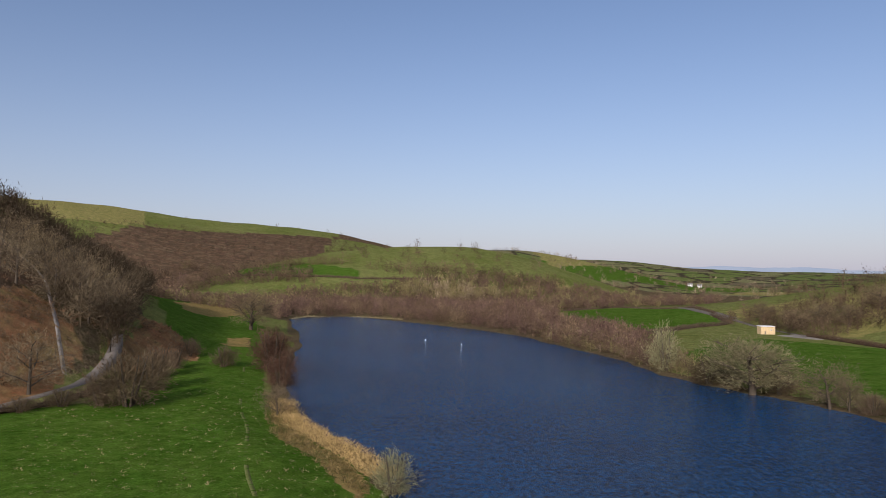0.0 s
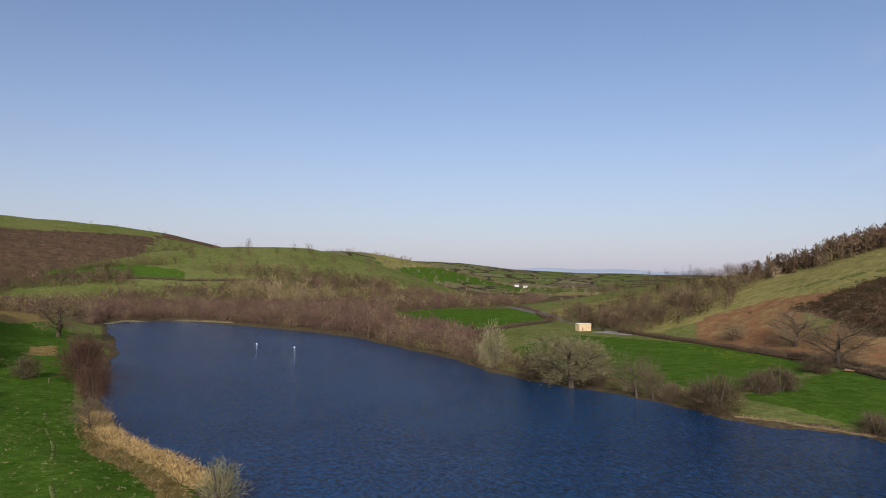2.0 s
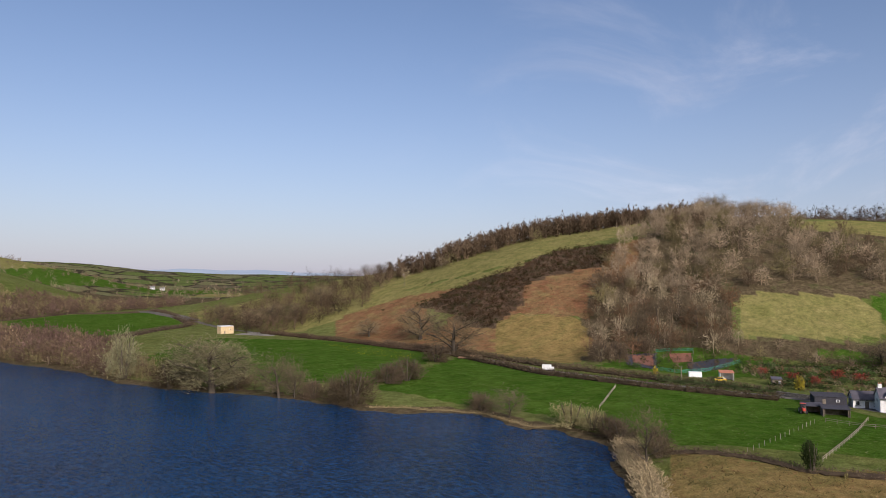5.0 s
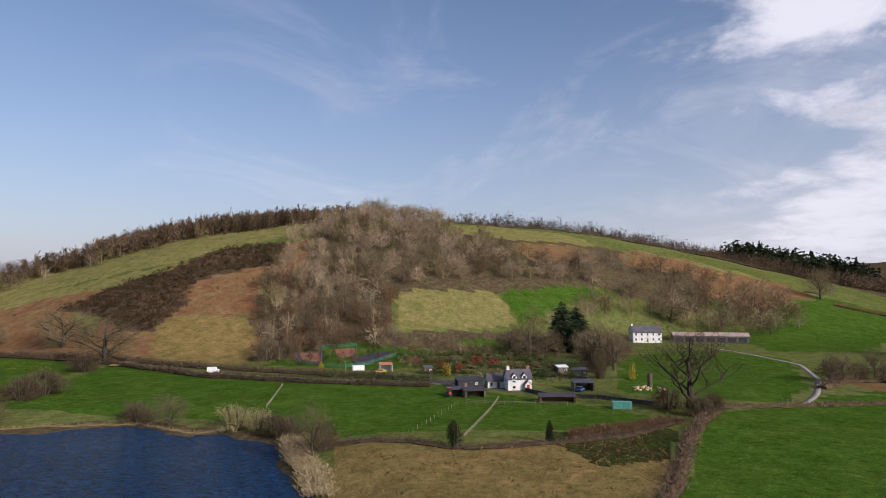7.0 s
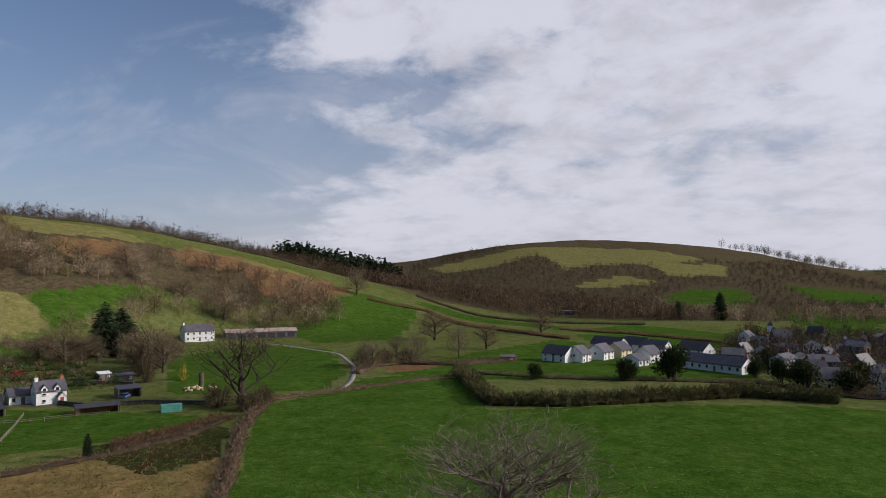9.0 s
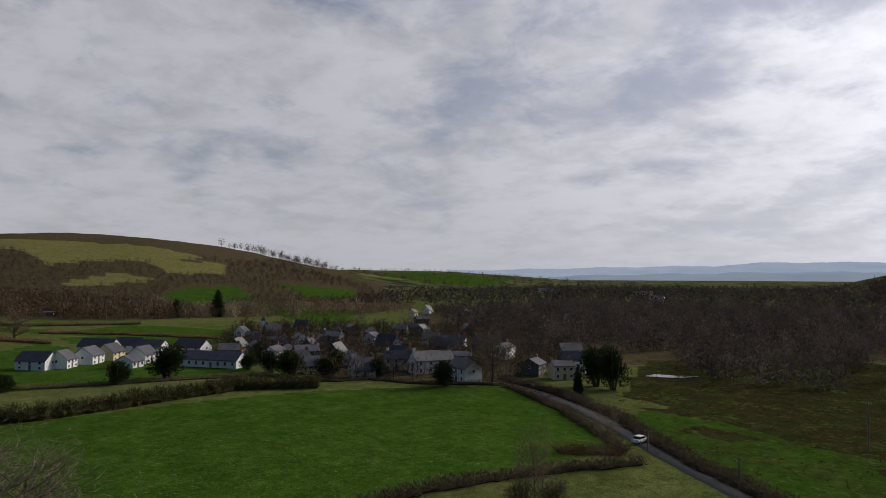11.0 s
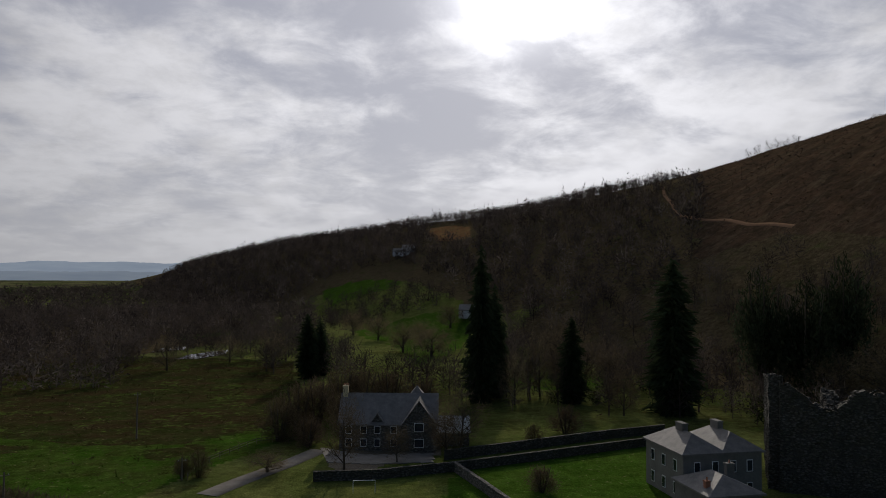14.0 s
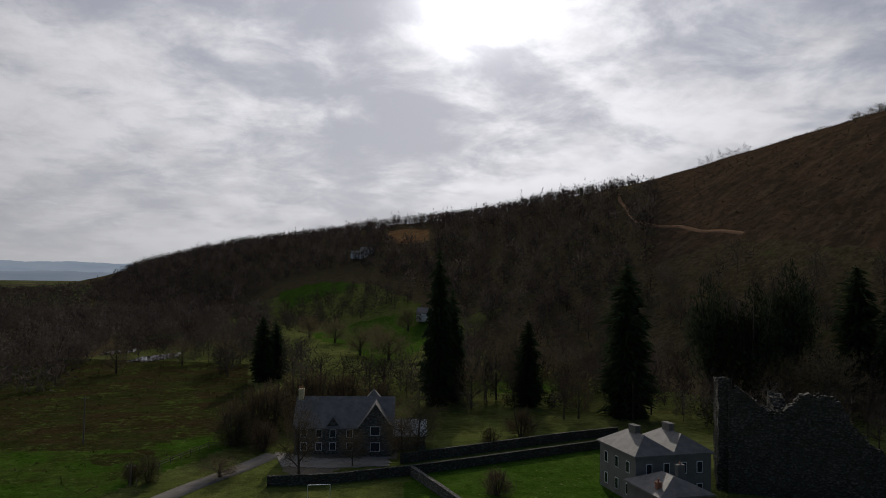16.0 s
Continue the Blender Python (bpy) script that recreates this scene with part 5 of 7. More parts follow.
clump("yew_tree", "dense dark evergreen tree by houses", "tree", 63, (0.037, 0.052, 0.018), 3200, 0.40, 0.0, 0.08, 0.016, part_label="dark evergreen leaves", lobes=9)
clump("red_shrub", "red-leaved shrub in the garden", "shrub", 64, (0.260, 0.060, 0.040), 300, 0.5, 0.0, 0.22, 0.03)
clump("yellow_shrub", "golden conifer shrub in the garden", "shrub", 65, (0.400, 0.330, 0.040), 400, 0.36, 0.0, 0.2, 0.03)
clump("green_shrub", "green leafy shrub in the garden", "shrub", 66, (0.075, 0.120, 0.035), 300, 0.5, 0.0, 0.22, 0.03)

USED = set()


def plant(kind, rows, group="", label=""):
    """Plants copies: rows of bearing, distance, height, width."""
    rng = random.Random(len(rows) * 7 + len(kind))
    for b, r, h, w in rows:
        root, wide = rng.choice(PATTERNS[kind])
        p = spot(b, r, -0.05)
        sx = w / wide
        m = Matrix.Translation(p) @ Matrix.Rotation(rng.uniform(0, 6.283), 4, "Z") @ Matrix.Diagonal((sx, sx, h, 1))
        if root.name in USED:
            k = root.scale
            tree = copy_thing(root, m @ Matrix.Diagonal((1 / k.x, 1 / k.y, 1 / k.z, 1)))
        else:
            USED.add(root.name)
            root.matrix_basis = m
            tree = root
        tagged(tree, label or root["label"], group=group or "trees of the valley")


# trees and bushes on the far bank of the lake
plant("grey_bush", [(17.6, 291, 20, 14)], label="pale budding tree at the water's edge")
plant("brown_bush", [(20.8, 263, 11, 15), (22.3, 262, 8, 9), (25.6, 250, 8, 9), (34.6, 216, 11.5, 17), (33.4, 221, 9, 10), (37.4, 245, 8, 14), (38.9, 252, 9, 14), (41.3, 307, 9, 14), (44.9, 206, 6, 10), (31.5, 228, 7, 9)], "bushes on the bank")
plant("pale_oak", [(23.8, 249, 21, 24)])
plant("ash_tree", [(28.8, 234, 15, 16), (30.0, 232, 11, 9), (47.1, 196, 9, 9), (57.7, 149, 13, 9), (26.2, 256, 10, 8)], "trees on the bank")
plant("oak_tree", [(42.7, 333, 21, 24), (39.9, 394, 21, 23), (35.8, 424, 12, 14), (24.5, 545, 15, 16), (26.5, 505, 16, 16), (28.3, 510, 17, 18), (30, 500, 16, 15), (32, 520, 18, 17)], "trees by the lane")
plant("willow_bush", [(52.0, 186, 7, 12), (53.6, 182, 6, 8)], "bushes on the bank")
plant("brown_bush", [(55.8, 172, 6, 8), (58.6, 157, 6, 8), (54.8, 177, 6, 8)], "bushes on the bank")
# trees round the near meadow and up the lane
plant("oak_tree", [(-15.0, 415, 25, 23), (-26.0, 330, 20, 17), (-27.5, 345, 22, 17), (-29.2, 340, 22, 18), (-30.8, 350, 22, 18), (-24.4, 300, 18, 14)], "trees by the meadow")
plant("ash_tree", [(-25.2, 290, 21, 14), (-27.0, 296, 23, 14), (-28.6, 300, 22, 15), (-31.0, 310, 22, 15), (-26.4, 285, 17, 12), (-32.0, 330, 24, 16)], "trees by the meadow")
plant("red_bush", [(-13.3, 264, 17, 18), (-12.6, 236, 12, 12), (-13.2, 300, 13, 14)], "bushes on the near bank")
plant("ash_tree", [(-12.8, 187, 9.5, 8), (-30.0, 227, 19, 18)], "trees by the meadow")
plant("brown_bush", [(-16.9, 270, 8, 11), (-23.6, 200, 15, 19), (-22.0, 224, 12, 14), (-25.5, 203, 9, 12), (-20.4, 268, 8, 9), (-19.4, 300, 8, 10), (-21.6, 250, 11, 12), (-28.0, 205, 5, 9), (-30.5, 202, 4, 9)], "bushes along the meadow")
plant("grey_bush", [(-3.5, 122, 8.5, 8.6)])
# the small holding
plant("yew_tree", [(69.1, 151, 6.6, 3.2), (74.5, 240, 3, 3), (110.4, 248, 6, 7), (120.9, 257, 13, 12.5), (117.4, 250, 8, 9), (142.4, 226, 9, 8), (155.6, 225, 15, 10), (154.3, 231, 14, 9), (128.5, 262, 9, 8), (126.8, 270, 7, 7), (130.2, 252, 10, 11), (132.6, 248, 8, 10), (127.8, 296, 9, 8), (133.6, 262, 9, 8), (137, 246, 7, 8)], "evergreens")
plant("conifer", [(76.6, 158, 5, 2.2), (77.6, 357, 24, 16), (78.7, 364, 21, 16), (79.3, 350, 16, 13), (152.9, 215, 9, 3.5), (124.5, 590, 22, 12), (121.5, 600, 14, 8)], "conifers")
plant("dead_tree", [(87.2, 207, 24, 24)])
plant("brown_bush", [(85.6, 205, 7, 10), (87.8, 198, 6, 9), (88.8, 206, 6, 9), (81.0, 300, 13, 12), (79.8, 290, 12, 11), (80.4, 262, 10, 8), (82.0, 330, 11, 12), (75.6, 352, 11, 12), (73.8, 368, 9, 12), (54.2, 318, 9, 12), (55.6, 330, 9, 13), (57.5, 345, 8, 12), (96.8, 285, 9, 11), (98.4, 290, 7, 9), (100.2, 291, 7, 10)], "bushes of the holding")
plant("oak_tree", [(75.0, 338, 16, 18), (73.5, 350, 11, 14), (80.6, 300, 20, 15), (81.6, 286, 17, 13), (79.6, 326, 15, 14), (76.4, 345, 13, 14), (81.4, 318, 14, 16), (102.4, 393, 18, 18), (96.2, 570, 24, 20), (106.6, 345, 14, 12), (111.0, 440, 16, 15), (83.0, 470, 14, 14), (76.0, 480, 15, 15), (79.0, 500, 16, 16), (86.0, 450, 14, 15), (63.0, 612, 21, 20), (65.2, 610, 15, 16), (62.2, 618, 22, 20)], "trees of the hillside")
plant("ash_tree", [(104.4, 310, 17, 10), (97.4, 279, 12, 11), (99.4, 300, 12, 9), (101.0, 300, 13, 9), (57.0, 362, 16, 11), (58.6, 372, 17, 11), (60.2, 380, 18, 12), (61.5, 370, 16, 11)], "trees of the hillside")
plant("red_shrub", [(68.0, 290, 3, 5), (69.4, 280, 3.5, 4), (70.8, 300, 4, 6), (72.2, 300, 3, 5), (66.0, 300, 3, 4)], "garden shrubs")
plant("yellow_shrub", [(68.4, 262, 5, 3.4), (58.4, 282, 3.5, 2), (83.0, 262, 6, 2.5)], "garden shrubs")
plant("green_shrub", [(69.2, 296, 3, 5), (71.2, 290, 2.5, 4), (73.0, 282, 3, 5), (74.8, 276, 3, 6), (76.2, 270, 3, 5), (77.4, 282, 3, 6), (70.2, 318, 3, 8), (72.5, 316, 3, 7), (75.2, 300, 3, 7), (66.6, 320, 3, 6), (78.4, 262, 3, 4), (57.0, 300, 2.5, 4), (67.6, 305, 3, 6)], "garden shrubs")
# the foreground and the southern park
plant("near_tree", [(108.3, 90, 19, 23)])
plant("slim_tree", [(154.9, 133, 14.5, 5.5), (149.5, 111, 14, 6), (150.2, 112, 11, 4), (148.6, 109, 9, 4)], "slender trees")
plant("brown_bush", [(148.4, 108, 5, 6), (151.0, 112, 4, 6), (177.4, 133, 5, 5), (176.2, 134, 4, 4), (183.4, 158, 10, 11), (184.8, 166, 12, 13), (186.2, 172, 13, 13), (188.0, 180, 13, 14), (189.8, 184, 14, 15), (192.0, 186, 13, 14), (194.6, 182, 11, 12), (185.6, 152, 7, 8), (203.6, 152, 5, 5), (206.0, 165, 7, 8), (204.2, 120, 5, 6)], "bushes of the park")
plant("ash_tree", [(146.1, 234, 20, 15), (197.7, 146, 14, 9), (196.6, 140, 12, 7), (192.6, 137, 8, 5), (182.7, 278, 16, 11), (179.5, 300, 12, 10), (205.8, 228, 25, 11), (204.0, 215, 22, 9), (207.6, 230, 20, 10), (209.6, 220, 18, 10), (202.0, 200, 16, 8), (210.5, 190, 14, 8), (175.0, 280, 14, 10)], "trees of the park")
plant("oak_tree", [(182.5, 133, 4, 6.5), (195.3, 311, 15, 17), (193.0, 330, 15, 14), (191.0, 390, 15, 14), (189.0, 420, 16, 13), (194.4, 370, 14, 13), (196.8, 420, 15, 15), (228.2, 223, 20, 18), (225.5, 230, 17, 14)], "trees of the park")
plant("conifer", [(199.3, 203, 44, 11), (200.4, 212, 33, 9), (214.2, 196, 40, 16), (229.9, 250, 35, 16), (185.4, 250, 22, 9), (186.4, 258, 20, 9), (206.5, 205, 24, 9), (232.5, 240, 34, 16)], "tall conifers of the park")
plant("cedar_tree", [(220.6, 245, 40, 17), (223.2, 238, 37, 20), (225.6, 252, 42, 18)], "tall conifers of the park")
plant("ash_tree", [(188.4, 131, 16, 7)], "trees of the park", "slender tree with dark ivy before the stone house")
# lone trees on the skyline of the bare hill
plant("slim_tree", [(219.6, 672, 12, 7), (220.3, 665, 14, 8), (221.0, 660, 15, 8), (221.6, 655, 15, 8), (222.2, 652, 13, 8), (222.8, 648, 14, 8)], "row of thin trees on the ridge")
plant("oak_tree", [(227.9, 598, 9, 9), (230.2, 570, 10, 12), (231.4, 562, 11, 14)], "lone trees on the ridge")

# ---- hedges, walls, fences and roads ----
def along(points, step):
    """Even places along a line of (bearing, distance) corners."""
    xy = [np.array(plan(b, r)) for b, r in points]
    out = []
    for a, b in zip(xy, xy[1:]):
        n = max(1, int(np.hypot(*(b - a)) / step))
        out += [a + (b - a) * i / n for i in range(n)]
    return np.array(out + [xy[-1]])


def hedge(label, points, height, width, tone, seed, twigs=48, group="field hedges", name="hedge", category="hedge", core_h=0.5):
    rng = np.random.default_rng(seed)
    p = along(points, 1.5)
    p = p + rng.normal(size=p.shape) * 0.25
    n = len(p)
    d = np.gradient(p, axis=0)
    d /= np.linalg.norm(d, axis=1, keepdims=True) + 1e-9
    s = np.stack([-d[:, 1], d[:, 0]], 1)
    z = ground(p[:, 0], p[:, 1])
    grow_h = height * (0.8 + 0.25 * np.sin(np.arange(n) * 0.35 + seed) * rng.random(n) + 0.2 * rng.random(n))
    prof = [(-0.5, -0.25), (-0.56, 0.45), (-0.3, 0.86), (0.05, 1.0), (0.36, 0.82), (0.55, 0.4), (0.5, -0.25)]
    v, t = [], []
    for o, h in prof:
        k = width * (0.7 + 0.5 * rng.random(n))
        q = p + s * (o * k)[:, None]
        v.append(np.column_stack([q, z + (h * core_h * grow_h if h > 0 else np.full(n, h)) * (0.75 + 0.45 * rng.random(n))]))
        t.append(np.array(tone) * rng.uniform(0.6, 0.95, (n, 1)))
    v, t = np.stack(v, 1), np.stack(t, 1)
    m = len(prof)
    i = np.arange(n - 1)[:, None] * m + np.arange(m - 1)[None]
    quads = np.stack([i, i + 1, i + m + 1, i + m], -1).reshape(-1, 4)
    core = np.concatenate([quads[:, [0, 1, 2]], quads[:, [0, 2, 3]]])
    c = np.repeat(p, twigs, 0)
    k = len(c)
    f = rng.uniform(-0.6, 0.6, k)
    hh = np.repeat(grow_h, twigs)
    base = np.column_stack([c + np.repeat(s, twigs, 0) * (f * width)[:, None] + rng.normal(size=(k, 2)) * 0.6,
                            np.repeat(z, twigs) + hh * rng.uniform(0.05, 0.95, k) * (1 - 0.4 * np.abs(f))])
    w = np.column_stack([rng.normal(size=(k, 2)) * 0.5 + np.repeat(s, twigs, 0) * f[:, None], rng.uniform(0.2, 1.0, k)])
    w /= np.linalg.norm(w, axis=1, keepdims=True)
    side = np.cross(w, rng.normal(size=(k, 3)))
    side /= np.linalg.norm(side, axis=1, keepdims=True) + 1e-9
    ln = (0.3 + 0.28 * height) * rng.uniform(0.5, 1.3, (k, 1))
    wd = (0.045 + 0.018 * height) * rng.uniform(0.6, 1.4, (k, 1))
    tri = np.stack([base - side * wd, base + side * wd, base + w * ln], 1).reshape(-1, 3)
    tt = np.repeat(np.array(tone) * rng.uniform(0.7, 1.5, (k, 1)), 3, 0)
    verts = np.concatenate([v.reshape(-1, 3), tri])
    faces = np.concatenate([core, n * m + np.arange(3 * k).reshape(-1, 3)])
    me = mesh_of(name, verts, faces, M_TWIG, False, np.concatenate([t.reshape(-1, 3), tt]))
    tagged(new(name, me), label, category, group)


HX, HL = (0.085, 0.078, 0.034), (0.112, 0.084, 0.052)
HB, HD, HG, HR = (0.165, 0.115, 0.075), (0.105, 0.078, 0.052), (0.130, 0.125, 0.055), (0.200, 0.110, 0.062)
hedge("brown clipped hedge above the lane", [(37.1, 386), (43.4, 343), (49.6, 297), (58.5, 267), (66.9, 252)], 2.7, 2.6, HL, 1, 70)
hedge("brown clipped hedge below the lane", [(42.5, 333), (49.6, 272), (58.5, 247), (64, 240), (67, 237)], 2.6, 2.4, HL, 2, 70)
hedge("dark green garden hedge beside the lane", [(58.5, 263), (63, 256), (67.4, 249)], 2.6, 1.8, (0.060, 0.075, 0.030), 3)
hedge("thick russet hedge bank under the bracken", [(27.5, 468), (30, 440), (34, 402), (38, 366), (42, 340)], 2.6, 4.0, (0.090, 0.062, 0.040), 4, 90)
hedge("scrubby brown bank by the tall rough grass", [(58.5, 161), (65.8, 157), (69, 151), (72.5, 152), (76.4, 157), (82.6, 168), (86.6, 190)], 1.4, 2.2, HD, 5)
hedge("russet overgrown bank beside the meadow", [(78.5, 166), (82, 174), (86, 188)], 1.6, 5.0, (0.150, 0.090, 0.050), 6, 160, core_h=0.3)
hedge("clipped brown hedge between two fields", [(84.8, 104), (85.4, 120), (86.2, 131), (86.7, 148), (87.3, 172), (88.3, 193), (89.2, 207)], 2.4, 2.2, HB, 7, 40)
hedge("low brown hedge along the green field", [(89.2, 212), (92, 217), (96, 228), (100, 240), (104.4, 252)], 1.5, 1.8, HB, 8)
hedge("tall thick hedge round the field corner", [(104.4, 258), (105.3, 236), (106.2, 214), (107, 201)], 4.4, 4.0, HX, 9, 130, core_h=0.55)
hedge("tall thick hedge across the field", [(107, 200), (112.9, 199), (120, 212), (126.4, 228), (132, 226)], 4.4, 4.0, HX, 10, 130, core_h=0.55)
hedge("brown hedge before the white houses", [(104.4, 264), (111.3, 251), (117, 250), (126.5, 254)], 1.6, 2.0, HB, 11)
hedge("bare hedgerow below the farm fields", [(96.2, 262), (97.6, 282), (99.9, 289), (104.4, 284), (109, 300)], 3.0, 3.0, HB, 12)
hedge("bare hedgerow on the slope", [(97, 560), (101.7, 563), (106, 482), (113, 402)], 2.6, 3.0, HR, 13)
hedge("field hedge under the far wood", [(101, 640), (106, 570), (112, 530), (119, 520)], 2.2, 3.0, HD, 14)
hedge("field hedge behind the white houses", [(112.5, 470), (118, 440), (127, 385)], 2.2, 3.0, HR, 15)
hedge("roadside hedge along the bend", [(147.4, 226), (151.5, 191), (155.1, 159), (156.3, 147)], 2.0, 2.2, HD, 16)
hedge("thick roadside hedge along the bend", [(147.4, 238), (151.5, 213), (156, 182), (158.8, 157), (162.4, 138), (166, 126), (170, 117)], 2.2, 2.8, HD, 17, 100, core_h=0.4)
hedge("brown hedge at the foot of the field", [(157.6, 139), (151.5, 131), (147, 125), (141, 117), (134, 108)], 1.8, 2.6, HD, 18, 120, core_h=0.35)
hedge("russet bank at the field's corner", [(156.4, 146), (153.5, 146), (151.6, 145)], 1.2, 4.5, (0.120, 0.080, 0.046), 19, 200, core_h=0.25)
hedge("garden hedges before the village", [(127, 256), (133, 237), (136.2, 241), (140, 231), (147, 229)], 1.5, 2.0, HD, 20)
hedge("bramble hedge beside the meadow lane", [(-32.5, 201), (-28.5, 209), (-25.5, 226), (-24, 245)], 2.2, 3.5, HD, 21)
hedge("hedge round the sheep pasture", [(9.8, 650), (14, 735), (19, 668), (20, 640)], 2.0, 3.0, HD, 23)
hedge("dark hedge down the pasture's side", [(19.4, 652), (21, 590), (22.2, 545), (19.6, 500), (16.5, 440), (13.5, 438)], 3.0, 4.0, HD, 24)
hedge("hedge at the wood's upper edge", [(-17, 892), (-12, 840), (-6.5, 802), (0, 790)], 3.0, 4.0, HD, 26)
hedge("dark hedge along the skyline", [(67.5, 618), (72, 628), (78, 640), (83, 655), (89, 685), (93, 690)], 4.0, 6.0, HD, 32)
for k, (b0, b1, r0) in enumerate([(66.5, 70.5, 268), (71.5, 77, 262), (67, 71, 282), (72, 78, 288), (66, 70, 304), (70.5, 76, 312), (66, 74, 330), (74, 80, 278)]):
    hedge("dark green clipped hedge on a garden terrace", [(b0, r0), ((b0 + b1) / 2, r0 + 3), (b1, r0 + 1)], 1.5, 1.6, (0.036, 0.050, 0.017), 60 + k, 44, "garden hedges", "garden_hedge", "hedge")
hedge("dry pale reeds along the near bank", [(-12.4, 206), (-12.0, 186), (-9.9, 164), (-6.6, 145), (-4.6, 131)], 1.8, 5.0, (0.330, 0.235, 0.100), 33, 150, "reed beds", "reed_bed", "reeds", core_h=0.35)
hedge("dry pale reeds at the lake's corner", [(56.2, 170), (56.4, 156), (57.8, 140), (58.4, 126)], 1.8, 4.5, (0.330, 0.260, 0.150), 34, 150, "reed beds", "reed_bed", "reeds", core_h=0.35)
hedge("dry pale reeds along the far bank", [(36, 211), (42.2, 206), (45.3, 202), (48.5, 186), (51, 187)], 0.6, 1.4, (0.290, 0.225, 0.115), 35, 24, "reed beds", "reed_bed", "reeds", core_h=0.35)
hedge("dry reeds at the head of the lake", [(-12, 560), (-10.6, 583), (-6.6, 585), (-3, 548)], 1.2, 3.0, (0.380, 0.320, 0.170), 36, 20, "reed beds", "reed_bed", "reeds", core_h=0.35)


def ribbon(name, label, points, width, material, lift=0.07, kind="structure", category="road", flat=True):
    p = along(points, 3.0)
    for _ in range(6):
        p[1:-1] = (p[:-2] + 2 * p[1:-1] + p[2:]) / 4
    d = np.gradient(p, axis=0)
    d /= np.linalg.norm(d, axis=1, keepdims=True)
    s = np.stack([-d[:, 1], d[:, 0]], 1) * width / 2
    rows = []
    for o in (1.06, 1.0, 0.0, -1.0, -1.06):
        q = p + s * o
        rows.append(np.column_stack([q, ground(q[:, 0], q[:, 1]) + (lift if abs(o) < 1.05 else -0.4)]))
    rows = np.stack(rows, 1)
    if flat:
        rows[:, 1:4, 2] = rows[:, 1:4, 2].max(1, keepdims=True)
    n, m = rows.shape[:2]
    i = np.arange(n - 1)[:, None] * m + np.arange(m - 1)[None]
    faces = np.stack([i, i + m, i + m + 1, i + 1], -1).reshape(-1, 4)
    tagged(new(name, mesh_of(name, rows.reshape(-1, 3), faces, material, True)), label, category, kind=kind)


ribbon("lane", "grey tarmac lane below the hill", [(22.5, 560), (26, 490), (31, 432), (37.1, 376), (43.4, 337), (49.6, 285), (58.5, 257), (67, 244), (70.5, 240), (74.5, 228)], 3.6, M_TARMAC)
ribbon("road", "grey road over the rise", [(18.6, 690), (20.2, 615), (22.5, 560)], 9, M_TARMAC)
ribbon("road", "grey tarmac road bending to the village", [(144, 236), (147.4, 231), (151.9, 202), (155.9, 171), (159.3, 148), (163.8, 129), (170, 110)], 5.0, M_TARMAC)
ribbon("track", "pale stony farm track", [(88.5, 395), (90.3, 380), (94.7, 334), (96, 284), (95.8, 247), (94.7, 224)], 1.9, M_GRAVEL, 0.05, flat=False)
ribbon("lane", "narrow grey lane by the wood", [(-32.64, 205), (-31.68, 213), (-29.68, 221), (-27.95, 232), (-26.53, 244), (-25.63, 254), (-24.55, 273), (-24.46, 283)], 3.6, M_TARMAC)
ribbon("path", "grey path climbing the bracken slope", [(-32.02, 377), (-31.16, 367), (-29.94, 359), (-29.15, 335), (-28.76, 298), (-28.43, 263), (-28.1, 255), (-27.84, 246)], 1.4, M_GRAVEL, 0.06, flat=False)
ribbon("meadow_track", "faint worn track through the meadow", [(-15.42, 269), (-15.55, 221), (-15.69, 196), (-14.97, 169), (-15.19, 144), (-15.06, 129), (-14.35, 116)], 0.8, M_WORN, 0.0, flat=False)
ribbon("drive", "grey gravel drive of the stone house", [(178, 122), (179.2, 127), (182.9, 134), (186.5, 148)], 4.0, M_GRAVEL)
ribbon("forest_track", "pale forest track across the cleared hill", [(213.5, 600), (213.6, 555), (214.2, 510), (214.6, 478), (216.4, 446), (218.2, 428), (219.6, 404), (221.2, 392), (222.6, 378)], 2.2, M_EARTH, 0.1, flat=False)


def fence(label, points, gap, tall, material, rails, thick=0.12, group="fences"):
    p = along(points, gap)
    z = ground(p[:, 0], p[:, 1])
    root = thing("fence", label, "fence", (p[0][0], p[0][1], z[0]), group=group)
    bm = bmesh.new()
    bmesh.ops.create_cube(bm, size=1, matrix=Matrix.Translation((0, 0, tall / 2 - 0.1)) @ Matrix.Diagonal((thick, thick, tall + 0.2, 1)))
    bmesh.ops.bevel(bm, geom=bm.edges[:], offset=0.015, segments=1, affect="EDGES")
    post = bpy.data.meshes.new("post")
    bm.to_mesh(post)
    bm.free()
    post.materials.append(material)
    for (x, y), h in zip(p, z):
        part("post", post, material, root).location = (x - p[0][0], y - p[0][1], h - z[0])
    for k in range(rails):
        for i in range(len(p) - 1):
            bm = bmesh.new()
            a, b = (Vector((p[j][0] - p[0][0], p[j][1] - p[0][1], z[j] - z[0] + tall * (0.9 - 0.4 * k))) for j in (i, i + 1))
            m = Matrix.Translation((a + b) / 2) @ (b - a).to_track_quat("Y", "Z").to_matrix().to_4x4() @ Matrix.Diagonal((0.05, (b - a).length, 0.09, 1))
            bmesh.ops.create_cube(bm, size=1, matrix=m)
            part("rail", bm, material, root)


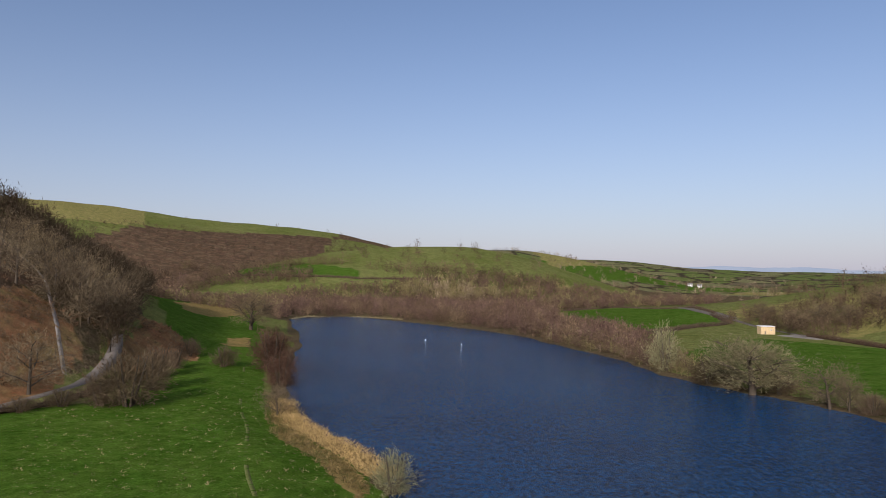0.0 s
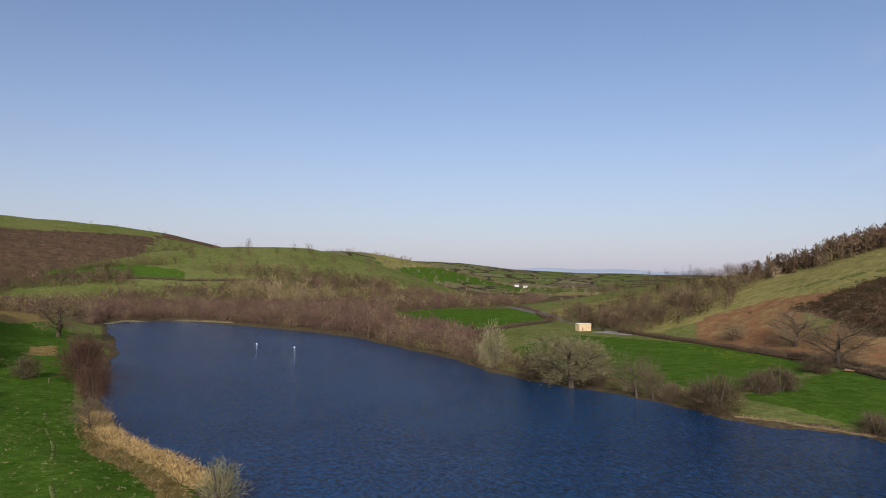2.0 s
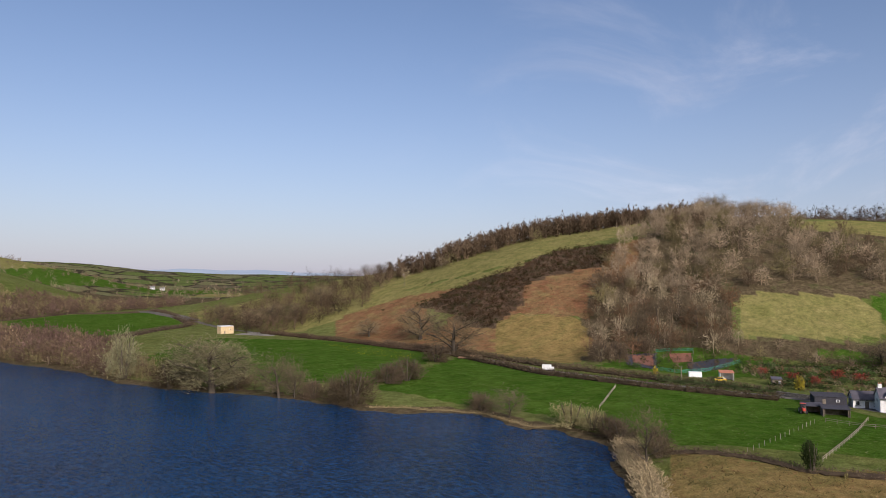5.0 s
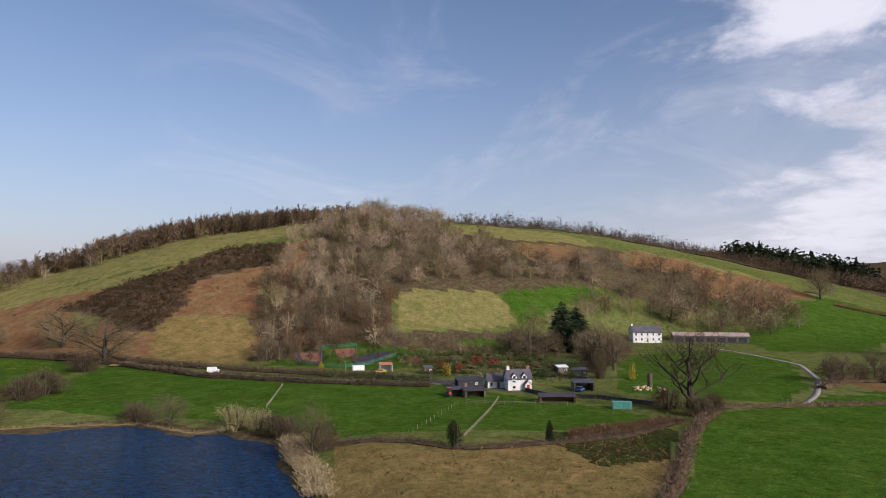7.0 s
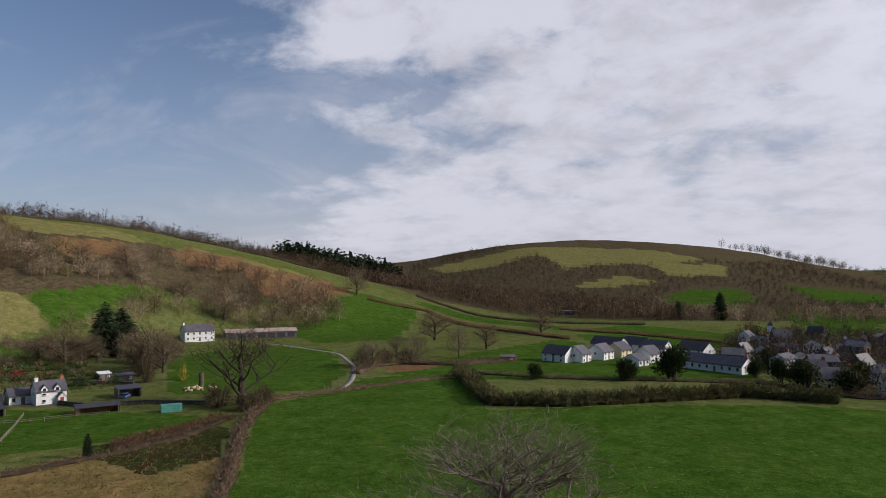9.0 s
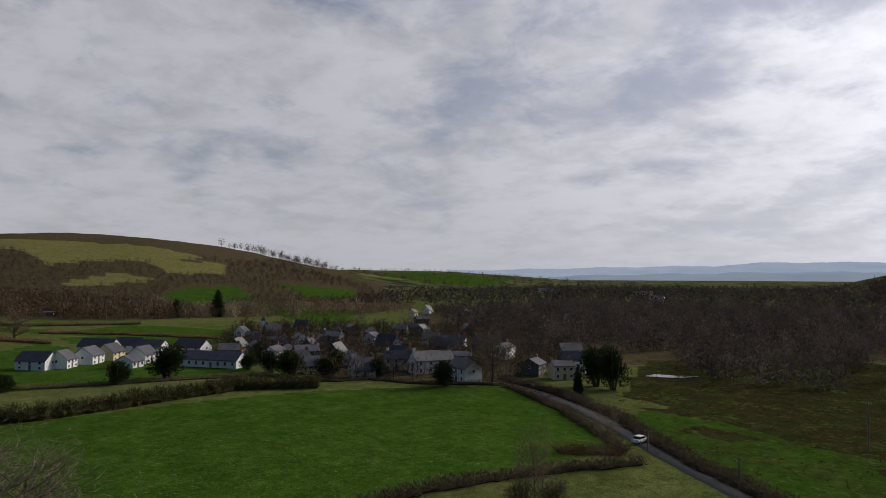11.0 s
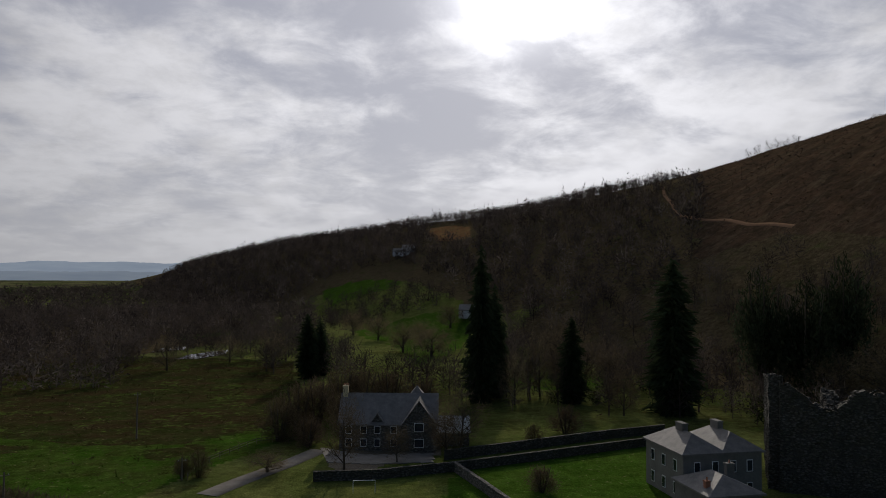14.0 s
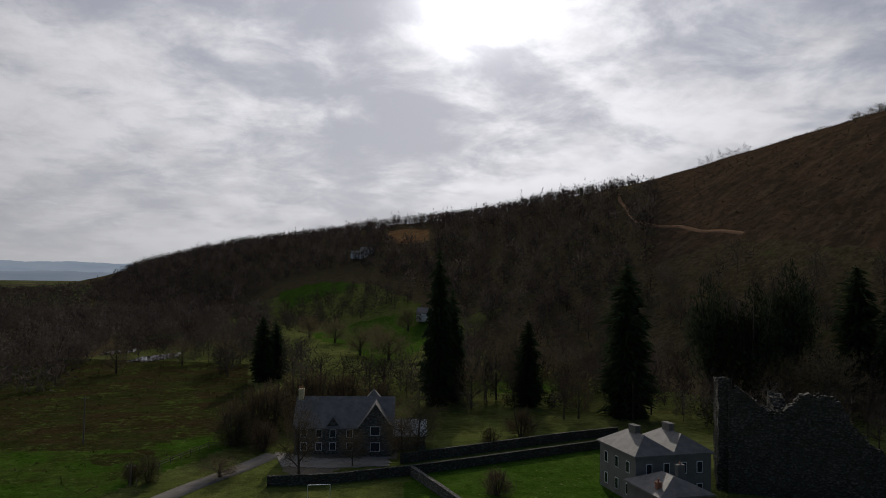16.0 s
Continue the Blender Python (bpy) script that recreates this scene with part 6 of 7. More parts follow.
fence("thin pale posts across the pasture", [(69.3, 203), (67.1, 180), (64.9, 162)], 3.0, 1.1, M_POST, 0, 0.07)
fence("pale timber fence down to the bank", [(72.6, 214), (72.0, 197), (71, 178), (69.8, 161)], 2.6, 1.0, M_POST, 2)
fence("pale timber fence by the lake field", [(55.4, 244), (54.2, 205)], 2.6, 1.0, M_POST, 2)
fence("wire fence with timber posts in the field", [(110.2, 118), (112.5, 104), (116, 90)], 3.0, 1.1, M_WOOD, 0, 0.12)
fence("weathered timber fence by the drive", [(176.6, 132), (177.4, 140), (181.6, 156), (184.0, 158)], 2.8, 1.2, M_WOOD, 2)
fence("timber gate and fence at the track", [(93.6, 229), (94.6, 226)], 1.6, 1.2, M_POST, 2)
fence("garden fence before the sheds", [(70.0, 206), (72.2, 203), (75.5, 205), (78.0, 204)], 2.4, 1.1, M_WOOD, 2)


def pole(b, r, tall, label="weathered wooden line pole in the meadow"):
    p = spot(b, r)
    root = thing("utility_pole", label, "pole", p, b, "utility poles")
    verts, faces = [], []
    tube(verts, faces, [Vector((0, 0, -0.4)), Vector((0, 0, tall * 0.5)), Vector((0, 0, tall))], [0.17, 0.15, 0.12], 8)
    part("shaft", mesh_of("shaft", np.array(verts), faces, M_WOOD, True), M_WOOD, root)
    bm = bmesh.new()
    bmesh.ops.create_cube(bm, size=1, matrix=Matrix.Translation((0, 0, tall - 0.5)) @ Matrix.Diagonal((1.5, 0.1, 0.12, 1)))
    part("crossarm", bm, M_WOOD, root)
    for x in (-0.6, 0, 0.6):
        bm = bmesh.new()
        bmesh.ops.create_cone(bm, cap_ends=True, segments=8, radius1=0.06, radius2=0.04, depth=0.16, matrix=Matrix.Translation((x, 0, tall - 0.36)))
        part("insulator", bm, M_STEEL, root)


for b, r, tall in ((173.0, 168, 10), (164.7, 128, 5.2), (158.2, 149, 4.5), (176.2, 132, 3.8), (38.6, 512, 9), (71.5, 640, 11), (84.2, 640, 9), (88.0, 660, 9), (60.3, 262, 6)):
    pole(b, r, tall)

# ---- buildings ----
def box(bm, x, y, z, sx, sy, sz, bevel=0.0):
    made = bmesh.ops.create_cube(bm, size=1, matrix=Matrix.Translation((x, y, z)) @ Matrix.Diagonal((sx, sy, sz, 1)))
    if bevel:
        edges = list({e for v in made["verts"] for e in v.link_edges})
        bmesh.ops.bevel(bm, geom=edges, offset=bevel, segments=2, affect="EDGES")


def boxed(name, x, y, z, sx, sy, sz, material, parent, label="", bevel=0.0):
    bm = bmesh.new()
    box(bm, x, y, z, sx, sy, sz, bevel)
    return part(name, bm, material, parent, label)


def gabled(bm, w, d, eave, ridge, x0=0.0, y0=0.0, deep=0.6):
    """Walls with a gable at both ends; the ridge runs along x."""
    a, c = w / 2, d / 2
    v = [bm.verts.new((x0 + x, y0 + y, z)) for x in (-a, a) for y, z in ((-c, -deep), (c, -deep), (c, eave), (0, ridge), (-c, eave))]
    for f in ((0, 1, 2, 3, 4), (9, 8, 7, 6, 5), (0, 4, 9, 5), (1, 6, 7, 2), (2, 7, 8, 3), (3, 8, 9, 4), (0, 5, 6, 1)):
        bm.faces.new([v[i] for i in f])


def pitched(bm, w, d, eave, ridge, x0=0.0, y0=0.0, over=0.3, thick=0.18):
    """Two roof slabs that lie on the gables."""
    a, c = w / 2 + over, d / 2
    slope = (ridge - eave) / c
    for s in (-1, 1):
        y1 = c + over
        z1 = eave - slope * over
        pts = [(0, ridge + 0.02), (s * y1, z1 + 0.02), (s * y1, z1 + 0.02 + thick), (0, ridge + 0.02 + thick * 1.15)]
        v = [bm.verts.new((x0 + x, y0 + y, z)) for x in (-a, a) for y, z in pts]
        for f in ((0, 1, 2, 3), (7, 6, 5, 4), (0, 4, 5, 1), (1, 5, 6, 2), (2, 6, 7, 3), (3, 7, 4, 0)):
            bm.faces.new([v[i] for i in f])
    bmesh.ops.recalc_face_normals(bm, faces=bm.faces[:])


def window(parent, x, y, z, w, h, face=-1):
    """A framed pane on a wall that looks along y (face -1: towards -y) or, with face 2 or -2, along x."""
    if abs(face) == 1:
        f = boxed("window", x, y + face * 0.03, z, w, 0.12, h, M_WHITE, parent)
        boxed("pane", x, y + face * 0.075, z, w - 0.22, 0.05, h - 0.24, M_GLASS, f, "dark glass")
        boxed("sill", x, y + face * 0.12, z - h / 2 - 0.05, w + 0.2, 0.2, 0.09, M_GREYWALL, f)
    else:
        k = 1 if face > 0 else -1
        f = boxed("window", x + k * 0.03, y, z, 0.12, w, h, M_WHITE, parent)
        boxed("pane", x + k * 0.075, y, z, 0.05, w - 0.22, h - 0.24, M_GLASS, f, "dark glass")


def chimney(parent, x, y, base, top, wall, sx=0.9, sy=0.6, pots=2):
    bm = bmesh.new()
    box(bm, x, y, (base + top) / 2, sx, sy, top - base)
    box(bm, x, y, top - 0.12, sx + 0.16, sy + 0.16, 0.16)
    c = part("chimney", bm, wall, parent)
    for i in range(pots):
        bm = bmesh.new()
        bmesh.ops.create_cone(bm, cap_ends=True, segments=8, radius1=0.14, radius2=0.11, depth=0.5,
                              matrix=Matrix.Translation((x + (i - (pots - 1) / 2) * 0.4, y, top + 0.22)))
        part("chimney_pot", bm, M_POT, c)


def house(b, r, w, d, eave, ridge, turn, wall, roof, label, cols=3, rows=2, stacks=1, group="", name="house", category="house", door=True, side=True):
    """A gabled house; with turn 0 its long front looks back to the middle of the valley."""
    root = thing(name, label, category, spot(b, r), b + turn, group)
    bm = bmesh.new()
    gabled(bm, w, d, eave, ridge)
    bmesh.ops.recalc_face_normals(bm, faces=bm.faces[:])
    part("wall", bm, wall, root)
    bm = bmesh.new()
    pitched(bm, w, d, eave, ridge)
    part("roof", bm, roof, root)
    for i in range(stacks):
        chimney(root, (w / 2 - 0.6) * (1 if i == 0 else -1), 0, ridge - 0.8, ridge + 1.1, wall if i else M_BRICK)
    storey = eave / rows
    for k in range(rows):
        for i in range(cols):
            x = (i + 0.5) / cols * w - w / 2
            if door and k == 0 and i == cols // 2:
                boxed("door", x, -d / 2 - 0.03, 1.0, 0.95, 0.12, 2.0, M_WOOD, root)
                continue
            window(root, x, -d / 2, storey * (k + 0.56), 1.1, min(1.3, storey * 0.5))
    if side:
        for s in (2, -2):
            window(root, s / 2 * w / 2, 0, eave * 0.78, 1.0, 1.1, s)
    bm = bmesh.new()
    box(bm, 0, -d / 2 - 0.34, eave - 0.12 - (ridge - eave) / (d / 2) * 0.3, w + 0.5, 0.12, 0.12)
    part("gutter", bm, M_RUBBER, root)
    return root


# the white cottage by the lane, with its wing and its sheds
cot = house(74.1, 233, 7.8, 6.0, 3.9, 6.3, -14, M_RENDER, M_SLATE, "white cottage with slate roof and dormers", 2, 2, 2, name="cottage", category="house", door=False, side=True)
for x in (-1.9, 1.4):
    bm = bmesh.new()
    gabled(bm, 1.6, 1.6, 4.5, 5.5, 0, 0, -3.2)
    bmesh.ops.rotate(bm, verts=bm.verts[:], matrix=Matrix.Rotation(radians(90), 3, "Z"))
    bmesh.ops.translate(bm, verts=bm.verts[:], vec=(x, -2.4, 0))
    bmesh.ops.recalc_face_normals(bm, faces=bm.faces[:])
    dorm = part("dormer", bm, M_RENDER, cot, "small gabled dormer")
    bm = bmesh.new()
    pitched(bm, 1.6, 1.6, 4.5, 5.5, over=0.2, thick=0.12)
    bmesh.ops.rotate(bm, verts=bm.verts[:], matrix=Matrix.Rotation(radians(90), 3, "Z"))
    bmesh.ops.translate(bm, verts=bm.verts[:], vec=(x, -2.4, 0))
    part("dormer_roof", bm, M_SLATE, dorm)
    boxed("pane", x, -3.22, 4.2, 0.8, 0.06, 0.9, M_GLASS, dorm)
bm = bmesh.new()
gabled(bm, 1.8, 1.9, 2.1, 3.2)
bmesh.ops.rotate(bm, verts=bm.verts[:], matrix=Matrix.Rotation(radians(90), 3, "Z"))
bmesh.ops.translate(bm, verts=bm.verts[:], vec=(2.3, -3.7, 0))
bmesh.ops.recalc_face_normals(bm, faces=bm.faces[:])
porch = part("porch", bm, M_RENDER, cot)
bm = bmesh.new()
pitched(bm, 1.8, 1.9, 2.1, 3.2, over=0.25)
bmesh.ops.rotate(bm, verts=bm.verts[:], matrix=Matrix.Rotation(radians(90), 3, "Z"))
bmesh.ops.translate(bm, verts=bm.verts[:], vec=(2.3, -3.7, 0))
part("porch_roof", bm, M_SLATE, porch)
boxed("porch_door", 2.3, -4.62, 1.0, 0.9, 0.1, 2.0, M_RED, porch)
house(72.4, 237, 7.0, 5.0, 2.6, 4.4, -14, M_RENDER, M_SLATE, "low white wing of the cottage with slate roof", 3, 1, 0, name="cottage_wing", category="house")


def shed(b, r, w, d, tall, turn, wall, roof, label, open_front=False, name="shed", group="sheds", fall=0.5):
    root = thing(name, label, "shed", spot(b, r), b + turn, group)
    if open_front:
        for x, y, sx, sy in ((0, d / 2 - 0.06, w, 0.12), (-w / 2 + 0.06, -0.062, 0.12, d - 0.125), (w / 2 - 0.06, -0.062, 0.12, d - 0.125)):
            boxed("wall", x, y, tall / 2 - 0.2, sx, sy, tall + 0.2, wall, root)
        for x in (-w / 2 + 0.4, w / 2 - 0.4):
            boxed("post", x, -d / 2 + 0.1, tall / 2 - 0.1, 0.16, 0.16, tall + 0.3, M_WOOD, root)
    else:
        boxed("wall", 0, 0, tall / 2 - 0.15, w, d, tall + 0.3, wall, root, bevel=0.03)
        boxed("door", -w * 0.2, -d / 2 - 0.02, 0.95, 0.9, 0.08, 1.9, M_WOOD, root)
        window(root, w * 0.22, -d / 2, tall * 0.6, min(0.9, w * 0.3), 0.7)
    bm = bmesh.new()
    box(bm, 0, 0, 0, w + 0.5, d + 0.5, 0.12)
    bmesh.ops.rotate(bm, verts=bm.verts[:], matrix=Matrix.Rotation(math.atan2(fall, d), 3, "X"))
    bmesh.ops.translate(bm, verts=bm.verts[:], vec=(0, 0, tall + 0.06 + fall / 2))
    part("roof", bm, roof, root)
    boxed("roof_edge", 0, d / 2, tall + fall / 2 - 0.02, w, 0.1, fall * 0.9, wall, root)
    return root


shed(70.2, 236, 8.5, 5, 2.6, -14, M_DARK, M_DARK, "long black shed beside the cottage")
shed(70.6, 217, 6.5, 3.5, 2.0, -14, M_WOOD, M_DARK, "weathered open lean-to in the yard", True)
shed(69.2, 219, 5.0, 3.0, 2.0, -14, M_WOOD, M_DARK, "weathered open wood store in the yard", True)
shed(77.2, 210, 10.5, 3.5, 1.7, -10, M_BRICK, M_DARK, "long low brown poultry shed", True)
shed(79.2, 234, 6.5, 5.0, 2.6, -14, M_WOOD, M_SLATE, "open timber carport beside the drive", True)
shed(79.0, 268, 5.5, 3.0, 2.2, -20, M_WOOD, M_SLATE, "small weathered shed in the garden")
shed(77.6, 276, 4.0, 3.0, 2.2, -20, M_GREYWALL, M_WHITE, "pale roofed garden shed")
shed(66.9, 270, 3.0, 2.6, 2.2, -10, M_WOOD, M_SLATE, "small grey garden shed")
shed(63.5, 277, 4.6, 3.6, 2.7, -10, M_WHITE, M_POT, "open white kiosk with an orange roof", True)
shed(108.3, 297, 6.0, 3.0, 2.0, -8, M_BRICK, M_SLATE, "low field shed with a dark roof")
shed(24.7, 472, 8.6, 5.5, 4.6, -25, M_PINE, M_WHITE, "new timber hut with a pale flat roof", fall=0.25)
shed(113.0, 620, 14, 6, 3.0, -10, M_DARK, M_SLATE, "dark farm shed under the far wood")


def container(b, r, w, d, tall, turn, material, label):
    root = thing("container", label, "container", spot(b, r, 0.05), b + turn, "containers")
    boxed("body", 0, 0, tall / 2, w, d, tall, material, root, bevel=0.04)
    n = int(w / 0.6)
    for i in range(n):
        boxed("rib", -w / 2 + (i + 0.5) * w / n, -d / 2 - 0.03, tall / 2, 0.16, 0.08, tall - 0.3, material, root)
    boxed("roof", 0, 0, tall + 0.04, w + 0.06, d + 0.06, 0.08, material, root)


container(82.2, 203, 5.2, 2.2, 1.9, -6, M_TEAL, "teal metal container by the yard bank")
container(61.3, 280, 4.6, 2.2, 1.8, -8, M_WHITE, "white metal container beside the lane")

# the farm on the slope
house(84.0, 412, 16, 8.5, 5.4, 8.6, -18, M_RENDER, M_SLATE, "white farmhouse with a purple slate roof", 5, 2, 2, name="farmhouse", category="house")
barn = thing("barn", "long low barn with a rusty sheet roof", "barn", spot(88.7, 425), 88.7 - 10)
boxed("wall", 0, 0, 1.6, 40, 9, 3.8, M_GREYWALL, barn)
bm = bmesh.new()
pitched(bm, 40, 9, 3.4, 5.0, over=0.4, thick=0.12)
part("roof", bm, M_RUST, barn, "rusty and pale metal sheets")
bm = bmesh.new()
gabled(bm, 39.8, 8.8, 3.4, 4.9, deep=-3.0)
bmesh.ops.recalc_face_normals(bm, faces=bm.faces[:])
part("gable", bm, M_WOOD, barn)
# dark panels on the wall stand in for the shade inside the bays
for i in range(7):
    boxed("bay", -17 + i * 5.6, -4.52, 1.3, 4.2, 0.1, 2.6, M_DARK, barn, "dark panel for the shade inside an open bay")

# the new white houses
NEW = "white rendered house with a dark slate roof"
for b, r, w, turn, wall in ((112.4, 300, 12, 38, M_RENDER), (113.9, 300, 7, -60, M_RENDER), (115.6, 309, 9, -62, M_RENDER), (116.3, 345, 16, 36, M_RENDER), (117.0, 318, 9, -60, M_CREAM), (118.4, 346, 13, 38, M_RENDER),
                         (119.2, 304, 8, -55, M_RENDER), (119.9, 330, 12, 38, M_RENDER), (122.7, 328, 14, 38, M_RENDER), (118.3, 292, 6, -50, M_RENDER)):
    house(b, r, w, 8.0, 3.4 if w > 6 else 2.4, 6.4 if w > 6 else 4.4, turn, wall, M_SLATE, "cream rendered house with a dark slate roof" if wall is M_CREAM else NEW, 3, 2 if w > 6 else 1, 0, "white houses")
house(124.2, 284, 25, 8, 2.9, 5.6, 34, M_RENDER, M_SLATE, "long white bungalow with a dark roof", 8, 1, 1, "white houses")

# the old village
VB = [127.4, 127.2, 128.6, 130.5, 130.9, 131.5, 133.6, 133.2, 134.9, 135.6, 136.4, 137.7, 139.7, 140.4, 140.9, 142.6, 144.1, 144.0, 149.4, 151.6, 152.3, 152.8, 152.1, 129.0, 132.4, 130.0, 126.0, 138.8, 147.0, 125.4]
VR = [306, 370, 411, 277, 443, 325, 302, 371, 275, 247, 353, 330, 557, 483, 620, 324, 409, 561, 252, 246, 295, 263, 503, 340, 345, 300, 330, 300, 300, 300]
lots = random.Random(3)
for _ in range(22):
    VB.append(lots.uniform(126, 146))
    VR.append(lots.uniform(255, 420))
for i, (b, r) in enumerate(zip(VB, VR)):
    pick = random.Random(i * 13 + 5)
    kind = pick.choice([M_GREYWALL, M_GREYWALL, M_RENDER, M_GREYWALL, M_CREAM])
    word = {"grey_stone_wall": "grey stone", "white_render": "white rendered", "cream_render": "cream rendered", "brick": "red brick"}[kind.name]
    w = pick.uniform(7, 11)
    house(b, r, w, pick.uniform(5.5, 7), pick.choice([2.8, 4.2, 4.6]), pick.uniform(5.8, 7.2), pick.choice([-70, -20, 10, 25, 75]), kind, pick.choice([M_SLATE, M_SLATE, M_PALESLATE]),
          word + " village house with a slate roof", 3, 2, pick.choice([1, 1, 2]), "village houses")
house(141.2, 258, 15, 7, 4.6, 7.6, -25, M_RENDER, M_PALESLATE, "white farmhouse with a pale slate roof at the field's edge", 4, 2, 2, "village houses")
house(143.9, 238, 10, 7, 4.6, 7.4, 55, M_RENDER, M_SLATE, "white gabled house beside the green field", 3, 2, 1, "village houses")
spire = thing("church_tower", "small pale tower with a short dark spire", "church", spot(127.9, 430), 127.9)
boxed("tower", 0, 0, 3.5, 3, 3, 7.5, M_RENDER, spire)
bm = bmesh.new()
bmesh.ops.create_cone(bm, cap_ends=True, segments=4, radius1=2.3, radius2=0.05, depth=2.6, matrix=Matrix.Translation((0, 0, 8.5)) @ Matrix.Rotation(radians(45), 4, "Z"))
part("spire", bm, M_SLATE, spire)

# far farms
for b, r, w in ((19.4, 1700, 10), (20.1, 1720, 9), (335.5, 960, 9), (150.5, 1250, 30), (159.0, 900, 16), (158.0, 1100, 24), (192.8, 700, 16), (193.4, 705, 12), (198.5, 430, 14)):
    house(b, r, w, 9, 4.5, 7.5, 10, M_RENDER, M_PALESLATE, "far white farm building with a pale roof", 3, 2, 0, "far farms", door=False, side=False)

# the gabled stone house in the park
stone = thing("stone_house", "grey stone gabled house with a weathered slate roof", "house", spot(192.0, 152), 192.0 + 4)
bm = bmesh.new()
gabled(bm, 20, 11, 5.4, 10.6)
bmesh.ops.recalc_face_normals(bm, faces=bm.faces[:])
part("wall", bm, M_GREYWALL, stone)
bm = bmesh.new()
pitched(bm, 20, 11, 5.4, 10.6, over=0.35)
part("roof", bm, M_PALESLATE, stone)
for x, wide, eave, top, out in ((6.4, 6.8, 5.6, 10.2, -6.8), (-2.2, 2.6, 5.6, 7.4, -5.4)):
    bm = bmesh.new()
    gabled(bm, 6.0, wide, eave, top, deep=0.6 if wide > 4 else -4.8)
    bmesh.ops.rotate(bm, verts=bm.verts[:], matrix=Matrix.Rotation(radians(90), 3, "Z"))
    bmesh.ops.translate(bm, verts=bm.verts[:], vec=(x, out + 3, 0))
    bmesh.ops.recalc_face_normals(bm, faces=bm.faces[:])
    g = part("gable", bm, M_GREYWALL, stone)
    bm = bmesh.new()
    pitched(bm, 6.0, wide, eave, top, over=0.3)
    bmesh.ops.rotate(bm, verts=bm.verts[:], matrix=Matrix.Rotation(radians(90), 3, "Z"))
    bmesh.ops.translate(bm, verts=bm.verts[:], vec=(x, out + 3, 0))
    part("gable_roof", bm, M_PALESLATE, g)
for x in (-8, -5, -2.2, 1.2):
    for z in (1.6, 4.2):
        window(stone, x, -5.5, z, 1.3, 1.6)
for z in (1.8, 5.0):
    window(stone, 6.4, -6.8, z, 2.0, 1.8)
chimney(stone, -9.4, 0, 9.4, 12.4, M_CREAM, 1.0, 1.6, 3)
bm = bmesh.new()
bmesh.ops.create_cone(bm, cap_ends=True, segments=4, radius1=3.0, radius2=0.05, depth=2.6, matrix=Matrix.Translation((5.6, 4.8, 10.4)) @ Matrix.Rotation(radians(45), 4, "Z"))
part("stair_turret_roof", bm, M_PALESLATE, stone)
boxed("stair_turret", 5.6, 4.8, 4.4, 4.0, 4.0, 9.5, M_GREYWALL, stone)
bm = bmesh.new()
gabled(bm, 7, 6, 3.0, 5.6, 13.3, 1.5)
bmesh.ops.recalc_face_normals(bm, faces=bm.faces[:])
side_wing = part("side_wing", bm, M_GREYWALL, stone)
# white colour stands in for sun glare on the glazing
bm = bmesh.new()
pitched(bm, 7, 6, 3.0, 5.6, 13.3, 1.5)
part("side_roof", bm, M_WHITE, side_wing, "pale glazed roof with sun glare given as white colour")

# the hipped Georgian house
geo = thing("georgian_house", "grey rendered square house with hipped slate roofs", "house", spot(216.2, 128), 216.2 - 32)


def hipped(parent, name, x, y, w, d, eave, top, run, material, over=0.45):
    """A hipped roof with its ridge along y."""
    bm = bmesh.new()
    a, c = w / 2 + over, d / 2 + over
    low = [bm.verts.new((x + p * a, y + q * c, eave - 0.15)) for p, q in ((-1, -1), (1, -1), (1, 1), (-1, 1))]
    mid = [bm.verts.new((x + p * a, y + q * c, eave + 0.12)) for p, q in ((-1, -1), (1, -1), (1, 1), (-1, 1))]
    r0, r1 = bm.verts.new((x, y - run / 2, top)), bm.verts.new((x, y + run / 2, top))
    bm.faces.new(low[::-1])
    for i in range(4):
        bm.faces.new((low[i], low[(i + 1) % 4], mid[(i + 1) % 4], mid[i]))
    bm.faces.new((mid[0], mid[1], r0)), bm.faces.new((mid[1], mid[2], r1, r0))
    bm.faces.new((mid[2], mid[3], r1)), bm.faces.new((mid[3], mid[0], r0, r1))
    return part(name, bm, material, parent)


boxed("wall", 0, 0, 3.4, 14, 12, 8.4, M_GREYRENDER, geo)
hipped(geo, "roof", -3.5, 0, 7, 12, 7.6, 10.2, 5.5, M_PALESLATE)
hipped(geo, "roof", 3.5, 0, 7, 12, 7.604, 10.2, 5.5, M_PALESLATE)
chimney(geo, -3.4, 0.5, 9.4, 11.3, M_GREYRENDER, 1.0, 2.2, 0)
chimney(geo, 3.6, 1.2, 9.4, 11.3, M_GREYRENDER, 1.0, 2.2, 0)
for x in (-4.6, -1.4, 1.8, 4.8):
    for z in (1.8, 5.4):
        window(geo, x, -6, z, 1.1, 1.9)
for y in (-3.6, 0, 3.6):
    for z in (1.8, 5.4):
        window(geo, -7, y, z, 1.1, 1.9, -2)
        window(geo, 7, y, z, 1.1, 1.9, 2)
wing = thing("house_wing", "low grey wing with a hipped slate roof", "house", geo.matrix_basis @ Vector((-4.5, -11.2, 0)), 216.2 - 32)
boxed("wall", 0, 0, 1.6, 8.5, 9.6, 5.0, M_GREYRENDER, wing)
hipped(wing, "roof", 0, 0, 8.5, 9.6, 4.1, 6.2, 3.0, M_PALESLATE)
chimney(wing, 2.8, 1.0, 4.8, 7.2, M_GREYRENDER, 1.3, 0.8, 1)
chimney(wing, -3.2, -2.4, 4.4, 5.8, M_BRICK, 0.7, 0.7, 1)


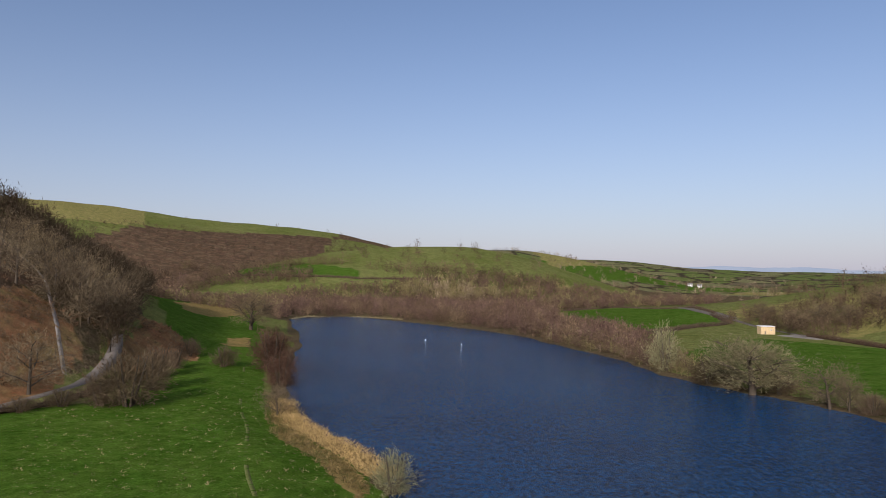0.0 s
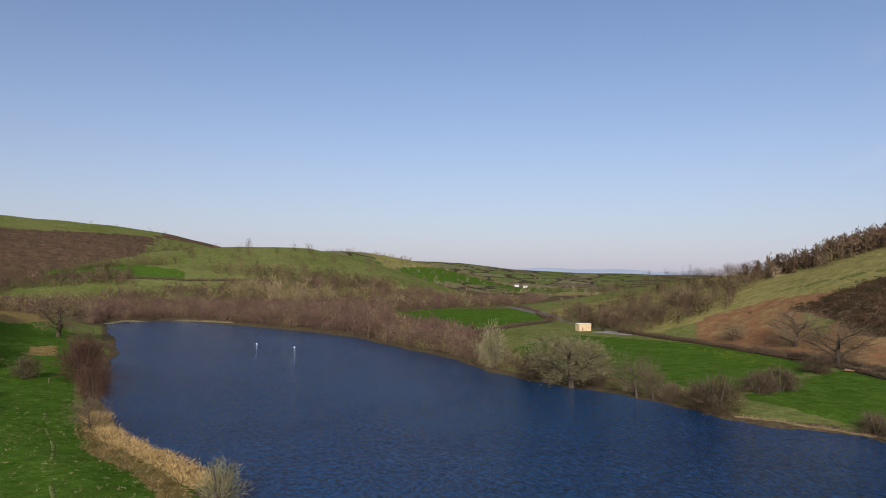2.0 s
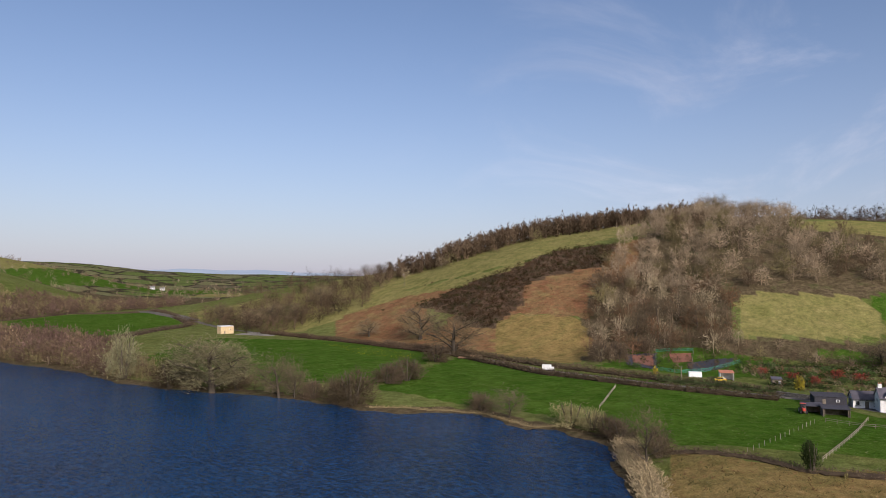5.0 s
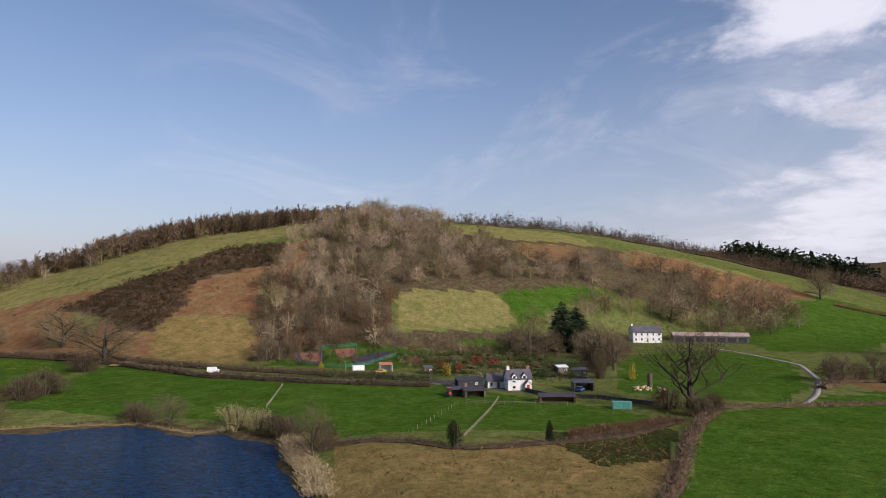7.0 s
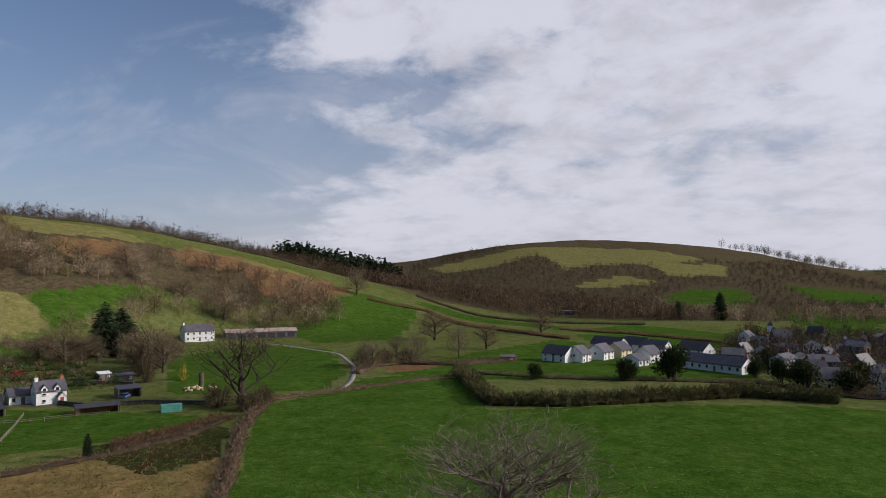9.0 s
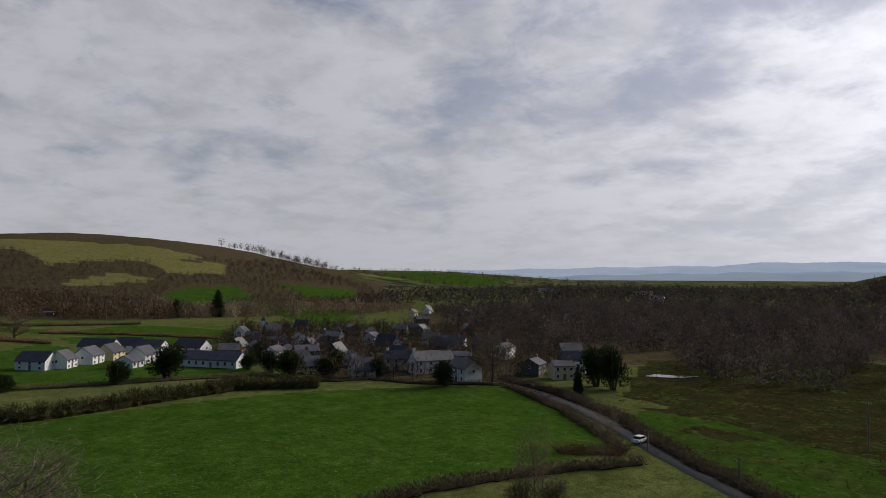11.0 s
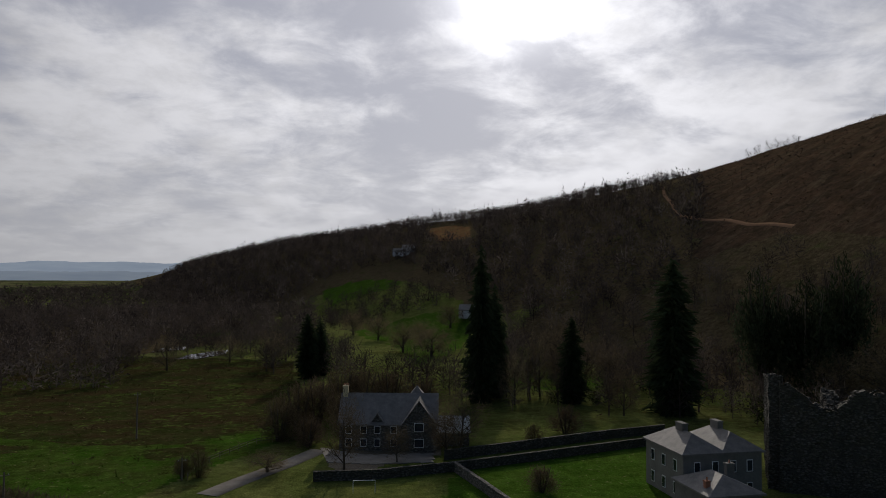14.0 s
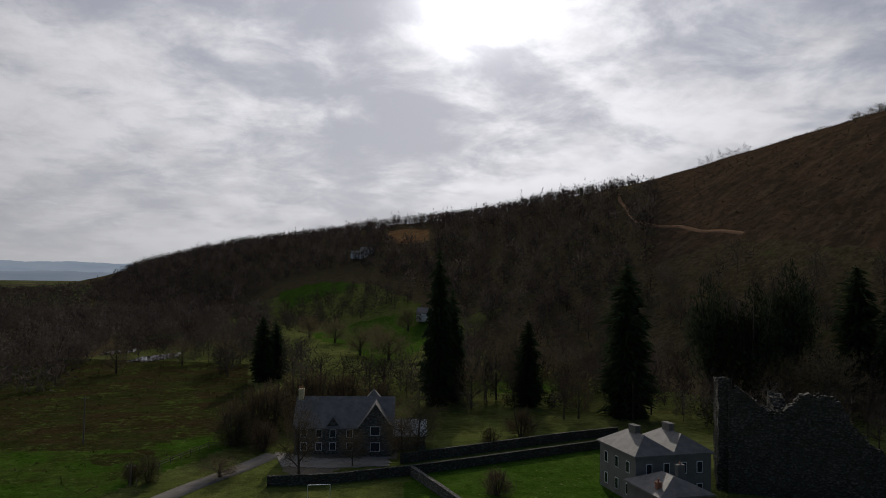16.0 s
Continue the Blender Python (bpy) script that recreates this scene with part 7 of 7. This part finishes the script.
# the ruined castle
def ragged(length, thick, tops, seed, deep=3.0):
    """A thick rubble wall along x whose top is broken; tops: heights along it."""
    rng = random.Random(seed)
    bm = bmesh.new()
    nx, nz = max(10, int(length / 0.8)), 14
    grid = {}
    for i in range(nx + 1):
        f = i / nx
        top = float(np.interp(f, np.linspace(0, 1, len(tops)), tops)) + rng.uniform(-0.45, 0.45)
        for j in range(nz + 1):
            z = -deep + (top + deep) * j / nz
            for s in (0, 1):
                grid[i, j, s] = bm.verts.new((f * length + rng.uniform(-0.15, 0.15), (s - 0.5) * thick + rng.uniform(-0.22, 0.22), z + rng.uniform(-0.12, 0.12) * (j > 0)))
    for i in range(nx):
        for j in range(nz):
            bm.faces.new((grid[i, j, 0], grid[i + 1, j, 0], grid[i + 1, j + 1, 0], grid[i, j + 1, 0]))
            bm.faces.new((grid[i, j, 1], grid[i, j + 1, 1], grid[i + 1, j + 1, 1], grid[i + 1, j, 1]))
        bm.faces.new((grid[i, nz, 0], grid[i + 1, nz, 0], grid[i + 1, nz, 1], grid[i, nz, 1]))
    for j in range(nz):
        bm.faces.new((grid[0, j, 0], grid[0, j + 1, 0], grid[0, j + 1, 1], grid[0, j, 1]))
        bm.faces.new((grid[nx, j, 0], grid[nx, j, 1], grid[nx, j + 1, 1], grid[nx, j + 1, 0]))
    return bm


ruin = thing("castle_ruin", "ruined castle tower of dark rubble stone", "ruin", spot(221.3, 133), 221.3 - 4)
STONES = []
for k in range(3):
    pick = random.Random(k)
    bm = bmesh.new()
    bmesh.ops.create_icosphere(bm, subdivisions=1, radius=0.5)
    for v in bm.verts:
        v.co = Vector((v.co.x * 1.3, v.co.y, v.co.z * 0.6)) * pick.uniform(0.75, 1.2)
    me = bpy.data.meshes.new("stone")
    bm.to_mesh(me)
    bm.free()
    me.materials.append(M_STONE)
    STONES.append(me)
RUIN_WALLS = [((0, 0), 90, 12.0, [18.8, 18.4, 18.0, 17.6]), ((0.5, 0), 0, 9.0, [18.6, 16.4, 14.2, 14.0]), ((9.2, 0.2), 0, 13.0, [14.0, 16.8, 17.2, 16.6, 12.5, 9.5]),
              ((22.0, 0.5), 12, 15.0, [9.5, 6.5, 4.5, 3.0]), ((9.0, 1.0), 90, 9.0, [14.5, 15.5, 16.0])]
for n, ((x, y), turn, length, tops) in enumerate(RUIN_WALLS):
    bm = ragged(length, 2.2, tops, n)
    w = part("rubble_wall", bm, M_STONE, ruin)
    w.matrix_basis = Matrix.Translation((x, y, 0)) @ Matrix.Rotation(radians(turn), 4, "Z")
    pick = random.Random(n + 40)
    for i in range(int(length * 3.2)):
        f = pick.random()
        q = part("stone", STONES[i % 3], M_STONE, w)
        q.matrix_basis = Matrix.Translation((f * length, pick.uniform(-0.9, 0.9), float(np.interp(f, np.linspace(0, 1, len(tops)), tops)) + pick.uniform(-0.25, 0.25))) @ \
            Euler((pick.uniform(-0.4, 0.4), pick.uniform(-0.4, 0.4), pick.uniform(0, 3))).to_matrix().to_4x4() @ Matrix.Scale(pick.uniform(0.6, 1.2), 4)


def garden_wall(label, points, tall, thick=0.5, material=None):
    p = along(points, 2.0)
    z = ground(p[:, 0], p[:, 1])
    bm = bmesh.new()
    for i in range(len(p) - 1):
        a, b = (Vector((p[j][0], p[j][1], z[j] + tall / 2 - 0.2)) for j in (i, i + 1))
        m = Matrix.Translation((a + b) / 2) @ (b - a).to_track_quat("Y", "Z").to_matrix().to_4x4()
        bmesh.ops.create_cube(bm, size=1, matrix=m @ Matrix.Diagonal((thick, (b - a).length + 0.03, tall + 0.4 + 0.1 * (i % 2), 1)))
        bmesh.ops.create_cube(bm, size=1, matrix=m @ Matrix.Translation((0, 0, tall / 2 + 0.25)) @ Matrix.Diagonal((thick + 0.12, (b - a).length - 0.04, 0.16, 1)))
    tagged(part("stone_wall", bm, material or M_STONE, None), label, "wall", "stone walls")


garden_wall("dark stone boundary wall of the park", [(196.4, 139), (202.7, 148), (209.4, 162), (213.5, 172)], 1.8)
garden_wall("dark stone wall along the lawn", [(186, 126), (191, 126), (197.3, 131), (205, 142), (212.9, 159)], 1.6)
garden_wall("pale-topped stone wall beside the lawn", [(197.2, 131), (199.6, 119), (203, 105)], 1.6, 0.6, M_GREYWALL)
garden_wall("stone garden wall below the cottage", [(74.7, 228), (76.4, 219), (80.6, 217), (85.6, 209)], 1.1)
garden_wall("pale stone wall by the lane", [(66.9, 247), (68.4, 244), (69.6, 242)], 1.2, 0.5, M_GREYWALL)
garden_wall("pale stone terrace wall in the garden", [(75.6, 270), (77.6, 266), (79.6, 258)], 0.9, 0.5, M_GREYWALL)

# the broken trunk in the farm field, with its cut logs
stump = thing("tree_stump", "tall broken tree trunk with sawn limbs in the field", "stump", spot(84.3, 243), 84)
verts, faces = [], []
tube(verts, faces, [Vector((0, 0, -0.3)), Vector((0.1, 0, 2)), Vector((0, 0.1, 3.4)), Vector((0.1, 0, 4.6)), Vector((0.05, 0, 4.9))], [0.9, 0.75, 0.8, 0.85, 0.5], 9)
part("trunk", mesh_of("trunk", np.array(verts), faces, M_BARK, True), M_BARK, stump)
for i in range(26):
    pick = random.Random(i + 70)
    q = spot(84.3 + pick.uniform(-1.3, 1.3), 241 + pick.uniform(-7, 5), 0.15)
    verts, faces = [], []
    ln = pick.uniform(0.6, 1.8)
    rad = pick.uniform(0.18, 0.4)
    tube(verts, faces, [Vector((-ln / 2, 0, rad * 0.5)), Vector((-ln / 2, 0, rad)), Vector((ln / 2, 0, rad)), Vector((ln / 2, 0, rad * 0.6))], [0.02, rad, rad, 0.02], 7)
    log = new("log", mesh_of("log", np.array(verts), faces, M_PINE, True))
    log.matrix_basis = Matrix.Translation(q - Vector((0, 0, 0.1))) @ Matrix.Rotation(pick.uniform(0, 3), 4, "Z")
    tagged(log, "freshly sawn log lying in the grass", "log", "sawn logs")


# ---- vehicles and garden things ----
def wheels(root, xs, half, rad):
    for x in xs:
        for s in (-1, 1):
            bm = bmesh.new()
            bmesh.ops.create_cone(bm, cap_ends=True, segments=14, radius1=rad, radius2=rad, depth=0.2, matrix=Matrix.Translation((x, s * half, rad)) @ Matrix.Rotation(radians(90), 4, "X"))
            w = part("wheel", bm, M_RUBBER, root)
            bm = bmesh.new()
            bmesh.ops.create_cone(bm, cap_ends=True, segments=10, radius1=rad * 0.6, radius2=rad * 0.6, depth=0.23, matrix=Matrix.Translation((x, s * half, rad)) @ Matrix.Rotation(radians(90), 4, "X"))
            part("hub", bm, M_STEEL, w)


def car(b, r, turn, paint, label, lift=0.0):
    root = thing("car", label, "car", spot(b, r, lift), b + turn, "cars")
    bm = bmesh.new()
    box(bm, 0, 0, 0.62, 4.2, 1.75, 0.62, 0.12)
    part("body", bm, paint, root)
    bm = bmesh.new()
    box(bm, -0.2, 0, 1.15, 2.5, 1.55, 0.55, 0.1)
    for v in bm.verts:
        if v.co.z > 1.3:
            v.co.x = -0.2 + (v.co.x + 0.2) * 0.72
    cabin = part("cabin", bm, M_GLASS, root, "dark car windows")
    bm = bmesh.new()
    box(bm, -0.2, 0, 1.45, 1.8, 1.5, 0.08, 0.03)
    part("roof", bm, paint, cabin)
    for y in (-0.6, 0.6):
        boxed("headlight", 2.09, y, 0.7, 0.06, 0.34, 0.16, M_WHITE, root)
        boxed("tail_light", -2.09, y, 0.75, 0.06, 0.3, 0.16, M_RED, root)
    wheels(root, (-1.3, 1.3), 0.8, 0.32)


car(79.0, 231, -70, M_BLUE, "small blue car parked under the carport")
car(63.1, 272, -5, M_YELLOW, "yellow car parked beside the kiosk")
car(157.6, 156, -60, M_WHITE, "white car on the bending road", 0.12)
van = thing("van", "white box van on the lane", "van", spot(50.2, 281.5, 0.15), 50.2 - 78 + 90, "vans")
boxed("load_box", -0.7, 0, 1.75, 4.2, 2.1, 2.4, M_WHITE, van, bevel=0.06)
boxed("cab", 2.15, 0, 1.2, 1.5, 1.95, 1.5, M_WHITE, van, bevel=0.15)
boxed("windscreen", 2.86, 0, 1.5, 0.12, 1.6, 0.6, M_GLASS, van)
wheels(van, (-1.7, 2.0), 0.95, 0.38)
van.scale = (0.8, 0.8, 0.8)
tractor = thing("tractor", "red tractor parked in the yard", "tractor", spot(68.6, 217), 68.6 + 80)
boxed("bonnet", 0.9, 0, 1.15, 1.7, 0.8, 0.7, M_RED, tractor, bevel=0.06)
boxed("cab", -0.6, 0, 1.75, 1.2, 1.3, 1.5, M_GLASS, tractor, bevel=0.06)
boxed("cab_roof", -0.6, 0, 2.55, 1.4, 1.5, 0.12, M_RED, tractor)
wheels(tractor, (-0.8,), 0.85, 0.72)
wheels(tractor, (1.3,), 0.7, 0.42)


def drape(name, label, poly, material, lift, category, group=""):
    """A thin sheet that follows the ground inside a patch of (bearing, distance) corners."""
    p = np.array([plan(b, r) for b, r in poly])
    lo, hi = p.min(0), p.max(0)
    n = 26
    gx, gy = np.meshgrid(np.linspace(lo[0], hi[0], n), np.linspace(lo[1], hi[1], n), indexing="ij")
    z = ground(gx.ravel(), gy.ravel()) + lift
    bm = bmesh.new()
    v = [bm.verts.new((x, y, h)) for x, y, h in zip(gx.ravel(), gy.ravel(), z)]
    mx, my = (gx[:-1, :-1] + gx[1:, 1:]) / 2, (gy[:-1, :-1] + gy[1:, 1:]) / 2
    keep = inside(mx.ravel(), my.ravel(), p).reshape(mx.shape)
    for i, j in zip(*np.where(keep)):
        bm.faces.new((v[i * n + j], v[(i + 1) * n + j], v[(i + 1) * n + j + 1], v[i * n + j + 1]))
    bmesh.ops.delete(bm, geom=[q for q in bm.verts if not q.link_faces], context="VERTS")
    bmesh.ops.solidify(bm, geom=bm.faces[:], thickness=0.3)
    tagged(part(name, bm, material, None), label, category, group)


drape("vegetable_bed", "dark covered vegetable bed in the garden", [(56.19, 340), (58.45, 343), (58.41, 297), (56.42, 308)], M_DARK, 0.2, "garden bed", "garden beds")
drape("vegetable_bed", "dark covered vegetable bed in the garden", [(60.82, 325), (62.55, 339), (64.01, 342), (63.01, 308), (61.0, 293)], M_DARK, 0.2, "garden bed", "garden beds")
drape("vegetable_bed", "red-brown planted bed in the garden", [(56.73, 338), (58.18, 339), (58.28, 305), (56.83, 317)], M_BRICK, 0.35, "garden bed", "garden beds")
drape("vegetable_bed", "red-brown planted bed in the garden", [(59.45, 343), (61.0, 345), (61.05, 330), (59.82, 325)], M_BRICK, 0.3, "garden bed", "garden beds")
drape("yard", "pale stony yard before the hut", [(25.4, 462), (26.6, 478), (29.5, 466), (28, 448)], M_GRAVEL, 0.12, "yard")
drape("yard", "grey gravel forecourt of the stone house", [(186.5, 150), (187.2, 138), (190, 136), (195.5, 137), (195.5, 144), (190, 143)], M_GRAVEL, 0.12, "yard")
drape("earth_mound", "raw brown earth heap at the hedge", [(43.0, 318), (43.2, 330), (44.6, 332), (44.6, 320)], M_EARTH, 0.7, "earth heap")
drape("pond", "still pale pond among the reeds", [(173.8, 346), (174.5, 362), (176.3, 370), (176.2, 354)], M_POND, 0.2, "pond", "ponds")
drape("pond", "still pale pond among the reeds", [(175.6, 316), (176.6, 332), (179.4, 348), (179.2, 330), (177.2, 314)], M_POND, 0.2, "pond", "ponds")
drape("pond", "flooded reedy ground beyond the field", [(158.0, 256), (158.8, 263), (160.4, 261), (162.0, 262), (161.0, 255)], M_POND, 0.2, "pond", "ponds")


def net_fence(points, tall):
    p = along(points, 2.5)
    z = ground(p[:, 0], p[:, 1])
    root = thing("garden_net", "green netting on posts round the vegetable beds", "net", (p[0][0], p[0][1], z[0]), group="garden nets")
    for i in range(len(p) - 1):
        a, b = (Vector((p[j][0] - p[0][0], p[j][1] - p[0][1], z[j] - z[0] + tall / 2)) for j in (i, i + 1))
        m = Matrix.Translation((a + b) / 2) @ (b - a).to_track_quat("Y", "Z").to_matrix().to_4x4()
        for k in range(5):
            bm = bmesh.new()
            bmesh.ops.create_cube(bm, size=1, matrix=m @ Matrix.Translation((0, 0, (k - 2) * tall / 5)) @ Matrix.Diagonal((0.03, (b - a).length, tall * 0.05, 1)))
            part("net_band", bm, M_NET, root)
        bm = bmesh.new()
        bmesh.ops.create_cube(bm, size=1, matrix=Matrix.Translation(a) @ Matrix.Diagonal((0.08, 0.08, tall + 0.3, 1)))
        part("post", bm, M_WOOD, root)


net_fence([(58.46, 295), (60.28, 288), (62.1, 297), (63.69, 321), (64.47, 337)], 1.5)
net_fence([(58.37, 296), (58.41, 346)], 1.8)
net_fence([(61.1, 320), (61.19, 348)], 1.8)
net_fence([(58.45, 345), (59.82, 347), (61.19, 348)], 1.5)

for b, r in ((-1.2, 392), (1.7, 372)):
    buoy = thing("buoy", "small white mooring buoy on the lake", "buoy", (*plan(b, r), 0.0), group="buoys")
    bm = bmesh.new()
    bmesh.ops.create_uvsphere(bm, u_segments=12, v_segments=8, radius=0.34, matrix=Matrix.Translation((0, 0, 0.12)) @ Matrix.Diagonal((1, 1, 1.1, 1)))
    part("float", bm, M_WHITE, buoy)
    bm = bmesh.new()
    bmesh.ops.create_cone(bm, cap_ends=True, segments=8, radius1=0.12, radius2=0.10, depth=0.2, matrix=Matrix.Translation((0, 0, 0.5)))
    part("neck", bm, M_WHITE, buoy)
goal = thing("goal_frame", "white metal goal frame on the lawn", "goal", spot(190.0, 118), 190)
for x in (-1.8, 1.8):
    boxed("post", x, 0, 1.0, 0.1, 0.1, 2.1, M_WHITE, goal)
boxed("crossbar", 0, 0, 2.1, 3.7, 0.1, 0.1, M_WHITE, goal)
